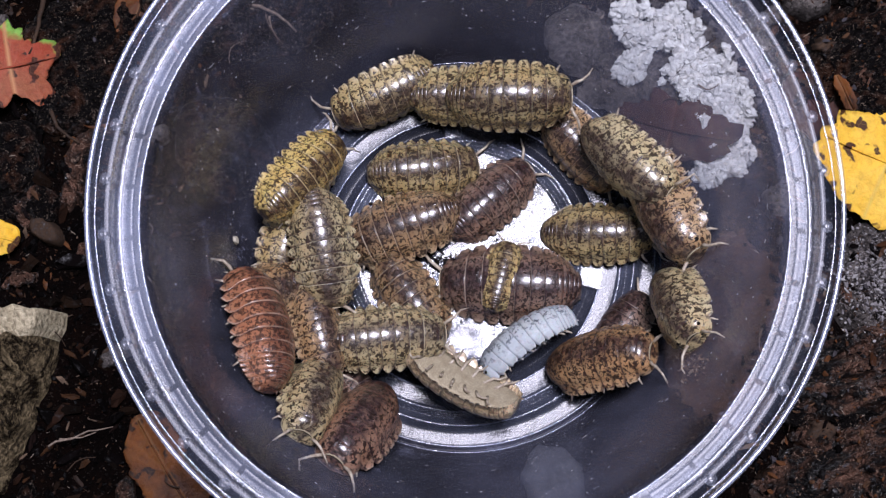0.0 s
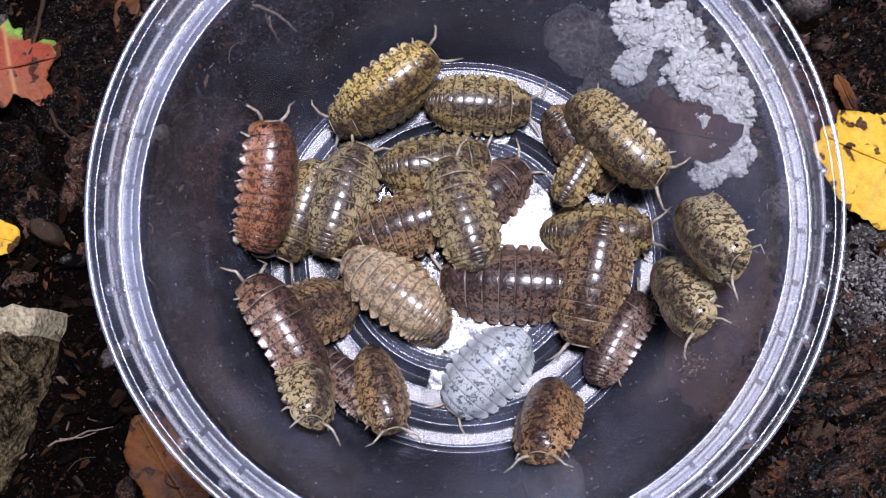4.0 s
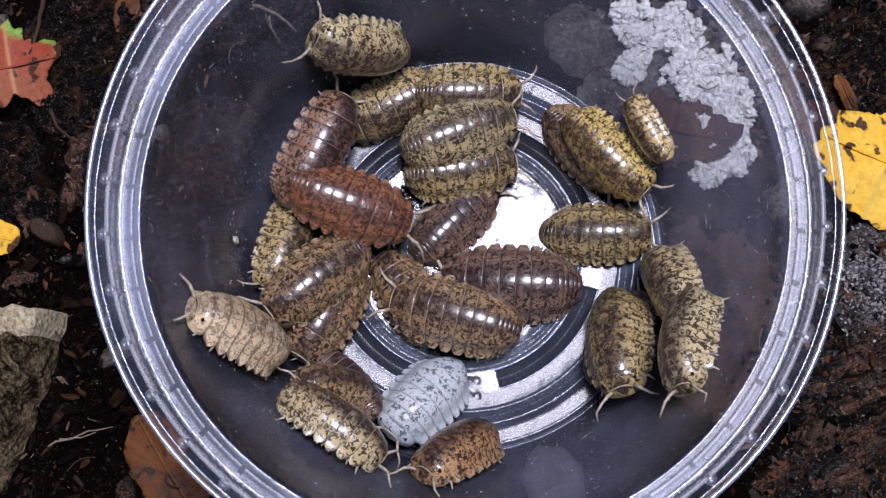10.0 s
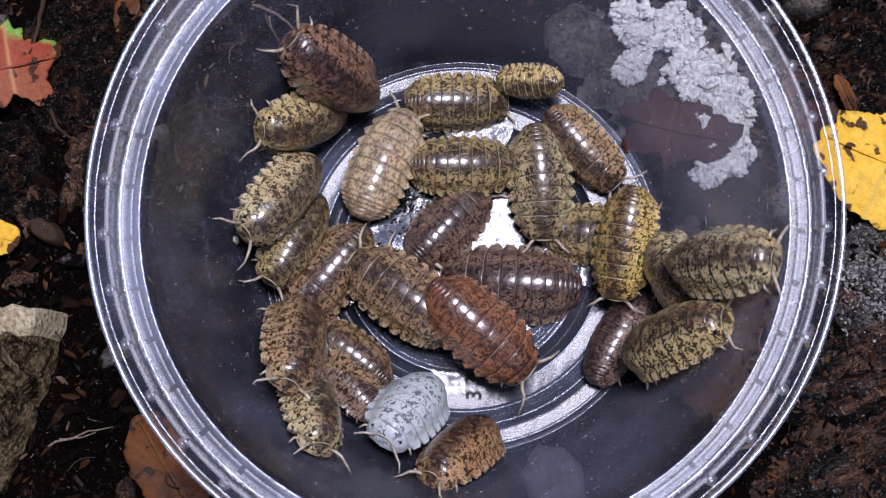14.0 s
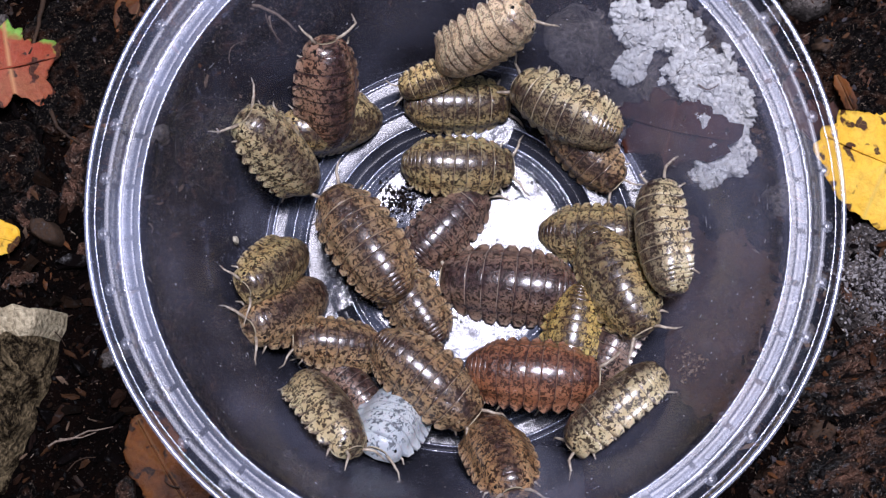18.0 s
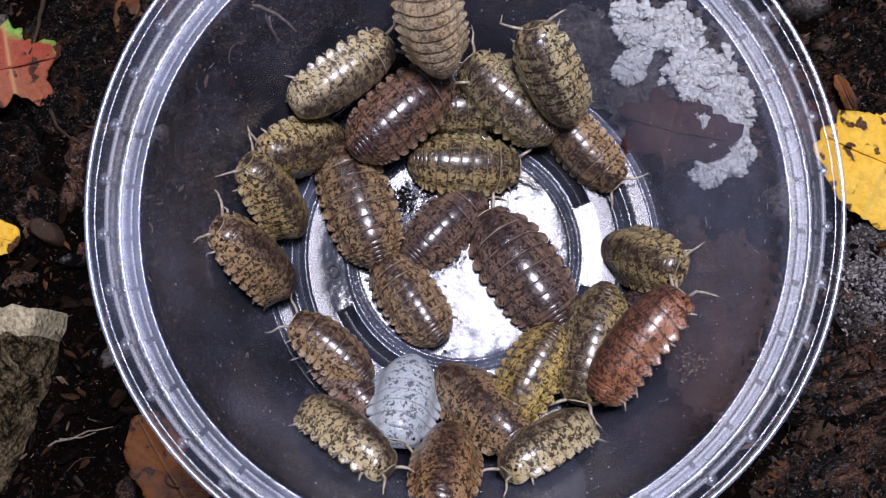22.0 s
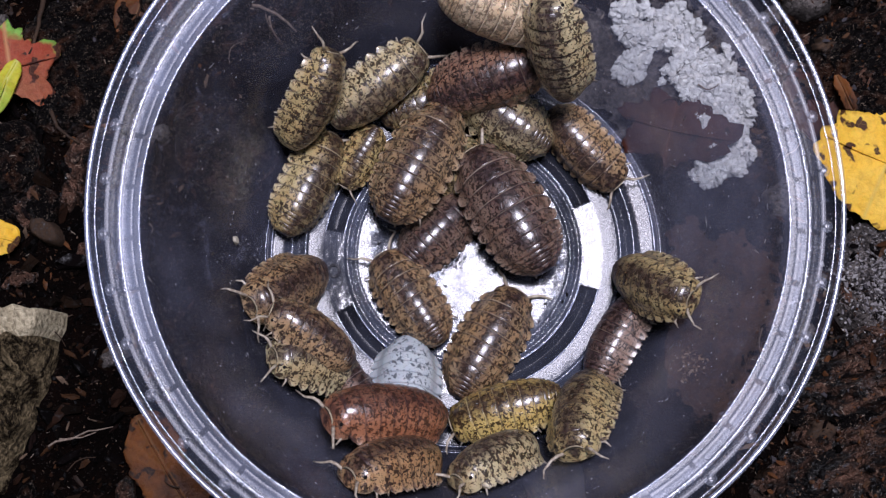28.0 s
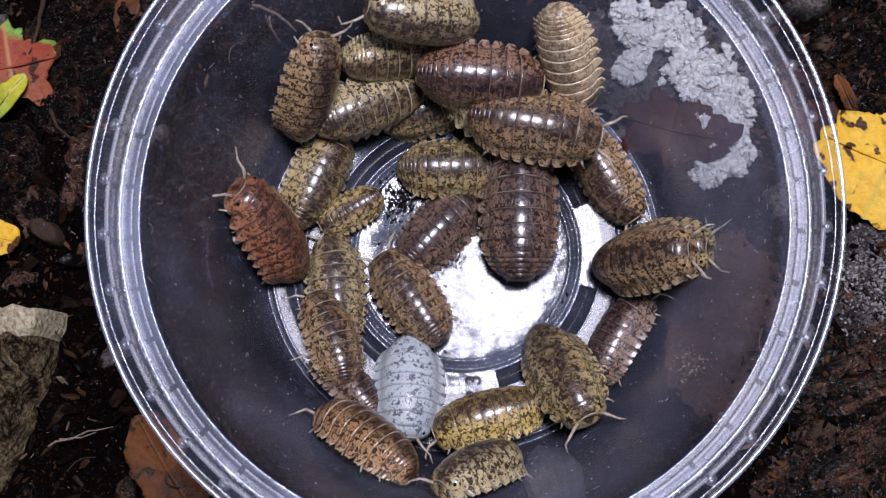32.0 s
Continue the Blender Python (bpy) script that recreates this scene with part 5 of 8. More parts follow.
    walk(bug_d, [
        (0, pose(0.00540, 0.01055, 0.00302, 0.0, -0.0, 40.4)),
        (1, pose(0.00524, 0.01059, 0.00302, 0.0, -0.0, 40.7)),
        (2, pose(0.00508, 0.01063, 0.00302, 0.0, -0.0, 41.1)),
        (3, pose(0.00492, 0.01067, 0.00302, 0.0, -0.0, 41.5)),
        (4, pose(0.00476, 0.01071, 0.00302, 0.0, -0.0, 41.8)),
        (5, pose(0.00460, 0.01076, 0.00302, 0.0, -0.0, 42.2)),
        (5.5, pose(0.00452, 0.01078, 0.00302, 0.0, -0.0, 42.4)),
        (6, pose(0.00397, 0.01014, 0.00301, 0.0, -0.0, 42.4)),
        (7, pose(0.00287, 0.00888, 0.00301, 0.0, -0.0, 42.4)),
        (8, pose(0.00095, 0.00777, 0.00301, 0.0, -0.0, 42.4)),
        (9, pose(-0.00097, 0.00666, 0.00301, 0.0, -0.0, 42.4)),
        (10, pose(-0.00179, 0.00610, 0.00301, 0.0, -0.0, 43.9)),
        (11, pose(-0.00261, 0.00555, 0.00301, 0.0, -0.0, 45.4)),
        (12, pose(-0.00270, 0.00550, 0.00301, 0.0, -0.0, 45.4)),
        (13, pose(-0.00279, 0.00546, 0.00301, 0.0, -0.0, 45.4)),
        (14, pose(-0.00288, 0.00542, 0.00301, 0.0, -0.0, 45.4)),
        (15, pose(-0.00297, 0.00538, 0.00301, 0.0, -0.0, 45.4)),
        (16, pose(-0.00306, 0.00534, 0.00301, 0.0, -0.0, 45.4)),
        (17, pose(-0.00314, 0.00529, 0.00301, 0.0, -0.0, 45.4)),
        (18, pose(-0.00323, 0.00525, 0.00301, 0.0, -0.0, 45.4)),
        (19, pose(-0.00332, 0.00521, 0.00301, 0.0, -0.0, 45.4)),
        (20, pose(-0.00341, 0.00517, 0.00301, 0.0, -0.0, 45.4)),
        (21, pose(-0.00350, 0.00512, 0.00301, 0.0, -0.0, 45.4)),
        (22, pose(-0.00359, 0.00508, 0.00301, 0.0, -0.0, 45.4)),
        (23, pose(-0.00368, 0.00504, 0.00301, 0.0, -0.0, 45.4)),
        (24, pose(-0.00376, 0.00500, 0.00301, 0.0, -0.0, 45.4)),
        (25, pose(-0.00385, 0.00496, 0.00301, 0.0, -0.0, 45.4)),
        (26, pose(-0.00394, 0.00491, 0.00301, 0.0, -0.0, 45.4)),
        (27, pose(-0.00403, 0.00487, 0.00301, 0.0, -0.0, 45.4)),
        (28, pose(-0.00412, 0.00483, 0.00301, 0.0, -0.0, 45.4)),
        (29, pose(-0.00421, 0.00479, 0.00301, 0.0, -0.0, 45.4)),
        (30, pose(-0.00430, 0.00475, 0.00301, 0.0, -0.0, 45.4)),
        (31, pose(-0.00438, 0.00470, 0.00301, 0.0, -0.0, 45.4)),
        (32, pose(-0.00447, 0.00466, 0.00301, 0.0, -0.0, 45.4)),
    ])
    walk(bug_e, [
        (0, pose(-0.01201, 0.00449, 0.00584, -0.0, -0.0, -159.8)),
        (1, pose(-0.01213, 0.00450, 0.00582, -0.0, -0.0, -159.8)),
        (2, pose(-0.01225, 0.00450, 0.00580, -0.0, -0.0, -159.8)),
        (3, pose(-0.01236, 0.00450, 0.00577, -0.0, -0.0, -159.8)),
        (4, pose(-0.01248, 0.00451, 0.00576, -0.0, -0.1, -159.8)),
        (5, pose(-0.01260, 0.00451, 0.00575, -0.0, -0.1, -159.8)),
        (5.5, pose(-0.01266, 0.00451, 0.00574, -0.0, -0.1, -159.8)),
        (6, pose(-0.01360, 0.00425, 0.00579, -0.1, -0.1, -159.7)),
        (7, pose(-0.01547, 0.00376, 0.00568, -0.1, -0.2, -159.7)),
        (8, pose(-0.01910, -0.00040, 0.00896, -0.4, -1.0, -161.6)),
        (9, pose(-0.02664, -0.00474, 0.01071, -4.5, -22.5, -150.4)),
        (10, pose(-0.02648, -0.00599, 0.01200, -6.2, -21.5, -140.5)),
        (11, pose(-0.02765, -0.01398, 0.01365, -8.3, -49.0, -134.3)),
        (12, pose(-0.03380, -0.01395, 0.01806, -19.2, -53.1, -128.2)),
        (13, pose(-0.03018, -0.01698, 0.02452, -39.1, -52.8, -92.7)),
        (14, pose(-0.02864, -0.01779, 0.02065, -36.8, -47.9, -88.8)),
        (14.5, pose(-0.02581, -0.01692, 0.01600, -28.8, -20.2, -75.5)),
        (15, pose(-0.02177, -0.01880, 0.01435, -17.5, -10.3, -67.9)),
        (16, pose(-0.01349, -0.02274, 0.01263, -8.3, -4.5, -50.8)),
        (16.5, pose(-0.00930, -0.02475, 0.01228, -8.4, -4.8, -42.0)),
        (17, pose(-0.00807, -0.02474, 0.01205, -7.4, -4.6, -42.0)),
        (18, pose(-0.00668, -0.02464, 0.01366, -6.2, -3.9, -40.1)),
        (19, pose(-0.00562, -0.02479, 0.01584, -5.7, -3.2, -35.1)),
        (20, pose(-0.00257, -0.02623, 0.01450, -8.4, -6.0, -32.2)),
        (21, pose(-0.00155, -0.02753, 0.01577, -11.9, -12.0, -35.5)),
        (22, pose(0.00281, -0.02908, 0.01013, -13.2, -31.1, -43.6)),
        (23, pose(0.00243, -0.03644, 0.01893, -3.7, -53.1, -81.1)),
        (24, pose(0.00579, -0.03750, 0.02303, -24.7, -53.1, -50.0)),
        (25, pose(0.00696, -0.03783, 0.02589, -43.5, -53.1, -24.9)),
        (25.5, pose(0.00333, -0.03770, 0.02387, -54.7, -44.1, -10.9)),
        (26, pose(0.00455, -0.03425, 0.02480, -50.4, 19.6, 15.3)),
        (26.5, pose(0.00601, -0.03044, 0.01756, -26.1, 30.7, 40.2)),
        (27, pose(0.00548, -0.02544, 0.01001, -7.1, 12.0, 62.2)),
        (27.5, pose(0.00488, -0.02022, 0.00358, -0.8, 2.2, 84.6)),
        (28, pose(0.00490, -0.01752, 0.00346, -0.4, 0.4, 59.8)),
        (29, pose(0.01494, -0.00951, 0.00426, -0.2, -0.0, 52.7)),
        (30, pose(0.02125, -0.00362, 0.00707, -1.4, -1.0, 49.7)),
        (31, pose(0.02842, -0.00490, 0.01119, 0.5, -35.5, -11.7)),
        (32, pose(0.03177, -0.00290, 0.01399, -4.0, -53.1, 2.2)),
    ])
    walk(bug_f, [
        (0, pose(-0.02568, -0.00115, 0.01548, -5.6, 1.2, -79.4)),
        (1, pose(-0.02267, -0.00036, 0.01074, -2.3, 3.3, -34.9)),
        (2, pose(-0.02088, -0.00088, 0.01062, -0.9, 2.0, -20.0)),
        (2.5, pose(-0.01900, 0.00149, 0.01053, 0.4, 0.8, 20.4)),
        (3, pose(-0.02332, 0.00459, 0.01013, 3.2, 2.1, 51.2)),
        (3.5, pose(-0.02354, 0.00951, 0.00838, 4.8, 0.2, 66.0)),
        (4, pose(-0.02314, 0.00966, 0.00835, 4.2, -0.4, 70.9)),
        (5, pose(-0.02223, 0.00967, 0.00957, 3.3, -1.2, 80.7)),
        (5.5, pose(-0.02180, 0.00974, 0.00989, 3.0, -1.5, 85.6)),
        (6, pose(-0.01993, 0.00852, 0.01053, 1.0, 0.2, 58.9)),
        (7, pose(-0.01530, 0.01394, 0.00815, 0.6, -0.1, 52.8)),
        (8, pose(-0.01100, 0.01608, 0.01077, 0.4, -0.2, 50.8)),
        (9, pose(-0.00629, 0.02009, 0.01137, 1.0, -0.6, 42.6)),
        (10, pose(-0.00073, 0.02194, 0.01141, 1.2, -0.5, 18.2)),
        (11, pose(0.00459, 0.02320, 0.01280, 3.3, -2.8, 24.8)),
        (12, pose(0.00556, 0.02593, 0.00882, 8.8, -8.0, 20.5)),
        (13, pose(0.01199, 0.02029, 0.00907, 2.2, -0.5, -22.9)),
        (14, pose(0.01507, 0.01312, 0.00655, 0.7, 0.6, -85.8)),
        (14.5, pose(0.01475, 0.01364, 0.00672, 0.8, 0.7, -85.7)),
        (15, pose(0.01655, 0.01573, 0.00845, 1.9, 4.8, -115.3)),
        (15.5, pose(0.01841, 0.01804, 0.00914, -2.1, 14.9, -146.9)),
        (16, pose(0.02050, 0.02088, 0.01037, -14.5, 25.2, 178.4)),
        (16.5, pose(0.02246, 0.02337, 0.01282, -40.0, 19.4, 148.3)),
        (17, pose(0.02042, 0.02448, 0.01195, -38.2, 12.0, 148.5)),
        (18, pose(0.01867, 0.02523, 0.01127, -35.6, 7.9, 149.7)),
        (19, pose(0.01754, 0.02538, 0.01070, -32.0, 7.1, 152.0)),
        (20, pose(0.01578, 0.02510, 0.00971, -23.7, -4.3, 141.8)),
        (21, pose(0.01040, 0.02784, 0.00995, -22.2, -12.6, 141.9)),
        (22, pose(0.00879, 0.02789, 0.00976, -18.9, -13.8, 140.0)),
        (23, pose(0.01096, 0.02635, 0.00926, -16.3, -8.0, 140.7)),
        (24, pose(0.00935, 0.02538, 0.00875, -10.1, -4.9, 142.0)),
        (25, pose(0.00773, 0.02597, 0.00865, -10.3, -5.2, 145.2)),
        (26, pose(0.00755, 0.02597, 0.00854, -10.2, -5.2, 145.2)),
        (27, pose(0.00737, 0.02597, 0.00843, -10.0, -5.2, 145.2)),
        (28, pose(0.00718, 0.02594, 0.00841, -9.8, -5.1, 145.1)),
        (29, pose(0.00687, 0.02484, 0.01235, -6.4, -3.3, 144.7)),
        (30, pose(0.00664, 0.02442, 0.01379, -5.3, -2.8, 144.6)),
        (31, pose(0.00650, 0.02479, 0.01232, -6.1, -3.2, 144.7)),
        (32, pose(0.00633, 0.02486, 0.01193, -6.2, -3.3, 144.7)),
    ])
    walk(bug_g, [
        (0, pose(-0.02884, 0.01258, 0.01438, 33.2, 19.1, 50.8)),
        (1, pose(-0.02851, 0.01298, 0.01262, 33.4, 15.3, 52.7)),
        (2, pose(-0.02810, 0.01480, 0.01176, 38.5, 1.1, 61.5)),
        (2.5, pose(-0.02654, 0.01804, 0.01192, 39.9, -8.5, 61.5)),
        (3, pose(-0.02323, 0.02470, 0.01163, 43.9, -25.5, 57.7)),
        (3.5, pose(-0.01857, 0.02929, 0.01295, 47.3, -25.3, 44.7)),
        (4, pose(-0.01357, 0.03016, 0.01040, 41.5, -12.8, 32.4)),
        (5, pose(-0.00319, 0.03022, 0.01100, 28.9, 0.7, 5.2)),
        (5.5, pose(0.00198, 0.03040, 0.01082, 29.1, 4.9, -9.1)),
        (6, pose(0.00630, 0.02918, 0.01037, 25.0, 1.5, -14.2)),
        (7, pose(0.01627, 0.02409, 0.01017, 19.6, -2.4, -29.7)),
        (8, pose(0.02468, 0.01846, 0.01098, 31.3, -8.1, -45.4)),
        (9, pose(0.02493, 0.01843, 0.01064, 32.5, -8.8, -45.6)),
        (10, pose(0.02635, 0.01702, 0.01105, 34.9, -10.1, -48.9)),
        (11, pose(0.03326, 0.01005, 0.01302, 40.0, -47.6, -45.1)),
        (12, pose(0.03512, 0.00795, 0.01432, 49.5, -42.2, -59.6)),
        (13, pose(0.03373, 0.00555, 0.01409, 47.2, -12.2, -76.1)),
        (14, pose(0.02940, -0.00003, 0.01263, 21.3, 6.6, -100.5)),
        (14.5, pose(0.02647, -0.00254, 0.00835, 7.7, -0.5, -93.2)),
        (15, pose(0.02464, -0.00694, 0.01534, 5.4, -2.0, -91.6)),
        (16, pose(0.02312, -0.01288, 0.00975, 8.4, -7.0, -88.5)),
        (16.5, pose(0.02214, -0.01616, 0.00901, 10.6, -13.4, -87.4)),
        (17, pose(0.02102, -0.01808, 0.00933, 10.4, -18.1, -84.9)),
        (18, pose(0.02013, -0.01739, 0.00763, 8.8, -7.1, -101.3)),
        (19, pose(0.01654, -0.01934, 0.00576, 5.1, -1.9, -125.5)),
        (20, pose(0.01303, -0.02187, 0.01086, 5.8, -4.2, -120.5)),
        (21, pose(0.01125, -0.02340, 0.01470, 6.9, -8.7, -110.7)),
        (22, pose(0.01228, -0.02395, 0.01088, 9.6, -8.8, -120.6)),
        (23, pose(0.01203, -0.02509, 0.00937, 12.7, -11.1, -125.5)),
        (24, pose(0.01232, -0.02618, 0.01346, 17.3, -13.6, -130.5)),
        (25, pose(0.01076, -0.02701, 0.01369, 19.2, -7.5, -145.1)),
        (25.5, pose(0.01041, -0.02701, 0.01008, 18.8, -4.8, -150.1)),
        (26, pose(0.00946, -0.02780, 0.01951, 21.2, -5.4, -152.6)),
        (27, pose(0.00865, -0.02805, 0.01497, 21.4, -3.3, -157.6)),
        (27.5, pose(0.00836, -0.02800, 0.00921, 20.7, -2.0, -160.1)),
        (28, pose(0.00766, -0.02950, 0.00801, 29.8, -0.3, -165.1)),
        (29, pose(0.00420, -0.03001, 0.00789, 28.1, -6.3, -164.9)),
        (30, pose(0.00304, -0.03131, 0.01428, 33.9, -18.5, -159.6)),
        (31, pose(0.00473, -0.03100, 0.01168, 35.5, -8.0, -164.9)),
        (32, pose(0.00441, -0.03074, 0.00791, 33.4, -8.0, -164.9)),
    ])
    walk(bug_h, [
        (0, pose(0.03564, 0.00685, 0.01555, 52.5, -27.2, -70.4)),
        (0.5, pose(0.03453, 0.00396, 0.01407, 49.0, -20.5, -75.9)),
        (1, pose(0.02871, -0.00058, 0.00955, 18.4, 2.5, -95.9)),
        (1.5, pose(0.02715, -0.00210, 0.00903, 10.8, -1.5, -89.4)),
        (2, pose(0.02577, -0.00314, 0.00879, 6.6, -1.4, -89.3)),
        (3, pose(0.02609, -0.00315, 0.00884, 7.5, -1.5, -89.3)),
        (3.5, pose(0.02553, -0.00475, 0.00878, 6.5, -0.8, -96.1)),
        (4, pose(0.02445, -0.00645, 0.00815, 4.8, -0.3, -102.2)),
        (5, pose(0.02206, -0.01016, 0.00917, 3.1, -0.0, -114.4)),
        (5.5, pose(0.02093, -0.01194, 0.00914, 2.9, 0.1, -120.5)),
        (6, pose(0.01955, -0.01247, 0.00915, 2.0, 0.4, -130.4)),
        (7, pose(0.01606, -0.01363, 0.00914, 1.0, 0.5, -150.1)),
        (8, pose(0.01058, -0.01488, 0.00904, 0.3, 0.1, -163.0)),
        (9, pose(0.00449, -0.01498, 0.00804, 0.1, 0.0, 176.9)),
        (10, pose(-0.00154, -0.01275, 0.00903, 0.0, 0.0, 164.9)),
        (11, pose(-0.00469, -0.01207, 0.00963, 0.0, -0.0, 171.9)),
        (12, pose(-0.00575, -0.01123, 0.00970, 0.0, -0.0, 174.9)),
        (13, pose(-0.00785, -0.01176, 0.00977, 0.0, -0.0, 154.8)),
        (14, pose(-0.01103, -0.00911, 0.00984, 0.0, -0.0, 144.8)),
        (14.5, pose(-0.01293, -0.00880, 0.00988, 0.1, -0.0, 141.9)),
        (15, pose(-0.01312, -0.00715, 0.00991, 0.1, -0.0, 139.4)),
        (16, pose(-0.01351, -0.00385, 0.00998, 0.1, -0.0, 134.3)),
        (16.5, pose(-0.01370, -0.00219, 0.01002, 0.1, -0.0, 131.8)),
        (17, pose(-0.01444, -0.00188, 0.01005, 0.1, -0.1, 131.8)),
        (18, pose(-0.01849, 0.00102, 0.01015, 0.5, -0.4, 125.0)),
        (19, pose(-0.01859, 0.00441, 0.00931, 0.6, -0.6, 120.0)),
        (20, pose(-0.01900, 0.00678, 0.00832, 1.0, -0.9, 110.2)),
        (21, pose(-0.02017, 0.00809, 0.00721, 2.0, -1.9, 110.2)),
        (22, pose(-0.01999, 0.00894, 0.00685, 2.2, -2.2, 110.2)),
        (23, pose(-0.01952, 0.01024, 0.00749, 2.3, -2.4, 108.2)),
        (24, pose(-0.01870, 0.00982, 0.00842, 1.5, -1.5, 105.2)),
        (25, pose(-0.01656, 0.00985, 0.00828, 0.6, -0.5, 92.4)),
        (25.5, pose(-0.01591, 0.01152, 0.00661, 0.8, -0.7, 92.4)),
        (26, pose(-0.01418, 0.01159, 0.01136, 0.4, -0.3, 85.7)),
        (27, pose(-0.01129, 0.01394, 0.01056, 0.3, -0.3, 72.3)),
        (27.5, pose(-0.00983, 0.01502, 0.01059, 0.3, -0.2, 65.6)),
        (28, pose(-0.00837, 0.01589, 0.01295, 0.3, -0.2, 60.7)),
        (29, pose(-0.00601, 0.01779, 0.01491, 0.4, -0.3, 50.7)),
        (30, pose(-0.00168, 0.01931, 0.01867, 0.6, -0.4, 35.5)),
        (31, pose(0.00375, 0.02173, 0.01714, 1.4, -0.7, 9.9)),
        (32, pose(0.01347, 0.02152, 0.01702, 5.9, -3.1, -11.3)),
    ])
    walk(bug_i, [
        (0, pose(0.03721, -0.01180, 0.02053, 48.5, -53.1, -81.4)),
        (1, pose(0.03753, -0.01090, 0.02027, 48.2, -53.1, -79.6)),
        (2, pose(0.03780, -0.01004, 0.02030, 47.9, -53.1, -77.8)),
        (3, pose(0.03796, -0.00977, 0.02059, 46.9, -53.1, -76.0)),
        (4, pose(0.03776, -0.00971, 0.02010, 46.7, -53.1, -75.8)),
        (5, pose(0.03756, -0.00964, 0.01961, 46.4, -53.1, -75.5)),
        (5.5, pose(0.03745, -0.00961, 0.01942, 46.2, -53.1, -75.4)),
        (6, pose(0.03731, -0.01002, 0.01920, 46.3, -53.1, -76.1)),
        (7, pose(0.03693, -0.01093, 0.01936, 46.2, -53.1, -77.6)),
        (8, pose(0.03681, -0.00710, 0.01754, 49.0, -53.1, -76.7)),
        (9, pose(0.03621, -0.00690, 0.01620, 48.6, -52.6, -77.1)),
        (10, pose(0.03641, -0.00713, 0.01661, 49.3, -52.8, -77.9)),
        (11, pose(0.03661, -0.00736, 0.01702, 49.9, -52.9, -78.7)),
        (12, pose(0.03681, -0.00760, 0.01744, 50.5, -53.0, -79.4)),
        (13, pose(0.03507, -0.00764, 0.01400, 48.7, -45.6, -82.6)),
        (14, pose(0.03650, -0.00489, 0.01660, 49.6, -50.1, -76.2)),
        (14.5, pose(0.03687, -0.00704, 0.01711, 53.6, -42.2, -86.5)),
        (15, pose(0.03589, -0.01038, 0.01711, 53.2, -43.4, -91.0)),
        (16, pose(0.03361, -0.01726, 0.01933, 53.2, -47.1, -100.5)),
        (16.5, pose(0.03244, -0.02067, 0.02073, 53.8, -49.1, -105.3)),
        (17, pose(0.03098, -0.02371, 0.02135, 56.0, -31.8, -119.4)),
        (18, pose(0.02569, -0.02984, 0.02137, 56.0, 0.0, -140.6)),
        (19, pose(0.01815, -0.03468, 0.01954, 56.0, -10.4, -150.6)),
        (20, pose(0.01587, -0.03566, 0.01918, 56.2, -27.5, -149.0)),
        (21, pose(0.01486, -0.03617, 0.01934, 56.3, -26.8, -150.9)),
        (22, pose(0.01477, -0.03564, 0.01794, 56.0, -31.1, -149.0)),
        (23, pose(0.01558, -0.03720, 0.02293, 56.3, -43.3, -144.2)),
        (24, pose(0.01573, -0.03650, 0.02116, 55.9, -45.3, -142.4)),
        (25, pose(0.01362, -0.03798, 0.02296, 56.3, -43.8, -146.9)),
        (25.5, pose(0.01152, -0.03945, 0.02519, 56.7, -41.6, -151.5)),
        (26, pose(0.01047, -0.03919, 0.02362, 56.5, -41.9, -152.5)),
        (27, pose(0.00830, -0.03868, 0.02070, 56.1, -42.7, -154.6)),
        (27.5, pose(0.00720, -0.03842, 0.01926, 55.8, -43.1, -155.6)),
        (28, pose(0.00592, -0.03842, 0.01866, 55.3, -46.3, -155.5)),
        (29, pose(0.00597, -0.03991, 0.02295, 56.5, -42.0, -158.7)),
        (30, pose(0.00630, -0.03962, 0.02220, 55.9, -46.3, -155.8)),
        (31, pose(0.00499, -0.04020, 0.02337, 54.5, -53.1, -153.1)),
        (32, pose(0.00307, -0.03991, 0.02189, 55.4, -49.3, -158.4)),
    ])
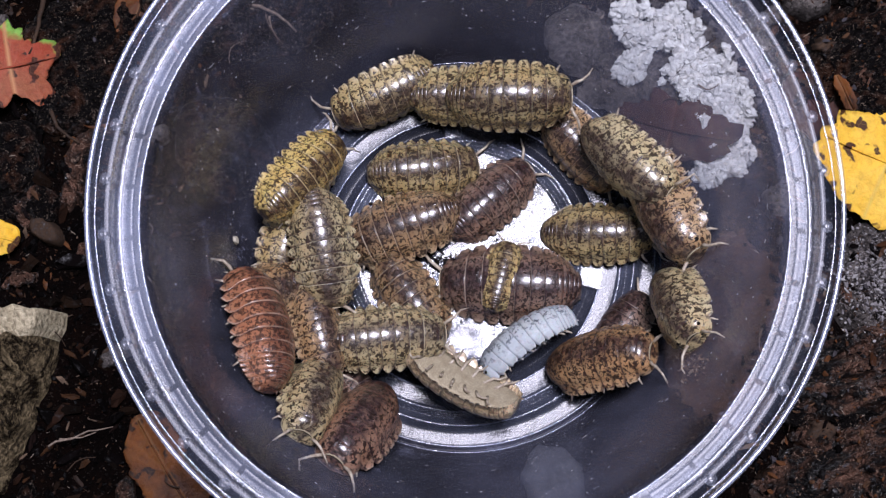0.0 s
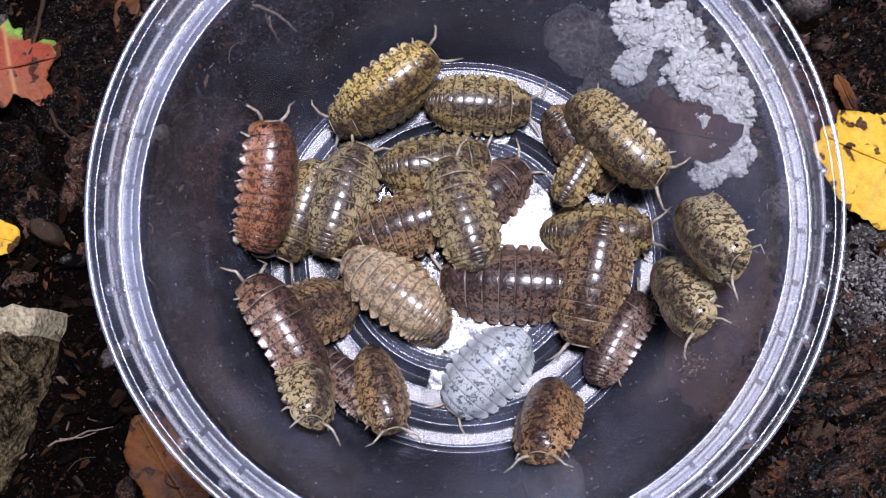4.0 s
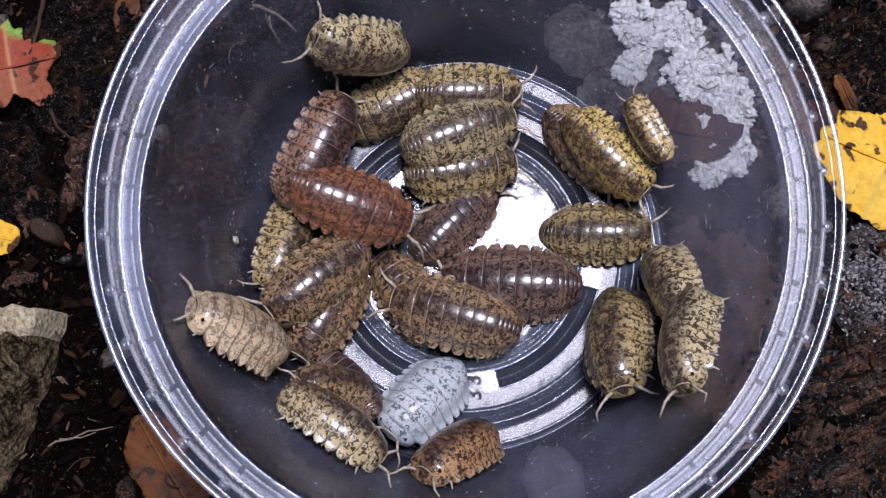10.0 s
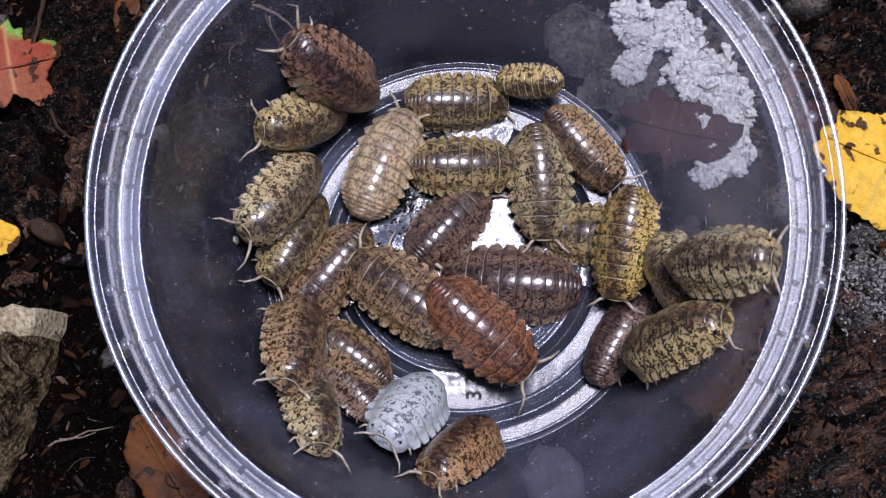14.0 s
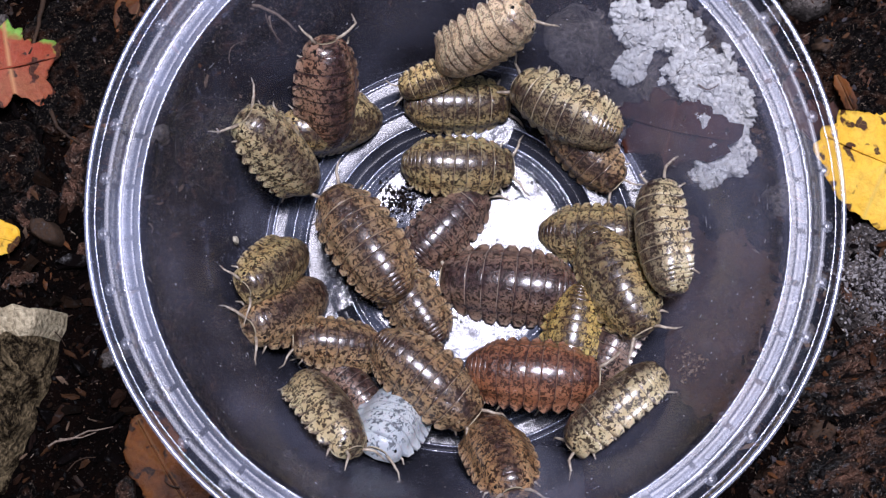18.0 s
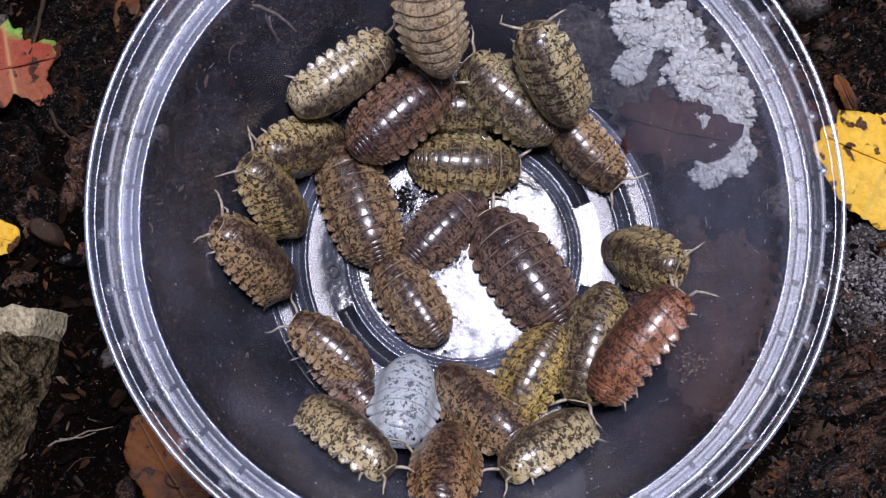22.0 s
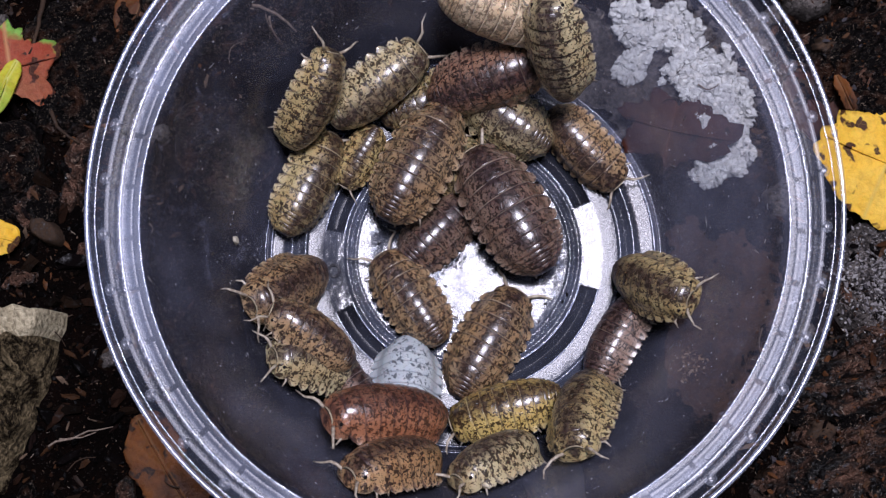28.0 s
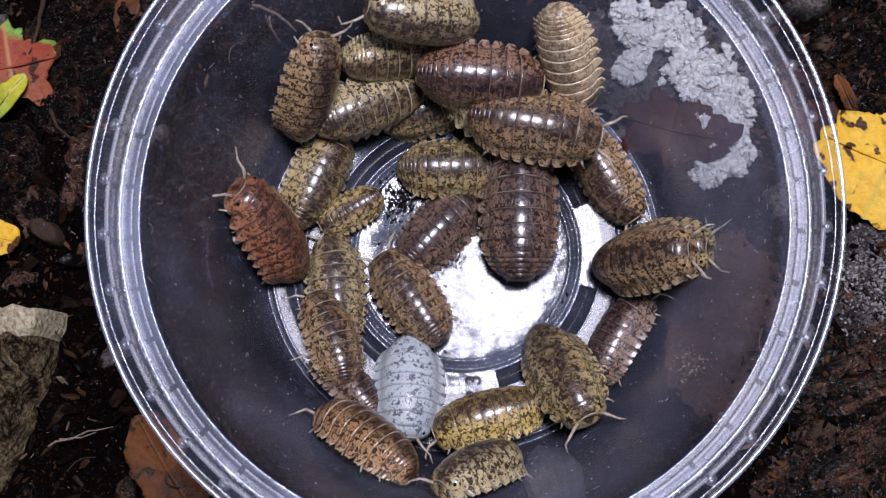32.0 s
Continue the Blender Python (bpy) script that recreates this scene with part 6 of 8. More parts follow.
    walk(bug_j, [
        (0, pose(0.00733, -0.00528, 0.00746, -0.0, 0.0, 74.8)),
        (1, pose(0.00971, -0.00129, 0.00747, -0.0, -0.0, 55.0)),
        (2, pose(0.01352, 0.00154, 0.00678, -0.0, -0.0, 40.1)),
        (3, pose(0.01863, 0.01016, 0.00478, -0.2, -1.3, 40.0)),
        (3.5, pose(0.02118, 0.01295, 0.00724, -1.7, -6.0, 49.6)),
        (4, pose(0.02185, 0.01407, 0.00904, -3.3, -8.9, 57.0)),
        (5, pose(0.02313, 0.01619, 0.01284, -9.0, -17.2, 72.4)),
        (5.5, pose(0.02395, 0.01769, 0.01281, -15.3, -25.4, 80.8)),
        (6, pose(0.02567, 0.01991, 0.01689, 12.5, -53.1, 17.1)),
        (7, pose(0.03315, 0.01349, 0.01821, 26.2, -53.1, -14.5)),
        (8, pose(0.03686, 0.00346, 0.01781, -6.3, -53.1, 12.1)),
        (9, pose(0.03594, 0.00969, 0.01467, -52.2, -46.4, 85.4)),
        (10, pose(0.03331, 0.01989, 0.01812, -55.4, -3.6, 119.0)),
        (11, pose(0.02423, 0.02851, 0.01405, -54.3, 15.4, 143.9)),
        (12, pose(0.02051, 0.03141, 0.01467, -54.3, 3.7, 147.6)),
        (13, pose(0.01532, 0.03179, 0.00977, -41.5, 53.1, -173.3)),
        (14, pose(0.01234, 0.03157, 0.00864, -44.5, 24.7, 172.0)),
        (14.5, pose(0.00887, 0.03165, 0.00839, -40.9, -3.2, 162.1)),
        (15, pose(0.00799, 0.03168, 0.00851, -39.7, -2.5, 164.0)),
        (16, pose(0.00626, 0.03180, 0.00848, -38.1, -1.3, 167.8)),
        (16.5, pose(0.00539, 0.03189, 0.00838, -37.6, -0.8, 169.7)),
        (17, pose(0.00576, 0.03124, 0.01059, -37.1, 4.7, 173.2)),
        (18, pose(-0.00582, 0.03215, 0.00877, -39.0, 10.1, -162.4)),
        (19, pose(-0.00743, 0.03027, 0.00946, -30.6, 17.4, -148.7)),
        (20, pose(-0.00550, 0.02840, 0.00813, -12.2, 19.9, -122.4)),
        (21, pose(-0.00475, 0.02743, 0.00756, -10.5, 10.1, -136.2)),
        (22, pose(-0.00857, 0.02584, 0.00727, -8.8, 0.4, -159.7)),
        (23, pose(-0.01513, 0.02431, 0.00675, -14.9, -8.0, -167.7)),
        (24, pose(-0.01663, 0.02352, 0.00890, -15.0, -11.7, -171.8)),
        (25, pose(-0.01506, 0.02450, 0.00814, -14.7, -12.1, -176.9)),
        (25.5, pose(-0.01497, 0.02408, 0.00970, -13.2, -8.9, -172.6)),
        (26, pose(-0.01603, 0.02345, 0.00766, -13.7, -7.3, -165.3)),
        (27, pose(-0.01804, 0.02158, 0.00580, -12.7, -3.6, -151.0)),
        (27.5, pose(-0.01893, 0.02022, 0.00653, -10.7, -1.9, -143.7)),
        (28, pose(-0.01973, 0.01807, 0.00572, -7.3, 2.5, -119.4)),
        (29, pose(-0.02004, 0.01466, 0.00398, -3.3, 2.5, -97.5)),
        (30, pose(-0.01909, 0.01041, 0.00288, -0.9, 0.6, -89.5)),
        (31, pose(-0.01910, 0.00759, 0.00239, -0.5, 0.1, -104.3)),
        (32, pose(-0.02170, 0.00790, 0.00430, -1.5, -1.6, -149.2)),
    ])
    walk(bug_k, [
        (0, pose(0.02564, 0.00341, 0.00413, 2.0, -15.0, -2.8)),
        (1, pose(0.02562, 0.00341, 0.00413, 2.0, -14.9, -2.8)),
        (2, pose(0.02560, 0.00341, 0.00412, 1.9, -14.8, -2.8)),
        (3, pose(0.02559, 0.00341, 0.00411, 1.9, -14.7, -2.8)),
        (4, pose(0.02557, 0.00341, 0.00411, 1.9, -14.7, -2.8)),
        (5, pose(0.02555, 0.00341, 0.00410, 1.9, -14.6, -2.8)),
        (6, pose(0.02553, 0.00341, 0.00410, 1.9, -14.5, -2.7)),
        (7, pose(0.02552, 0.00341, 0.00409, 1.9, -14.4, -2.7)),
        (8, pose(0.02550, 0.00341, 0.00409, 1.9, -14.3, -2.7)),
        (9, pose(0.02548, 0.00342, 0.00408, 1.9, -14.2, -2.7)),
        (10, pose(0.02546, 0.00342, 0.00407, 1.9, -14.2, -2.7)),
        (11, pose(0.02545, 0.00342, 0.00407, 1.9, -14.1, -2.7)),
        (12, pose(0.02543, 0.00342, 0.00406, 1.9, -14.0, -2.7)),
        (13, pose(0.02541, 0.00342, 0.00406, 1.9, -13.9, -2.6)),
        (14, pose(0.02539, 0.00342, 0.00405, 1.9, -13.8, -2.6)),
        (15, pose(0.02538, 0.00342, 0.00405, 1.8, -13.8, -2.6)),
        (16, pose(0.02536, 0.00342, 0.00404, 1.8, -13.7, -2.6)),
        (17, pose(0.02534, 0.00342, 0.00403, 1.8, -13.6, -2.6)),
        (18, pose(0.02532, 0.00342, 0.00403, 1.8, -13.5, -2.6)),
        (19, pose(0.02770, 0.00292, 0.00500, 4.3, -26.0, -10.4)),
        (20, pose(0.02919, 0.00091, 0.00580, 9.0, -33.0, -25.9)),
        (21, pose(0.03306, -0.00254, 0.00832, 20.4, -53.1, -41.5)),
        (22, pose(0.03268, -0.00153, 0.00740, 17.2, -52.6, -35.5)),
        (23, pose(0.03088, -0.00229, 0.00880, 15.3, -43.0, -39.5)),
        (24, pose(0.03153, -0.00485, 0.01154, 18.3, -48.3, -45.6)),
        (25, pose(0.03356, -0.00646, 0.01167, 23.6, -53.1, -50.8)),
        (25.5, pose(0.03385, -0.00923, 0.01426, 27.6, -53.1, -58.6)),
        (26, pose(0.03364, -0.00914, 0.01393, 25.3, -53.1, -55.8)),
        (27, pose(0.03323, -0.00894, 0.01329, 20.7, -53.1, -50.0)),
        (27.5, pose(0.03302, -0.00884, 0.01288, 18.6, -53.1, -47.0)),
        (28, pose(0.03390, -0.00726, 0.01283, 15.7, -53.1, -38.4)),
        (29, pose(0.03436, -0.00256, 0.01043, -4.4, -53.1, 1.6)),
        (30, pose(0.03507, -0.00083, 0.01096, -11.2, -53.1, 14.1)),
        (31, pose(0.03773, -0.00134, 0.01595, 2.8, -53.1, -6.8)),
        (32, pose(0.03618, -0.00109, 0.01255, 5.6, -53.1, -10.7)),
    ])
    walk(bug_l, [
        (0, pose(0.02261, 0.01968, 0.00463, 25.7, 0.3, -49.3)),
        (1, pose(0.02263, 0.01968, 0.00464, 25.8, 0.3, -49.3)),
        (2, pose(0.02265, 0.01968, 0.00465, 25.9, 0.2, -49.3)),
        (3, pose(0.02267, 0.01968, 0.00465, 26.0, 0.2, -49.3)),
        (4, pose(0.02267, 0.01963, 0.00487, 25.7, 0.2, -49.3)),
        (5, pose(0.02268, 0.01960, 0.00497, 25.7, 0.1, -49.4)),
        (6, pose(0.02269, 0.01957, 0.00508, 25.6, 0.1, -49.4)),
        (7, pose(0.02270, 0.01955, 0.00517, 25.6, 0.1, -49.4)),
        (8, pose(0.02272, 0.01955, 0.00516, 25.7, 0.1, -49.4)),
        (9, pose(0.02278, 0.01966, 0.00471, 26.6, 0.1, -49.4)),
        (10, pose(0.02280, 0.01966, 0.00472, 26.6, 0.1, -49.4)),
        (11, pose(0.02282, 0.01966, 0.00473, 26.7, 0.1, -49.4)),
        (12, pose(0.02284, 0.01966, 0.00474, 26.8, 0.1, -49.4)),
        (13, pose(0.02285, 0.01965, 0.00475, 26.9, 0.0, -49.4)),
        (14, pose(0.02287, 0.01965, 0.00476, 27.0, 0.0, -49.4)),
        (15, pose(0.02289, 0.01965, 0.00477, 27.1, 0.0, -49.4)),
        (16, pose(0.02291, 0.01965, 0.00478, 27.2, -0.0, -49.4)),
        (17, pose(0.02293, 0.01964, 0.00478, 27.3, -0.0, -49.4)),
        (18, pose(0.02295, 0.01964, 0.00479, 27.4, -0.0, -49.4)),
        (19, pose(0.02297, 0.01964, 0.00480, 27.5, -0.1, -49.4)),
        (20, pose(0.02298, 0.01964, 0.00481, 27.6, -0.1, -49.4)),
        (21, pose(0.02300, 0.01963, 0.00482, 27.7, -0.1, -49.4)),
        (22, pose(0.02302, 0.01963, 0.00483, 27.7, -0.1, -49.4)),
        (23, pose(0.02304, 0.01963, 0.00484, 27.8, -0.1, -49.4)),
        (24, pose(0.02306, 0.01963, 0.00485, 27.9, -0.2, -49.4)),
        (25, pose(0.02308, 0.01963, 0.00486, 28.0, -0.2, -49.4)),
        (26, pose(0.02310, 0.01962, 0.00487, 28.1, -0.2, -49.4)),
        (27, pose(0.02311, 0.01962, 0.00488, 28.2, -0.2, -49.4)),
        (28, pose(0.02313, 0.01962, 0.00489, 28.3, -0.2, -49.4)),
        (29, pose(0.02392, 0.01916, 0.00516, 30.6, 0.1, -51.4)),
        (30, pose(0.02470, 0.01869, 0.00547, 32.9, 0.5, -53.3)),
        (31, pose(0.02578, 0.01673, 0.00523, 31.2, -0.5, -56.6)),
        (32, pose(0.02714, 0.01393, 0.00525, 29.5, -2.6, -60.0)),
    ])
    walk(bug_m, [
        (0, pose(0.02921, 0.01457, 0.01679, 40.2, -25.1, -48.4)),
        (0.5, pose(0.03162, 0.01187, 0.02158, 42.6, -38.3, -48.4)),
        (1, pose(0.03759, 0.00719, 0.02155, 50.9, -53.1, -57.1)),
        (2, pose(0.03936, 0.00212, 0.02218, 52.8, -53.1, -66.5)),
        (3, pose(0.04110, 0.00046, 0.02617, 53.0, -53.1, -68.7)),
        (3.5, pose(0.04135, -0.00056, 0.02736, 52.9, -53.1, -69.9)),
        (4, pose(0.04134, -0.00093, 0.02806, 52.9, -53.1, -70.4)),
        (5, pose(0.04133, -0.00164, 0.02929, 52.8, -53.1, -71.5)),
        (5.5, pose(0.04136, -0.00197, 0.02972, 52.8, -53.1, -71.9)),
        (6, pose(0.04118, -0.00376, 0.03041, 52.4, -53.1, -74.0)),
        (7, pose(0.04180, -0.00761, 0.03259, 56.6, -42.6, -88.8)),
        (8, pose(0.03973, -0.01470, 0.03538, 56.9, -32.9, -103.1)),
        (9, pose(0.03806, -0.01792, 0.03463, 56.7, -19.8, -112.2)),
        (10, pose(0.03678, -0.01861, 0.03208, 56.7, -36.8, -107.9)),
        (11, pose(0.03809, -0.01700, 0.03305, 51.2, -53.1, -91.2)),
        (12, pose(0.03813, -0.01697, 0.03282, 49.3, -53.1, -88.4)),
        (13, pose(0.04126, -0.01174, 0.03524, 27.9, -53.1, -51.9)),
        (14, pose(0.04176, -0.00667, 0.03644, -3.9, -53.1, -7.8)),
        (14.5, pose(0.03855, 0.00308, 0.02413, -55.3, -31.4, 83.2)),
        (15, pose(0.03816, 0.00041, 0.02344, -55.0, -19.2, 83.3)),
        (16, pose(0.03586, -0.00638, 0.03127, -54.0, 10.2, 82.9)),
        (16.5, pose(0.03685, -0.00778, 0.02229, -54.6, 21.3, 83.0)),
        (17, pose(0.03671, -0.00746, 0.02004, -54.5, 20.2, 83.2)),
        (18, pose(0.03540, 0.00119, 0.01474, -51.4, 10.5, 94.6)),
        (19, pose(0.03369, 0.01094, 0.01385, -50.1, -28.8, 95.2)),
        (20, pose(0.02804, 0.02123, 0.01466, -48.5, -30.4, 112.8)),
        (21, pose(0.01926, 0.02728, 0.01758, -40.4, -37.4, 122.0)),
        (22, pose(0.01610, 0.02927, 0.01820, -36.0, -44.5, 120.4)),
        (23, pose(0.01517, 0.03018, 0.01985, -35.8, -48.7, 119.4)),
        (24, pose(0.01397, 0.03005, 0.01743, -35.8, -41.4, 126.3)),
        (25, pose(0.01428, 0.02778, 0.01703, -22.0, -36.4, 113.0)),
        (25.5, pose(0.01462, 0.02707, 0.01647, -20.5, -33.1, 112.3)),
        (26, pose(0.01577, 0.02873, 0.01729, -27.3, -47.1, 109.9)),
        (27, pose(0.01798, 0.03177, 0.01971, -30.9, -53.1, 102.5)),
        (27.5, pose(0.01892, 0.03272, 0.02268, -28.9, -53.1, 97.1)),
        (28, pose(0.01650, 0.03140, 0.02749, -36.0, -53.1, 111.6)),
        (29, pose(0.01655, 0.03108, 0.02946, -35.5, -53.1, 111.2)),
        (30, pose(0.01051, 0.03309, 0.02657, -50.0, -25.8, 151.7)),
        (31, pose(0.00309, 0.03483, 0.02867, -50.9, -24.6, 165.3)),
        (32, pose(-0.00688, 0.03848, 0.02428, -55.3, -27.9, -178.2)),
    ])
    walk(bug_o, [
        (0, pose(0.00893, -0.00629, 0.00463, 0.0, 0.0, 177.9)),
        (1, pose(0.00893, -0.00629, 0.00463, 0.0, 0.0, 177.9)),
        (2, pose(0.00894, -0.00629, 0.00464, 0.0, 0.0, 177.9)),
        (3, pose(0.00895, -0.00629, 0.00464, 0.0, 0.0, 177.9)),
        (4, pose(0.00896, -0.00629, 0.00464, 0.0, 0.0, 177.9)),
        (5, pose(0.00897, -0.00629, 0.00465, 0.0, 0.0, 177.9)),
        (6, pose(0.00898, -0.00629, 0.00465, 0.0, 0.0, 177.9)),
        (7, pose(0.00899, -0.00629, 0.00465, 0.0, 0.0, 177.9)),
        (8, pose(0.00900, -0.00629, 0.00466, 0.0, 0.0, 177.9)),
        (9, pose(0.00901, -0.00629, 0.00466, 0.0, 0.0, 177.9)),
        (10, pose(0.00901, -0.00629, 0.00466, 0.0, 0.0, 177.9)),
        (11, pose(0.00902, -0.00629, 0.00467, 0.0, 0.0, 177.9)),
        (12, pose(0.00903, -0.00629, 0.00467, 0.0, 0.0, 177.9)),
        (13, pose(0.00902, -0.00631, 0.00461, 0.0, 0.0, 177.1)),
        (14, pose(0.00901, -0.00633, 0.00455, 0.0, 0.0, 176.4)),
        (15, pose(0.00900, -0.00635, 0.00449, 0.0, 0.0, 175.6)),
        (16, pose(0.00899, -0.00637, 0.00443, 0.0, 0.0, 174.9)),
        (17, pose(0.00897, -0.00639, 0.00440, 0.0, 0.0, 174.1)),
        (18, pose(0.00896, -0.00642, 0.00442, 0.0, 0.0, 173.3)),
        (19, pose(0.00895, -0.00645, 0.00443, 0.0, 0.0, 172.6)),
        (20, pose(0.00893, -0.00648, 0.00444, 0.0, 0.0, 171.8)),
        (21, pose(0.01121, -0.00602, 0.00424, 0.0, 0.1, 162.7)),
        (22, pose(0.01152, -0.00363, 0.00504, -0.0, 0.0, 124.3)),
        (23, pose(0.01257, -0.00160, 0.00394, -0.0, 0.0, 93.3)),
        (24, pose(0.01365, -0.00127, 0.00394, -0.0, 0.0, 88.4)),
        (25, pose(0.01281, 0.00093, 0.00394, -0.0, -0.0, 88.4)),
        (25.5, pose(0.01207, 0.00313, 0.00394, -0.0, -0.0, 87.4)),
        (26, pose(0.01099, 0.00325, 0.00791, -0.0, -0.0, 96.6)),
        (27, pose(0.00917, 0.00460, 0.00943, -0.0, -0.0, 114.9)),
        (27.5, pose(0.00829, 0.00535, 0.00980, -0.0, 0.0, 124.2)),
        (28, pose(0.00858, 0.00732, 0.01083, -0.0, -0.0, 121.1)),
        (29, pose(0.00965, 0.00837, 0.01095, -0.0, -0.0, 102.3)),
        (30, pose(0.01132, 0.00975, 0.00949, -0.1, -0.1, 91.4)),
        (31, pose(0.01133, 0.00822, 0.00897, -0.1, -0.1, 89.4)),
        (32, pose(0.01078, 0.00761, 0.00933, -0.0, -0.0, 89.5)),
    ])
    walk(bug_p, [
        (0, pose(-0.01021, -0.00877, 0.00301, 0.0, 0.0, 124.9)),
        (32, pose(-0.01012, -0.00911, 0.00565, 0.0, 0.0, 124.9)),
    ])
    walk(bug_r, [
        (0, pose(0.02400, -0.02067, 0.01256, -24.3, -41.3, 8.9)),
        (1, pose(0.02224, -0.02395, 0.01521, -8.7, -53.1, -31.7)),
        (2, pose(0.02121, -0.02607, 0.01160, 6.0, -53.1, -62.6)),
        (3, pose(0.01938, -0.02896, 0.01185, 14.4, -53.1, -80.6)),
        (3.5, pose(0.01701, -0.03069, 0.01150, 24.3, -53.1, -99.2)),
        (4, pose(0.01525, -0.03074, 0.00965, 26.5, -53.1, -106.4)),
        (5, pose(0.01161, -0.03088, 0.00686, 30.5, -49.7, -122.2)),
        (5.5, pose(0.00972, -0.03098, 0.00590, 31.8, -43.1, -130.9)),
        (6, pose(0.00974, -0.03075, 0.00566, 30.9, -41.8, -130.8)),
        (7, pose(0.00865, -0.03172, 0.00627, 35.2, -43.5, -135.5)),
        (8, pose(0.00545, -0.03333, 0.00748, 39.5, -47.8, -141.8)),
        (9, pose(0.00278, -0.03506, 0.01046, 44.7, -52.8, -147.4)),
        (10, pose(-0.00054, -0.03664, 0.01348, 44.1, -53.1, -148.9)),
        (11, pose(-0.00075, -0.03654, 0.01339, 45.3, -53.1, -150.8)),
        (12, pose(-0.00075, -0.03654, 0.01340, 43.7, -53.1, -148.8)),
        (13, pose(0.00079, -0.03664, 0.01332, 40.5, -53.1, -142.3)),
        (14, pose(-0.00003, -0.03654, 0.01311, 36.8, -53.1, -139.1)),
        (14.5, pose(0.00049, -0.03612, 0.01253, 25.1, -53.1, -124.6)),
        (15, pose(0.00125, -0.03618, 0.01291, 18.5, -53.1, -114.7)),
        (16, pose(0.00277, -0.03629, 0.01355, 6.5, -53.1, -95.4)),
        (16.5, pose(0.00353, -0.03635, 0.01377, 0.6, -53.1, -85.7)),
        (17, pose(0.00453, -0.03656, 0.01444, -4.6, -53.1, -76.7)),
        (18, pose(0.00600, -0.03719, 0.01608, -11.5, -53.1, -65.9)),
        (19, pose(0.00044, -0.03870, 0.01855, -2.3, -53.1, -86.5)),
        (20, pose(-0.00155, -0.03961, 0.02117, -3.6, -53.1, -87.8)),
        (21, pose(-0.00106, -0.03990, 0.02146, -2.7, -53.1, -88.2)),
        (22, pose(-0.00303, -0.03961, 0.02135, 3.3, -53.1, -98.3)),
        (23, pose(-0.00548, -0.03894, 0.02244, 6.7, -53.1, -106.1)),
        (24, pose(-0.00545, -0.03914, 0.02381, 23.6, -53.1, -126.8)),
        (25, pose(-0.00639, -0.03896, 0.02538, 38.9, -53.1, -147.6)),
        (25.5, pose(-0.00595, -0.03846, 0.02305, 47.1, -53.1, -158.4)),
        (26, pose(-0.00676, -0.03848, 0.02492, 47.2, -53.1, -159.5)),
        (27, pose(-0.00846, -0.03848, 0.02529, 47.3, -53.1, -161.8)),
        (27.5, pose(-0.00935, -0.03847, 0.02377, 47.3, -53.1, -163.0)),
        (28, pose(-0.01117, -0.03926, 0.02682, 50.0, -53.1, -168.6)),
        (29, pose(-0.01240, -0.03830, 0.02526, 56.7, -32.8, 172.3)),
        (30, pose(-0.01449, -0.03703, 0.02459, 56.5, 35.0, 149.0)),
        (31, pose(-0.01516, -0.03532, 0.02176, 55.8, 36.8, 146.0)),
        (32, pose(-0.01687, -0.03473, 0.02137, 56.0, 30.5, 146.0)),
    ])
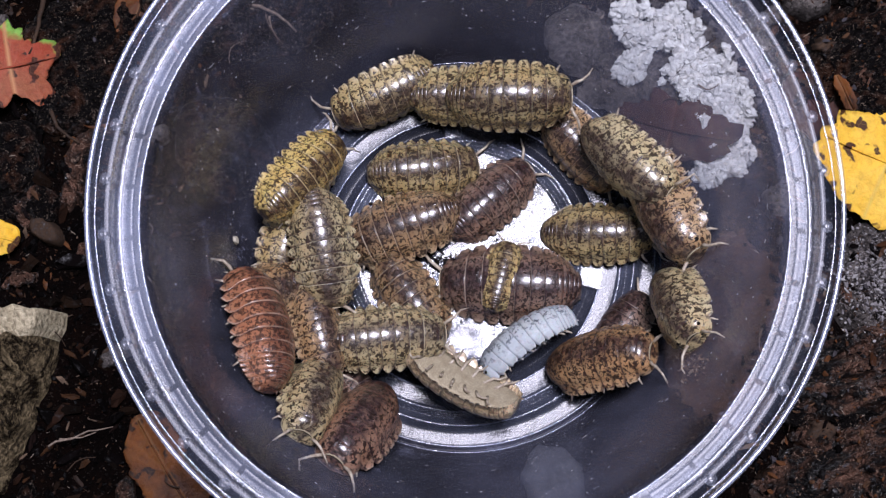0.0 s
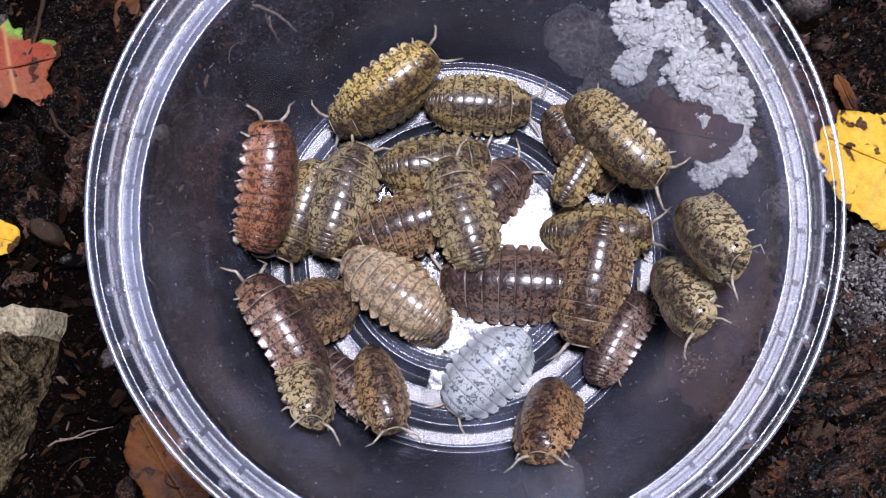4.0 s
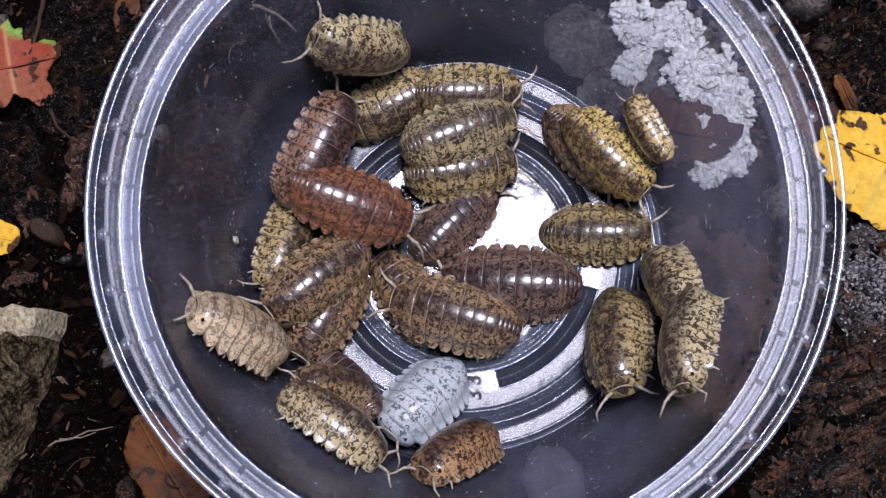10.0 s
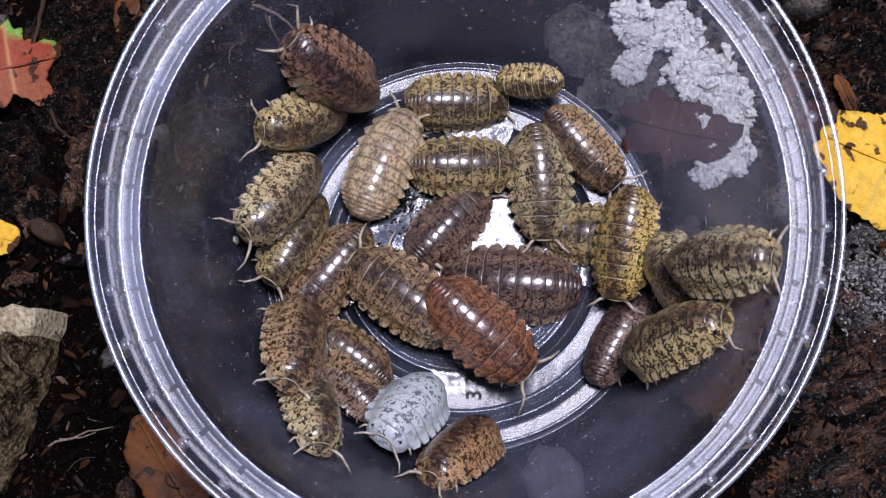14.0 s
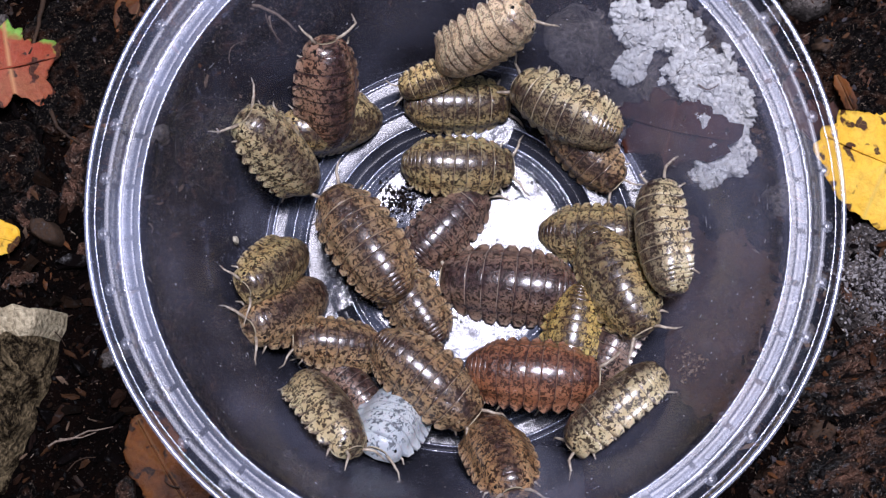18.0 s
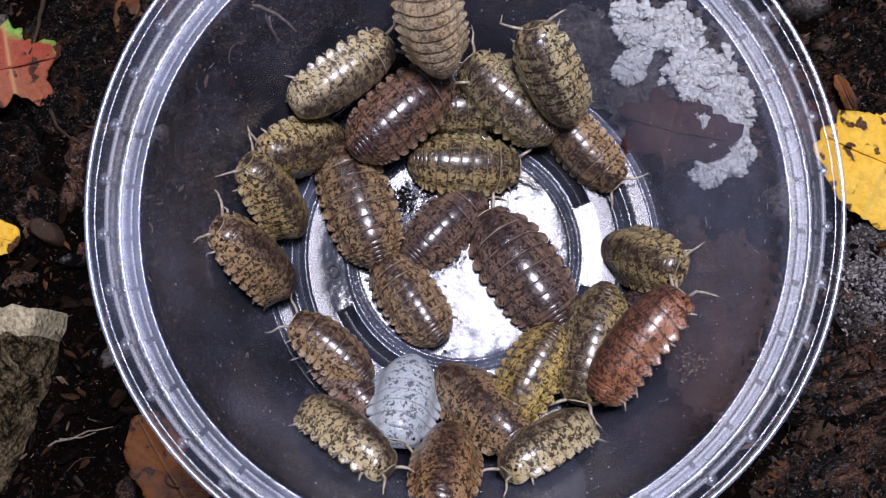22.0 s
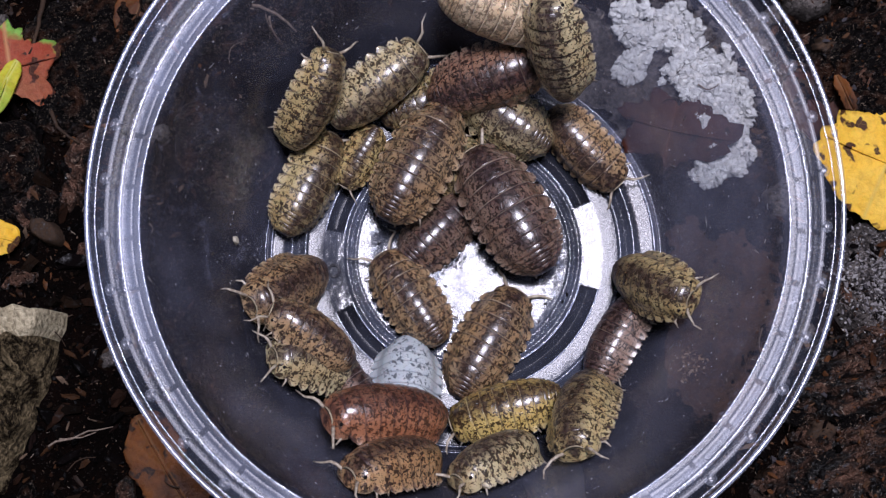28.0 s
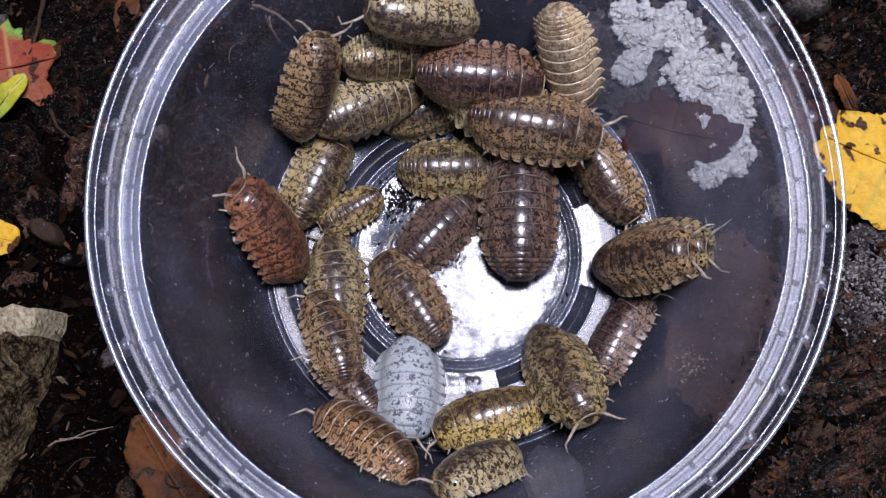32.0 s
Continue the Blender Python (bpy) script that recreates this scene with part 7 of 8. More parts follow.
    walk(bug_t, [
        (0, pose(-0.02586, -0.02754, 0.01974, -23.7, -53.1, -100.5)),
        (1, pose(-0.02817, -0.02500, 0.01924, -34.3, -53.1, -91.9)),
        (2, pose(-0.02810, -0.02415, 0.01773, -39.5, -53.1, -85.5)),
        (3, pose(-0.02804, -0.02327, 0.01615, -44.5, -53.1, -79.2)),
        (4, pose(-0.02725, -0.02508, 0.01756, -49.1, -53.1, -71.4)),
        (5, pose(-0.02647, -0.02685, 0.01889, -52.7, -50.4, -63.6)),
        (5.5, pose(-0.02608, -0.02773, 0.01964, -54.0, -47.5, -59.7)),
        (6, pose(-0.02593, -0.02750, 0.01916, -54.7, -40.9, -56.2)),
        (7, pose(-0.02561, -0.02963, 0.02188, -52.2, -53.1, -62.4)),
        (8, pose(-0.02604, -0.02805, 0.01993, -55.1, -42.0, -55.9)),
        (9, pose(-0.02323, -0.03211, 0.02252, -56.5, -29.5, -43.1)),
        (10, pose(-0.02208, -0.03259, 0.02210, -56.0, -5.7, -34.4)),
        (11, pose(-0.02288, -0.03138, 0.02120, -56.1, -28.7, -43.3)),
        (12, pose(-0.02284, -0.03159, 0.02145, -56.1, -21.7, -40.7)),
        (13, pose(-0.02474, -0.02938, 0.02069, -51.2, -53.1, -62.7)),
        (14, pose(-0.02571, -0.02987, 0.02273, -47.4, -53.1, -69.0)),
        (14.5, pose(-0.02605, -0.02990, 0.02330, -45.4, -53.1, -72.2)),
        (15, pose(-0.02590, -0.02969, 0.02261, -48.0, -53.1, -68.5)),
        (16, pose(-0.02560, -0.02929, 0.02133, -53.4, -53.1, -61.0)),
        (16.5, pose(-0.02544, -0.02908, 0.02070, -54.7, -47.4, -57.0)),
        (17, pose(-0.02513, -0.02939, 0.02082, -55.3, -43.3, -54.0)),
        (18, pose(-0.02376, -0.03006, 0.02041, -55.5, -37.7, -49.3)),
        (19, pose(-0.02196, -0.03134, 0.02026, -55.7, -31.0, -43.3)),
        (20, pose(-0.02173, -0.03175, 0.02064, -55.8, -32.6, -43.2)),
        (21, pose(-0.02123, -0.03204, 0.02053, -55.9, -27.9, -40.6)),
        (22, pose(-0.02002, -0.03428, 0.02280, -56.5, -26.8, -36.7)),
        (23, pose(-0.01857, -0.03485, 0.02240, -56.4, -32.5, -36.6)),
        (24, pose(-0.01757, -0.03554, 0.02257, -56.5, -29.8, -33.9)),
        (25, pose(-0.01473, -0.03850, 0.02699, -45.1, -53.1, -53.6)),
        (25.5, pose(-0.01045, -0.03963, 0.02535, -51.1, -53.1, -39.3)),
        (26, pose(-0.01222, -0.03740, 0.02193, -30.8, -53.1, -68.9)),
        (26.2, pose(-0.01295, -0.03647, 0.02057, -22.0, -53.1, -80.9)),
        (26.9, pose(-0.01946, -0.02926, 0.01410, 11.1, -53.1, -139.2)),
        (27, pose(-0.02049, -0.02801, 0.01320, 14.8, -53.1, -147.6)),
        (27.5, pose(-0.02553, -0.02183, 0.01079, 33.8, -50.4, 168.5)),
        (28, pose(-0.02584, -0.02163, 0.01089, 36.0, -49.0, 165.0)),
        (29, pose(-0.02400, -0.01642, 0.00896, 16.7, -18.2, 156.0)),
        (30, pose(-0.02329, -0.01365, 0.00788, 9.9, 6.6, 96.2)),
        (31, pose(-0.02348, -0.01077, 0.00610, 6.3, 3.1, 95.9)),
        (32, pose(-0.02422, -0.00729, 0.00437, 4.8, 1.8, 92.9)),
    ])
    walk(bug_u, [
        (0, pose(-0.02600, -0.01571, 0.01429, -26.7, -12.4, -73.3)),
        (1, pose(-0.02738, -0.01607, 0.01579, -32.9, -26.8, -81.2)),
        (2, pose(-0.02309, -0.01463, 0.01000, -10.0, 2.6, -47.7)),
        (3, pose(-0.01681, -0.02249, 0.00839, -13.3, -7.7, -57.5)),
        (3.5, pose(-0.01568, -0.02487, 0.00941, -16.7, -22.4, -68.8)),
        (4, pose(-0.01536, -0.02591, 0.01015, -18.1, -30.6, -72.0)),
        (5, pose(-0.01471, -0.02799, 0.01220, -19.7, -46.5, -78.0)),
        (5.5, pose(-0.01438, -0.02903, 0.01351, -19.7, -52.8, -80.8)),
        (6, pose(-0.01445, -0.02814, 0.01221, -20.0, -46.3, -76.9)),
        (7, pose(-0.01806, -0.02866, 0.01231, -7.1, -53.1, -109.7)),
        (8, pose(-0.02128, -0.02999, 0.01908, 33.8, -53.1, -168.0)),
        (9, pose(-0.02093, -0.02734, 0.01266, 47.5, -36.9, 161.2)),
        (10, pose(-0.02247, -0.02592, 0.01299, 39.4, -52.0, 173.4)),
        (11, pose(-0.02422, -0.02612, 0.01620, 40.1, -53.1, 174.3)),
        (12, pose(-0.02523, -0.02273, 0.01163, 46.1, -31.0, 148.7)),
        (13, pose(-0.02332, -0.02041, 0.01240, 32.5, -4.3, 135.3)),
        (14, pose(-0.02104, -0.01955, 0.00855, 16.6, -5.8, 145.3)),
        (15, pose(-0.02128, -0.01840, 0.00842, 13.4, -8.5, 153.5)),
        (16, pose(-0.02158, -0.01716, 0.00745, 10.8, -10.4, 161.7)),
        (16.5, pose(-0.02175, -0.01652, 0.00674, 9.7, -11.2, 165.8)),
        (17, pose(-0.02191, -0.01765, 0.00855, 11.5, -16.5, 171.3)),
        (18, pose(-0.02239, -0.01802, 0.00907, 12.7, -21.2, 173.7)),
        (19, pose(-0.02645, -0.02021, 0.01019, 28.9, -52.2, 172.6)),
        (20, pose(-0.02474, -0.02003, 0.01171, 26.2, -40.5, 167.9)),
        (21, pose(-0.02233, -0.02015, 0.00939, 24.4, -12.5, 148.5)),
        (22, pose(-0.02381, -0.01879, 0.00952, 26.8, -10.1, 140.4)),
        (23, pose(-0.02473, -0.01643, 0.00909, 22.2, -9.8, 138.4)),
        (24, pose(-0.02591, -0.01651, 0.00986, 29.3, -12.2, 135.3)),
        (25, pose(-0.02704, -0.01581, 0.01021, 32.7, -16.9, 135.3)),
        (25.5, pose(-0.02725, -0.01571, 0.01029, 33.4, -17.9, 135.3)),
        (26, pose(-0.02710, -0.01593, 0.01038, 32.7, -20.0, 137.9)),
        (27, pose(-0.02681, -0.01638, 0.01065, 31.1, -24.0, 143.2)),
        (27.5, pose(-0.02618, -0.01706, 0.01535, 29.8, -23.8, 145.8)),
        (28, pose(-0.02666, -0.01689, 0.01572, 31.3, -26.5, 145.8)),
        (29, pose(-0.02662, -0.01814, 0.01588, 35.9, -28.8, 145.8)),
        (30, pose(-0.02319, -0.02001, 0.01383, 29.3, 9.3, 120.9)),
        (31, pose(-0.02366, -0.01827, 0.01180, 24.0, 8.5, 116.0)),
        (32, pose(-0.02413, -0.01650, 0.00979, 19.6, 7.6, 111.0)),
    ])
    walk(bug_v, [
        (0, pose(-0.02112, -0.02470, 0.00687, 42.1, 6.6, 135.5)),
        (32, pose(-0.02112, -0.02470, 0.00687, 42.1, 6.6, 135.5)),
    ])
    walk(bug_w, [
        (0, pose(-0.03488, -0.01530, 0.02099, 55.3, 22.3, 108.7)),
        (1, pose(-0.03499, -0.01046, 0.01803, 51.7, 41.9, 91.4)),
        (2, pose(-0.03545, -0.00740, 0.01677, 53.0, 15.1, 98.2)),
        (3, pose(-0.03650, 0.00205, 0.01655, 53.3, -17.6, 93.9)),
        (3.5, pose(-0.03622, 0.00567, 0.01689, 53.4, -18.7, 88.5)),
        (4, pose(-0.03464, 0.00982, 0.01581, 52.1, -18.7, 82.0)),
        (5, pose(-0.03124, 0.01797, 0.01491, 52.1, -20.6, 68.4)),
        (5.5, pose(-0.02942, 0.02188, 0.01528, 53.1, -21.6, 61.5)),
        (6, pose(-0.02743, 0.02310, 0.01435, 51.3, -25.8, 60.6)),
        (7, pose(-0.02277, 0.02955, 0.01766, 50.7, -48.5, 59.3)),
        (8, pose(-0.02710, 0.02719, 0.02098, 33.5, -53.1, 92.8)),
        (8.5, pose(-0.03056, 0.02455, 0.02278, -29.1, -53.1, 178.9)),
        (9, pose(-0.03256, 0.01987, 0.02176, -52.2, -48.6, -140.1)),
        (9.5, pose(-0.03165, 0.01292, 0.02133, -48.4, 25.0, -101.0)),
        (10, pose(-0.02105, 0.00782, 0.01238, 0.1, 5.2, -19.5)),
        (10.5, pose(-0.01713, 0.00749, 0.00746, -0.5, 0.5, -69.9)),
        (11, pose(-0.01540, 0.00447, 0.00898, -0.1, 0.0, -94.5)),
        (12, pose(-0.01704, -0.01075, 0.01449, -0.6, -0.3, -79.6)),
        (13, pose(-0.01187, -0.01712, 0.01373, -0.7, -0.0, -35.0)),
        (14, pose(0.00311, -0.01615, 0.01419, -0.2, -0.2, -42.3)),
        (14.5, pose(0.00387, -0.01798, 0.01171, -0.4, -0.6, -42.3)),
        (15, pose(0.00647, -0.01968, 0.00723, -1.1, -1.8, -41.9)),
        (16, pose(0.01151, -0.02382, 0.00599, -4.8, -20.3, -42.5)),
        (16.5, pose(0.01372, -0.02622, 0.01067, -6.6, -42.2, -44.7)),
        (17, pose(0.01309, -0.02683, 0.01236, -7.5, -43.5, -44.7)),
        (18, pose(0.01257, -0.02380, 0.01313, -10.1, -10.2, -5.8)),
        (19, pose(0.01881, -0.02312, 0.01362, -16.3, -31.7, -4.8)),
        (20, pose(0.02613, -0.02450, 0.01857, -25.7, -53.1, -8.7)),
        (21, pose(0.02723, -0.02376, 0.01956, -34.6, -53.1, 4.2)),
        (22, pose(0.03014, -0.01833, 0.01735, -51.5, -14.4, 51.9)),
        (23, pose(0.03347, -0.01435, 0.01816, -46.5, -53.1, 37.6)),
        (23.5, pose(0.03194, -0.01804, 0.02049, 18.9, -53.1, -58.6)),
        (24, pose(0.02791, -0.02296, 0.01815, 41.0, -53.1, -97.8)),
        (25, pose(0.02468, -0.03061, 0.02758, 55.8, -41.5, -129.2)),
        (25.5, pose(0.01934, -0.03597, 0.03231, 56.3, -44.9, -138.5)),
        (26, pose(0.01252, -0.03463, 0.03454, 52.9, -45.2, -142.7)),
        (27, pose(-0.00073, -0.03135, 0.02252, 27.9, -32.6, -152.6)),
        (27.5, pose(-0.00799, -0.02948, 0.01443, 21.0, -33.6, -158.0)),
        (28, pose(-0.01292, -0.03044, 0.01779, 39.6, -37.3, 179.9)),
        (29, pose(-0.02057, -0.02725, 0.02324, 48.1, -28.2, 155.8)),
        (30, pose(-0.03217, -0.01062, 0.02389, 40.9, -44.7, 135.3)),
        (31, pose(-0.03245, -0.00510, 0.01876, 39.4, -32.1, 119.2)),
        (32, pose(-0.03446, 0.00217, 0.01173, 37.4, -50.6, 121.0)),
    ])
    walk(bug_wh, [
        (0, pose(0.01092, -0.01669, 0.00600, 78.0, -0.0, -145.1)),
        (1, pose(0.01248, -0.01623, 0.00664, 68.0, -0.0, -142.2)),
        (2, pose(0.01156, -0.01742, 0.00574, 40.6, -0.1, -138.2)),
        (3, pose(0.00757, -0.02179, 0.00310, 2.0, -1.1, -138.2)),
        (3.5, pose(0.00596, -0.02233, 0.00312, 2.2, -1.6, -135.2)),
        (4, pose(0.00461, -0.02300, 0.00316, 2.7, -2.2, -133.9)),
        (5, pose(0.00192, -0.02435, 0.00331, 4.1, -4.6, -131.3)),
        (5.5, pose(0.00058, -0.02502, 0.00345, 4.9, -6.8, -129.9)),
        (6, pose(-0.00056, -0.02520, 0.00353, 5.0, -8.1, -128.2)),
        (7, pose(-0.00285, -0.02558, 0.00387, 4.8, -11.8, -124.6)),
        (8, pose(-0.00423, -0.02721, 0.00448, 7.4, -21.4, -129.1)),
        (9, pose(-0.00528, -0.02831, 0.00530, 9.3, -30.7, -130.6)),
        (10, pose(-0.00684, -0.02753, 0.00651, 8.5, -27.4, -133.5)),
        (11, pose(-0.00712, -0.02739, 0.00584, 7.3, -28.3, -129.9)),
        (12, pose(-0.00738, -0.02729, 0.00601, 6.1, -29.3, -126.3)),
        (13, pose(-0.00736, -0.02912, 0.00694, 10.0, -41.5, -129.5)),
        (14, pose(-0.00939, -0.02922, 0.00906, 9.2, -47.1, -128.5)),
        (14.5, pose(-0.00990, -0.02904, 0.00955, 8.7, -47.2, -128.4)),
        (15, pose(-0.01074, -0.02984, 0.01121, 7.5, -53.1, -124.3)),
        (16, pose(-0.01258, -0.03125, 0.01043, 2.8, -53.1, -115.9)),
        (16.5, pose(-0.01338, -0.03204, 0.01245, -0.2, -53.1, -111.6)),
        (17, pose(-0.01302, -0.03167, 0.01154, 0.4, -53.1, -112.2)),
        (18, pose(-0.01221, -0.03098, 0.01127, 1.5, -53.1, -113.4)),
        (19, pose(-0.01124, -0.03111, 0.01828, -0.4, -53.1, -109.0)),
        (20, pose(-0.01067, -0.03087, 0.01607, -2.2, -53.1, -104.8)),
        (21, pose(-0.01059, -0.03146, 0.01807, -2.3, -53.1, -104.5)),
        (22, pose(-0.01045, -0.02745, 0.00897, -4.0, -39.8, -99.5)),
        (23, pose(-0.01068, -0.02690, 0.00849, -6.1, -35.3, -93.0)),
        (24, pose(-0.01094, -0.02578, 0.00729, -6.1, -27.2, -90.5)),
        (25, pose(-0.01157, -0.02548, 0.00748, -6.5, -26.5, -90.4)),
        (26, pose(-0.01114, -0.02593, 0.01263, -6.2, -28.5, -91.5)),
        (27, pose(-0.01086, -0.02617, 0.01458, -5.8, -29.7, -92.7)),
        (27.5, pose(-0.01103, -0.02580, 0.00759, -5.5, -28.2, -93.4)),
        (28, pose(-0.01057, -0.02547, 0.00787, -4.8, -24.7, -93.6)),
        (29, pose(-0.00964, -0.02482, 0.00855, -3.7, -18.4, -94.0)),
        (30, pose(-0.00965, -0.02634, 0.00784, -5.4, -28.2, -90.7)),
        (31, pose(-0.00981, -0.02598, 0.00793, -5.3, -25.9, -90.7)),
        (32, pose(-0.00997, -0.02562, 0.00803, -5.1, -23.7, -90.8)),
    ])
    walk(bug_x, [
        (0, pose(-0.03073, -0.00681, 0.00882, -9.4, -50.8, -147.6)),
        (1, pose(-0.02972, -0.00781, 0.00826, -6.7, -47.2, -149.5)),
        (2, pose(-0.02868, -0.00883, 0.00784, -4.4, -43.3, -151.1)),
        (3, pose(-0.02764, -0.00986, 0.00747, -2.6, -39.4, -152.5)),
        (4, pose(-0.02718, -0.01157, 0.00749, -1.5, -41.1, -152.4)),
        (5, pose(-0.02667, -0.01335, 0.00804, -0.3, -43.1, -152.3)),
        (5.5, pose(-0.02636, -0.01430, 0.00893, 0.4, -44.1, -152.2)),
        (6, pose(-0.02670, -0.01311, 0.00783, -2.0, -42.6, -148.1)),
        (7, pose(-0.02720, -0.01092, 0.00739, -6.0, -38.3, -140.4)),
        (8, pose(-0.02772, -0.00870, 0.00683, -9.4, -33.6, -133.0)),
        (9, pose(-0.02643, -0.00970, 0.00620, -9.4, -25.6, -125.0)),
        (10, pose(-0.02501, -0.01086, 0.00688, -9.0, -18.1, -116.6)),
        (11, pose(-0.02588, -0.00456, 0.00439, -8.4, -9.1, -117.7)),
        (12, pose(-0.02481, -0.00347, 0.00437, -5.8, -5.3, -118.4)),
        (13, pose(-0.02375, -0.00485, 0.00633, -4.3, -5.8, -128.4)),
        (14, pose(-0.02525, -0.00416, 0.00537, -6.5, -9.2, -127.7)),
        (14.5, pose(-0.02637, -0.00410, 0.00498, -8.6, -13.4, -126.9)),
        (15, pose(-0.02700, -0.00501, 0.00524, -9.9, -17.8, -126.1)),
        (16, pose(-0.02825, -0.00685, 0.00592, -13.0, -28.5, -123.9)),
        (16.5, pose(-0.02884, -0.00780, 0.00655, -15.0, -34.2, -122.6)),
        (17, pose(-0.03024, -0.00938, 0.00629, -16.5, -47.4, -126.6)),
        (18, pose(-0.03172, -0.01109, 0.00879, -12.0, -53.1, -138.5)),
        (19, pose(-0.03515, -0.01147, 0.01457, -14.7, -53.1, -140.3)),
        (20, pose(-0.03458, -0.00845, 0.01151, 17.3, -53.1, 170.2)),
        (21, pose(-0.03557, -0.00644, 0.01226, 34.3, -53.1, 145.0)),
        (22, pose(-0.03694, -0.00314, 0.01421, 38.1, -53.1, 136.1)),
        (23, pose(-0.03673, -0.00220, 0.01361, 43.5, -53.1, 127.0)),
        (24, pose(-0.03622, 0.00013, 0.01241, 42.4, -53.1, 123.7)),
        (25, pose(-0.03475, -0.00053, 0.00993, 20.4, -53.1, 151.1)),
        (25.5, pose(-0.03392, -0.00313, 0.00937, -4.7, -53.1, -165.7)),
        (26, pose(-0.03332, -0.00419, 0.00872, -7.1, -53.1, -159.2)),
        (27, pose(-0.03208, -0.00635, 0.00764, -11.1, -53.1, -147.0)),
        (27.5, pose(-0.03144, -0.00745, 0.00721, -12.7, -53.1, -141.1)),
        (28, pose(-0.03177, -0.00682, 0.00727, -15.2, -53.0, -137.7)),
        (29, pose(-0.03294, -0.00567, 0.00841, -0.5, -53.1, -168.2)),
        (29.5, pose(-0.03293, 0.00065, 0.00933, 27.4, -46.7, 130.9)),
        (30, pose(-0.03232, 0.00810, 0.01113, 32.5, -43.4, 110.3)),
        (31, pose(-0.03175, 0.02177, 0.01936, 46.8, -53.1, 85.9)),
        (32, pose(-0.02739, 0.02676, 0.01912, 53.1, -47.7, 65.1)),
    ])
    walk(bug_y, [
        (0, pose(-0.03193, 0.00314, 0.00745, -36.7, -15.2, -106.1)),
        (1, pose(-0.03133, 0.00507, 0.00588, -35.5, -10.6, -107.0)),
        (2, pose(-0.03049, 0.00666, 0.00619, -34.4, -6.4, -107.7)),
        (3, pose(-0.02975, 0.00844, 0.00557, -32.8, -2.8, -108.4)),
        (4, pose(-0.03008, 0.00754, 0.00566, -33.2, -4.5, -108.1)),
        (5, pose(-0.03040, 0.00663, 0.00578, -33.8, -6.3, -107.7)),
        (5.5, pose(-0.03055, 0.00618, 0.00586, -34.1, -7.2, -107.6)),
        (6, pose(-0.02946, 0.00761, 0.00512, -29.1, -3.5, -108.3)),
        (7, pose(-0.02712, 0.01021, 0.00503, -19.0, 0.9, -109.0)),
        (8, pose(-0.02897, 0.00769, 0.00517, -25.8, -2.8, -108.4)),
        (9, pose(-0.03075, 0.00507, 0.00588, -33.7, -9.2, -107.2)),
        (10, pose(-0.03283, 0.00121, 0.00601, -40.8, -21.9, -104.8)),
        (11, pose(-0.03110, 0.00182, 0.00878, -32.3, -14.7, -106.3)),
        (12, pose(-0.02775, 0.00405, 0.00844, -13.6, -3.8, -108.3)),
        (13, pose(-0.02590, 0.00151, 0.01052, -6.2, -2.5, -108.6)),
        (14, pose(-0.03090, 0.00183, 0.00872, -28.2, -21.9, -114.5)),
        (14.5, pose(-0.03075, 0.00110, 0.00982, -26.7, -22.0, -114.5)),
        (15, pose(-0.03114, 0.00011, 0.01041, -29.1, -23.4, -111.8)),
        (16, pose(-0.03191, -0.00186, 0.01164, -34.7, -26.5, -106.3)),
        (16.5, pose(-0.03264, -0.00241, 0.00958, -37.5, -27.9, -103.6)),
        (17, pose(-0.03329, -0.00293, 0.01018, -37.3, -39.6, -109.8)),
        (18, pose(-0.03397, -0.00396, 0.01132, -28.0, -53.1, -127.3)),
        (19, pose(-0.03514, -0.00199, 0.01234, -9.1, -53.1, -161.8)),
        (20, pose(-0.03598, 0.00334, 0.01235, 9.5, -53.1, 162.8)),
        (21, pose(-0.03513, 0.00644, 0.01131, 16.3, -53.1, 147.9)),
        (22, pose(-0.03400, 0.00839, 0.01292, 28.6, -53.1, 125.9)),
        (23, pose(-0.03334, 0.00993, 0.01174, 35.3, -53.1, 113.1)),
        (24, pose(-0.03250, 0.01220, 0.01027, 36.5, -53.1, 107.2)),
        (25, pose(-0.03197, 0.01399, 0.01057, 41.0, -50.1, 97.7)),
        (25.5, pose(-0.03166, 0.01574, 0.01246, 46.5, -44.2, 86.7)),
        (26, pose(-0.03108, 0.01738, 0.01445, 48.2, -41.0, 80.9)),
        (27, pose(-0.03015, 0.02104, 0.01660, 52.4, -35.7, 69.5)),
        (27.5, pose(-0.02975, 0.02301, 0.01713, 54.1, -32.5, 64.1)),
        (28, pose(-0.02724, 0.02555, 0.01653, 53.7, -32.2, 58.7)),
        (29, pose(-0.02306, 0.03014, 0.01681, 54.7, -26.1, 46.2)),
        (30, pose(-0.01774, 0.03414, 0.01794, 55.2, -22.1, 34.5)),
        (31, pose(-0.01393, 0.03532, 0.01661, 54.7, 5.4, 20.3)),
        (32, pose(-0.01212, 0.03456, 0.01447, 53.0, 17.2, 13.8)),
    ])
    walk(bug_yy, [
        (0, pose(0.02837, -0.01610, 0.00519, -42.6, -0.9, 59.2)),
        (32, pose(0.02837, -0.01610, 0.00519, -42.6, -0.9, 59.2)),
    ])
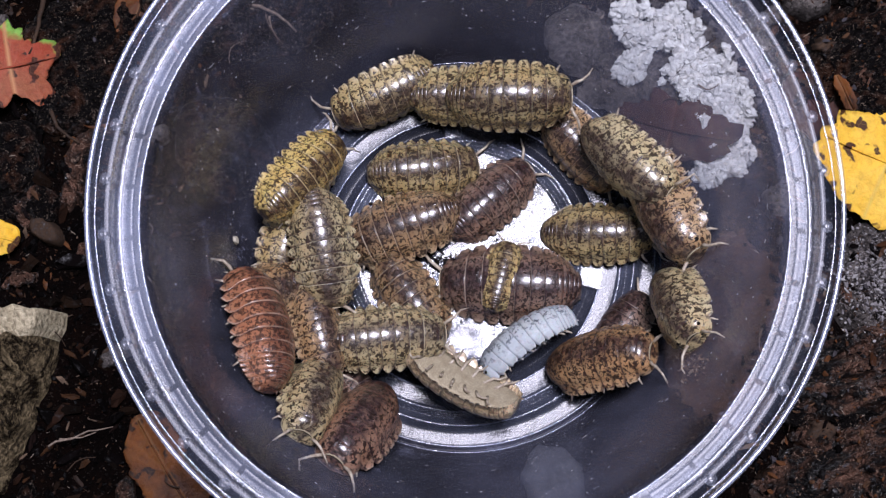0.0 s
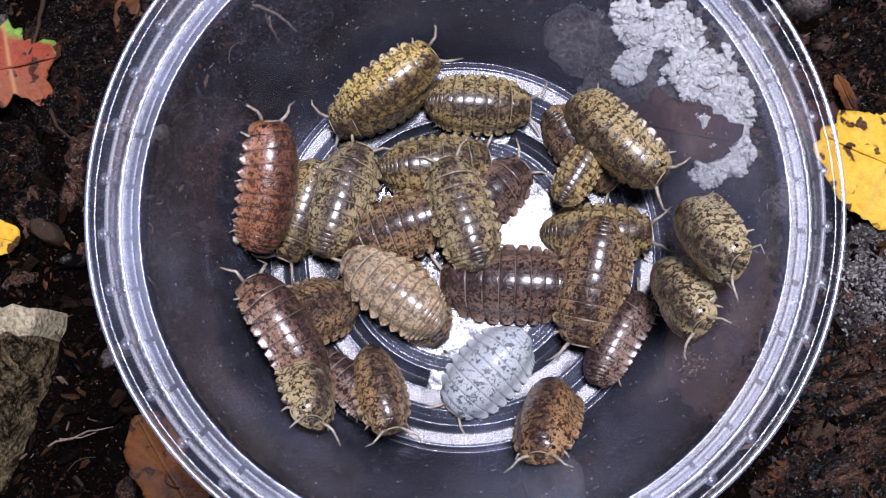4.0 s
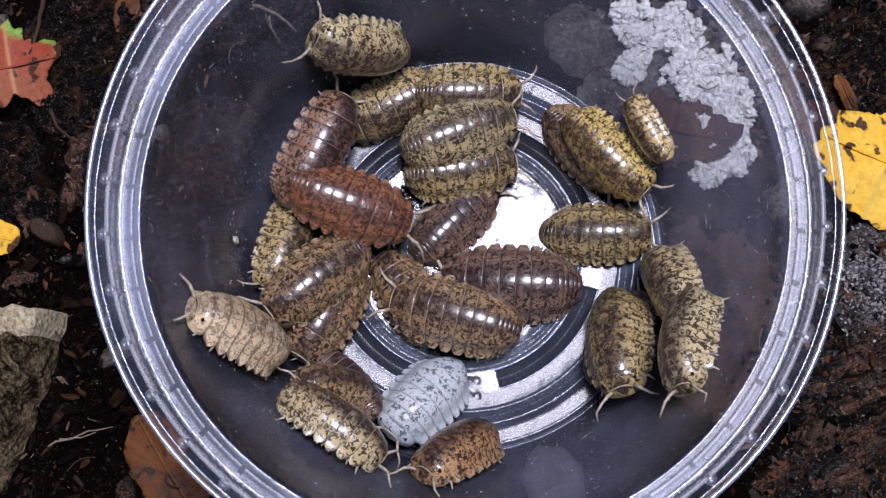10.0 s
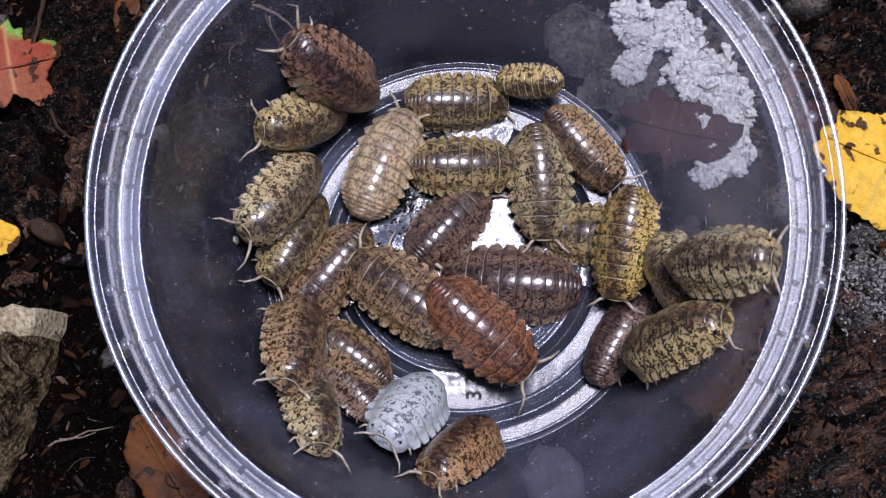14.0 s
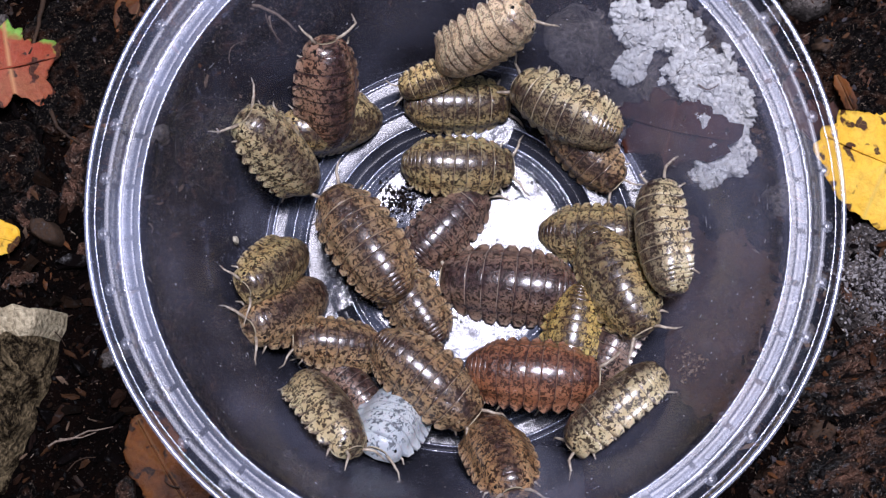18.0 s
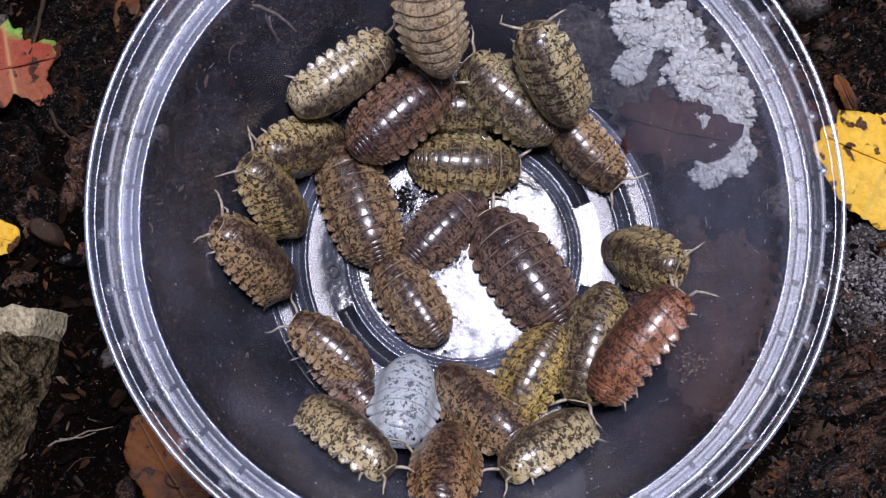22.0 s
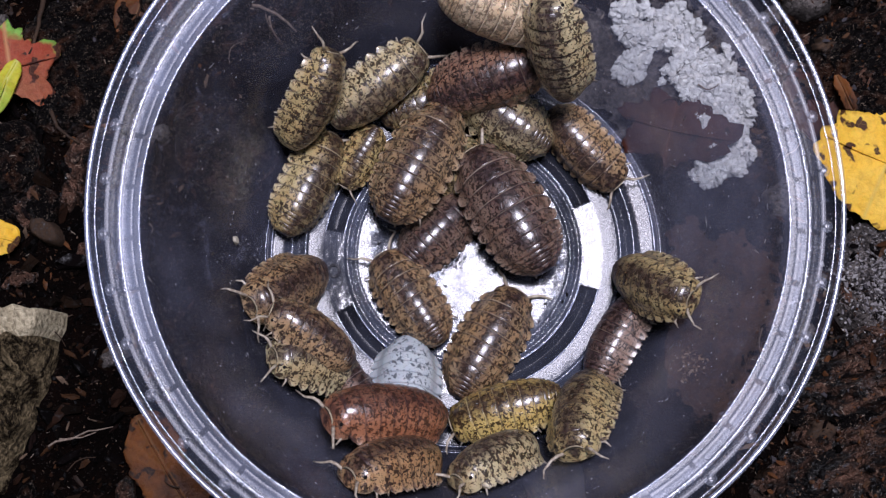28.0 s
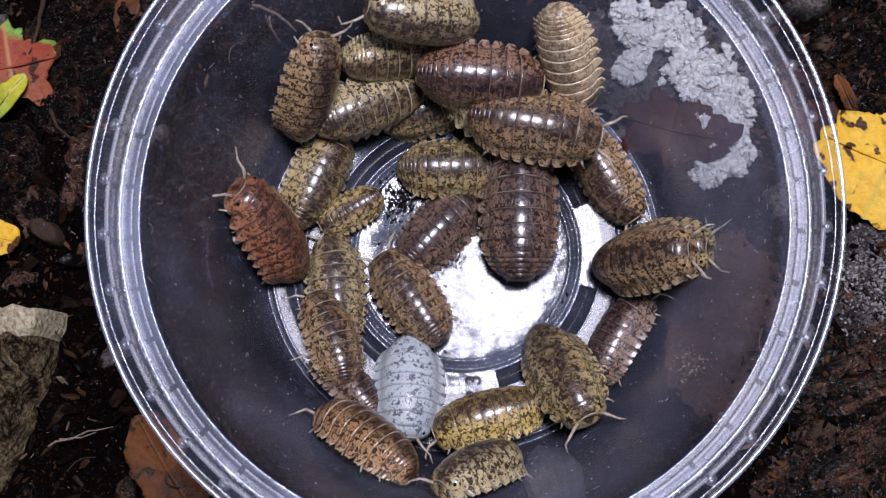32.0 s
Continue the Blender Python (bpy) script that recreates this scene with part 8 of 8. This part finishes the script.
    walk(bug_z, [
        (0, pose(-0.01423, -0.01745, 0.01394, -2.1, 2.2, 5.2)),
        (1, pose(-0.00737, -0.01156, 0.00808, -0.0, 0.1, 15.0)),
        (2, pose(-0.00014, -0.00363, 0.00877, -0.0, 0.0, 50.2)),
        (3, pose(0.00169, 0.00236, 0.00843, -0.0, -0.0, 87.8)),
        (3.5, pose(0.00170, 0.00351, 0.00808, -0.0, -0.0, 99.6)),
        (4, pose(-0.00012, 0.00664, 0.00992, -0.0, -0.0, 107.1)),
        (5, pose(-0.00374, 0.01360, 0.01006, -0.0, -0.1, 121.9)),
        (5.5, pose(-0.00555, 0.01696, 0.01069, -0.2, -0.5, 129.4)),
        (6, pose(-0.00566, 0.01704, 0.01082, -0.2, -0.6, 129.4)),
        (7, pose(-0.00572, 0.03136, 0.01402, -19.4, -45.5, 139.2)),
        (8, pose(-0.00573, 0.03428, 0.01389, -36.0, -50.6, 154.6)),
        (9, pose(-0.01249, 0.03608, 0.01828, -53.3, -45.4, -177.9)),
        (10, pose(-0.01795, 0.03434, 0.01969, -53.8, -46.7, -169.5)),
        (11, pose(-0.02431, 0.03038, 0.02034, -55.3, -34.7, -151.8)),
        (12, pose(-0.02974, 0.02244, 0.01723, -53.9, -20.5, -132.8)),
        (13, pose(-0.03397, 0.01379, 0.01716, -53.2, -16.6, -116.6)),
        (14, pose(-0.03220, 0.00822, 0.01633, -41.8, -32.0, -122.5)),
        (14.5, pose(-0.02929, 0.01015, 0.01471, -25.7, -27.9, -136.9)),
        (15, pose(-0.03016, 0.01030, 0.01466, -28.1, -36.7, -140.6)),
        (16, pose(-0.03223, 0.01113, 0.01208, -30.8, -51.2, -147.5)),
        (16.5, pose(-0.03307, 0.01120, 0.01238, -30.3, -53.1, -151.2)),
        (17, pose(-0.03195, 0.01415, 0.01324, -23.0, -53.1, -167.0)),
        (18, pose(-0.03280, 0.01579, 0.01680, 13.2, -53.1, 137.4)),
        (19, pose(-0.03459, 0.01710, 0.02145, 4.6, -53.1, 149.0)),
        (20, pose(-0.03393, 0.01938, 0.02285, 26.7, -53.1, 118.0)),
        (21, pose(-0.03535, 0.01851, 0.02498, 19.0, -53.1, 130.3)),
        (21.5, pose(-0.02825, 0.02674, 0.02177, 54.9, -40.7, 61.3)),
        (22, pose(-0.02156, 0.03039, 0.01595, 54.0, -0.3, 36.0)),
        (23, pose(-0.01945, 0.03042, 0.01288, 51.4, 31.3, 20.9)),
        (24, pose(-0.01976, 0.03030, 0.01367, 51.3, 33.0, 20.6)),
        (25, pose(-0.02002, 0.02998, 0.01510, 50.7, 34.4, 20.2)),
        (25.5, pose(-0.02022, 0.02991, 0.01534, 50.3, 36.8, 19.2)),
        (26, pose(-0.01938, 0.02964, 0.01440, 49.5, 28.3, 21.7)),
        (27, pose(-0.01770, 0.02913, 0.01236, 46.6, 9.1, 27.3)),
        (27.5, pose(-0.01689, 0.02904, 0.01072, 45.2, -0.3, 30.7)),
        (28, pose(-0.01581, 0.02986, 0.01093, 45.3, -13.7, 35.3)),
        (29, pose(-0.01432, 0.02888, 0.01239, 39.6, -15.9, 36.8)),
        (30, pose(-0.01691, 0.02865, 0.01049, 43.5, -6.0, 34.3)),
        (31, pose(-0.01809, 0.02631, 0.01173, 38.1, 14.2, 24.6)),
        (32, pose(-0.01705, 0.02642, 0.01133, 35.3, 11.5, 23.8)),
    ])
    walk(bug_aa, [
        (0, pose(-0.01763, -0.03224, 0.01792, 1.4, -53.1, -119.5)),
        (1, pose(-0.02132, -0.02973, 0.01978, 38.0, -53.1, -174.6)),
        (2, pose(-0.02314, -0.02769, 0.01880, 47.8, -52.9, 167.4)),
        (3, pose(-0.02893, -0.02347, 0.02159, 54.6, -28.6, 139.9)),
        (3.5, pose(-0.02994, -0.01935, 0.01793, 52.3, -16.0, 130.0)),
        (4, pose(-0.03099, -0.01621, 0.01673, 50.9, -6.7, 121.6)),
        (5, pose(-0.03312, -0.00982, 0.01425, 49.7, 6.2, 105.3)),
        (5.5, pose(-0.03416, -0.00659, 0.01336, 50.2, 11.7, 97.6)),
        (6, pose(-0.03452, -0.00261, 0.01289, 49.7, 4.4, 93.7)),
        (7, pose(-0.03418, 0.00385, 0.01250, 48.3, -15.0, 91.2)),
        (8, pose(-0.03151, 0.00745, 0.01326, 42.2, 7.2, 72.6)),
        (9, pose(-0.02994, 0.01024, 0.01178, 38.0, 5.5, 67.3)),
        (10, pose(-0.02658, 0.01761, 0.01142, 39.1, -7.6, 61.7)),
        (11, pose(-0.02544, 0.01722, 0.01211, 31.6, -4.5, 60.3)),
        (12, pose(-0.01517, 0.02295, 0.00979, 8.6, -19.4, 87.2)),
        (13, pose(-0.01951, 0.02562, 0.01425, -0.3, -53.1, 128.0)),
        (14, pose(-0.02312, 0.02983, 0.01964, -21.8, -53.1, 156.9)),
        (14.5, pose(-0.02726, 0.03009, 0.02477, -30.9, -53.1, 171.3)),
        (15, pose(-0.02844, 0.02914, 0.02547, -29.3, -53.1, 171.3)),
        (16, pose(-0.03075, 0.02722, 0.02699, -25.8, -53.1, 171.1)),
        (16.5, pose(-0.03190, 0.02625, 0.02780, -24.1, -53.1, 171.0)),
        (17, pose(-0.02678, 0.02746, 0.02114, 41.2, -53.1, 81.8)),
        (18, pose(-0.02436, 0.02647, 0.01594, 34.9, -53.1, 84.6)),
        (19, pose(-0.01848, 0.02678, 0.01399, 26.3, -46.0, 76.4)),
        (20, pose(-0.01660, 0.02781, 0.01346, 31.2, -38.3, 61.7)),
        (21, pose(-0.01519, 0.02754, 0.01206, 26.6, -32.4, 59.9)),
        (22, pose(-0.01156, 0.02485, 0.01378, 11.5, -4.7, 39.8)),
        (23, pose(-0.00414, 0.02659, 0.01258, 10.0, -6.1, 31.2)),
        (24, pose(-0.00200, 0.02576, 0.01356, 7.2, -5.0, 31.5)),
        (25, pose(-0.00115, 0.02569, 0.01380, 5.8, -11.6, 59.1)),
        (25.5, pose(-0.00019, 0.02672, 0.01403, 7.5, -14.9, 53.3)),
        (26, pose(0.00116, 0.02753, 0.01423, 9.7, -17.2, 45.0)),
        (27, pose(0.00386, 0.02910, 0.01486, 16.6, -21.9, 27.8)),
        (27.5, pose(0.00521, 0.02983, 0.01535, 21.9, -23.6, 19.1)),
        (28, pose(0.00436, 0.03032, 0.01553, 25.7, -21.0, 14.4)),
        (29, pose(0.00553, 0.02979, 0.01910, 26.9, -10.8, 1.7)),
        (30, pose(0.00218, 0.02842, 0.01941, 16.5, -1.7, -0.7)),
        (31, pose(0.00324, 0.02972, 0.01866, 25.5, -3.8, -1.3)),
        (32, pose(0.00325, 0.02982, 0.01832, 26.5, -0.6, -5.5)),
    ])
    walk(lime_leaf, [(0.0, pose(-0.1100, 0.0300, 0.004, 0, 0, -70)), (25.5, pose(-0.1100, 0.0300, 0.004, 0, 0, -70)), (27.0, pose(-0.0955, 0.0350, 0.004, 0, 0, -50)),
        (27.5, pose(-0.0905, 0.0352, 0.004, 4, 0, -20)), (28.0, pose(-0.0902, 0.0330, 0.004, 4, 0, -22)), (29.0, pose(-0.0898, 0.0310, 0.004, 4, 0, -38)), (32.0, pose(-0.0898, 0.0308, 0.004, 4, 0, -38))])
    # feelers sweep, and the legs of those that walk swing to and fro
    for bug in [o for o in scene.objects if o.name.split(".")[0] == "woodlouse"]:
        rng = random.Random(len(bug.children_recursive) + int(bug.children[0].color[3] * 1000))
        still = bug in (bug_p, bug_d, bug_v, bug_yy)
        for limb in bug.children_recursive:
            kind = limb.name.split(".")[0]
            if kind not in ("feeler", "leg") or still:
                continue
            root = sum((limb.data.vertices[i].co for i in range(6)), Vector()) / 6
            phase, rows, t = rng.uniform(0, 6.3), [], 0.0
            while t < 32.01:
                swing = (11 if kind == "leg" else 14) * math.sin(phase + t * (5.1 if kind == "leg" else 2.3)) + rng.uniform(-3, 3)
                rows.append((t, Matrix.Translation(root) @ pose(0, 0, 0, 0, 0, swing) @ Matrix.Translation(-root)))
                t += 0.5 if kind == "leg" else 1.0
            walk(limb, rows)


motions()
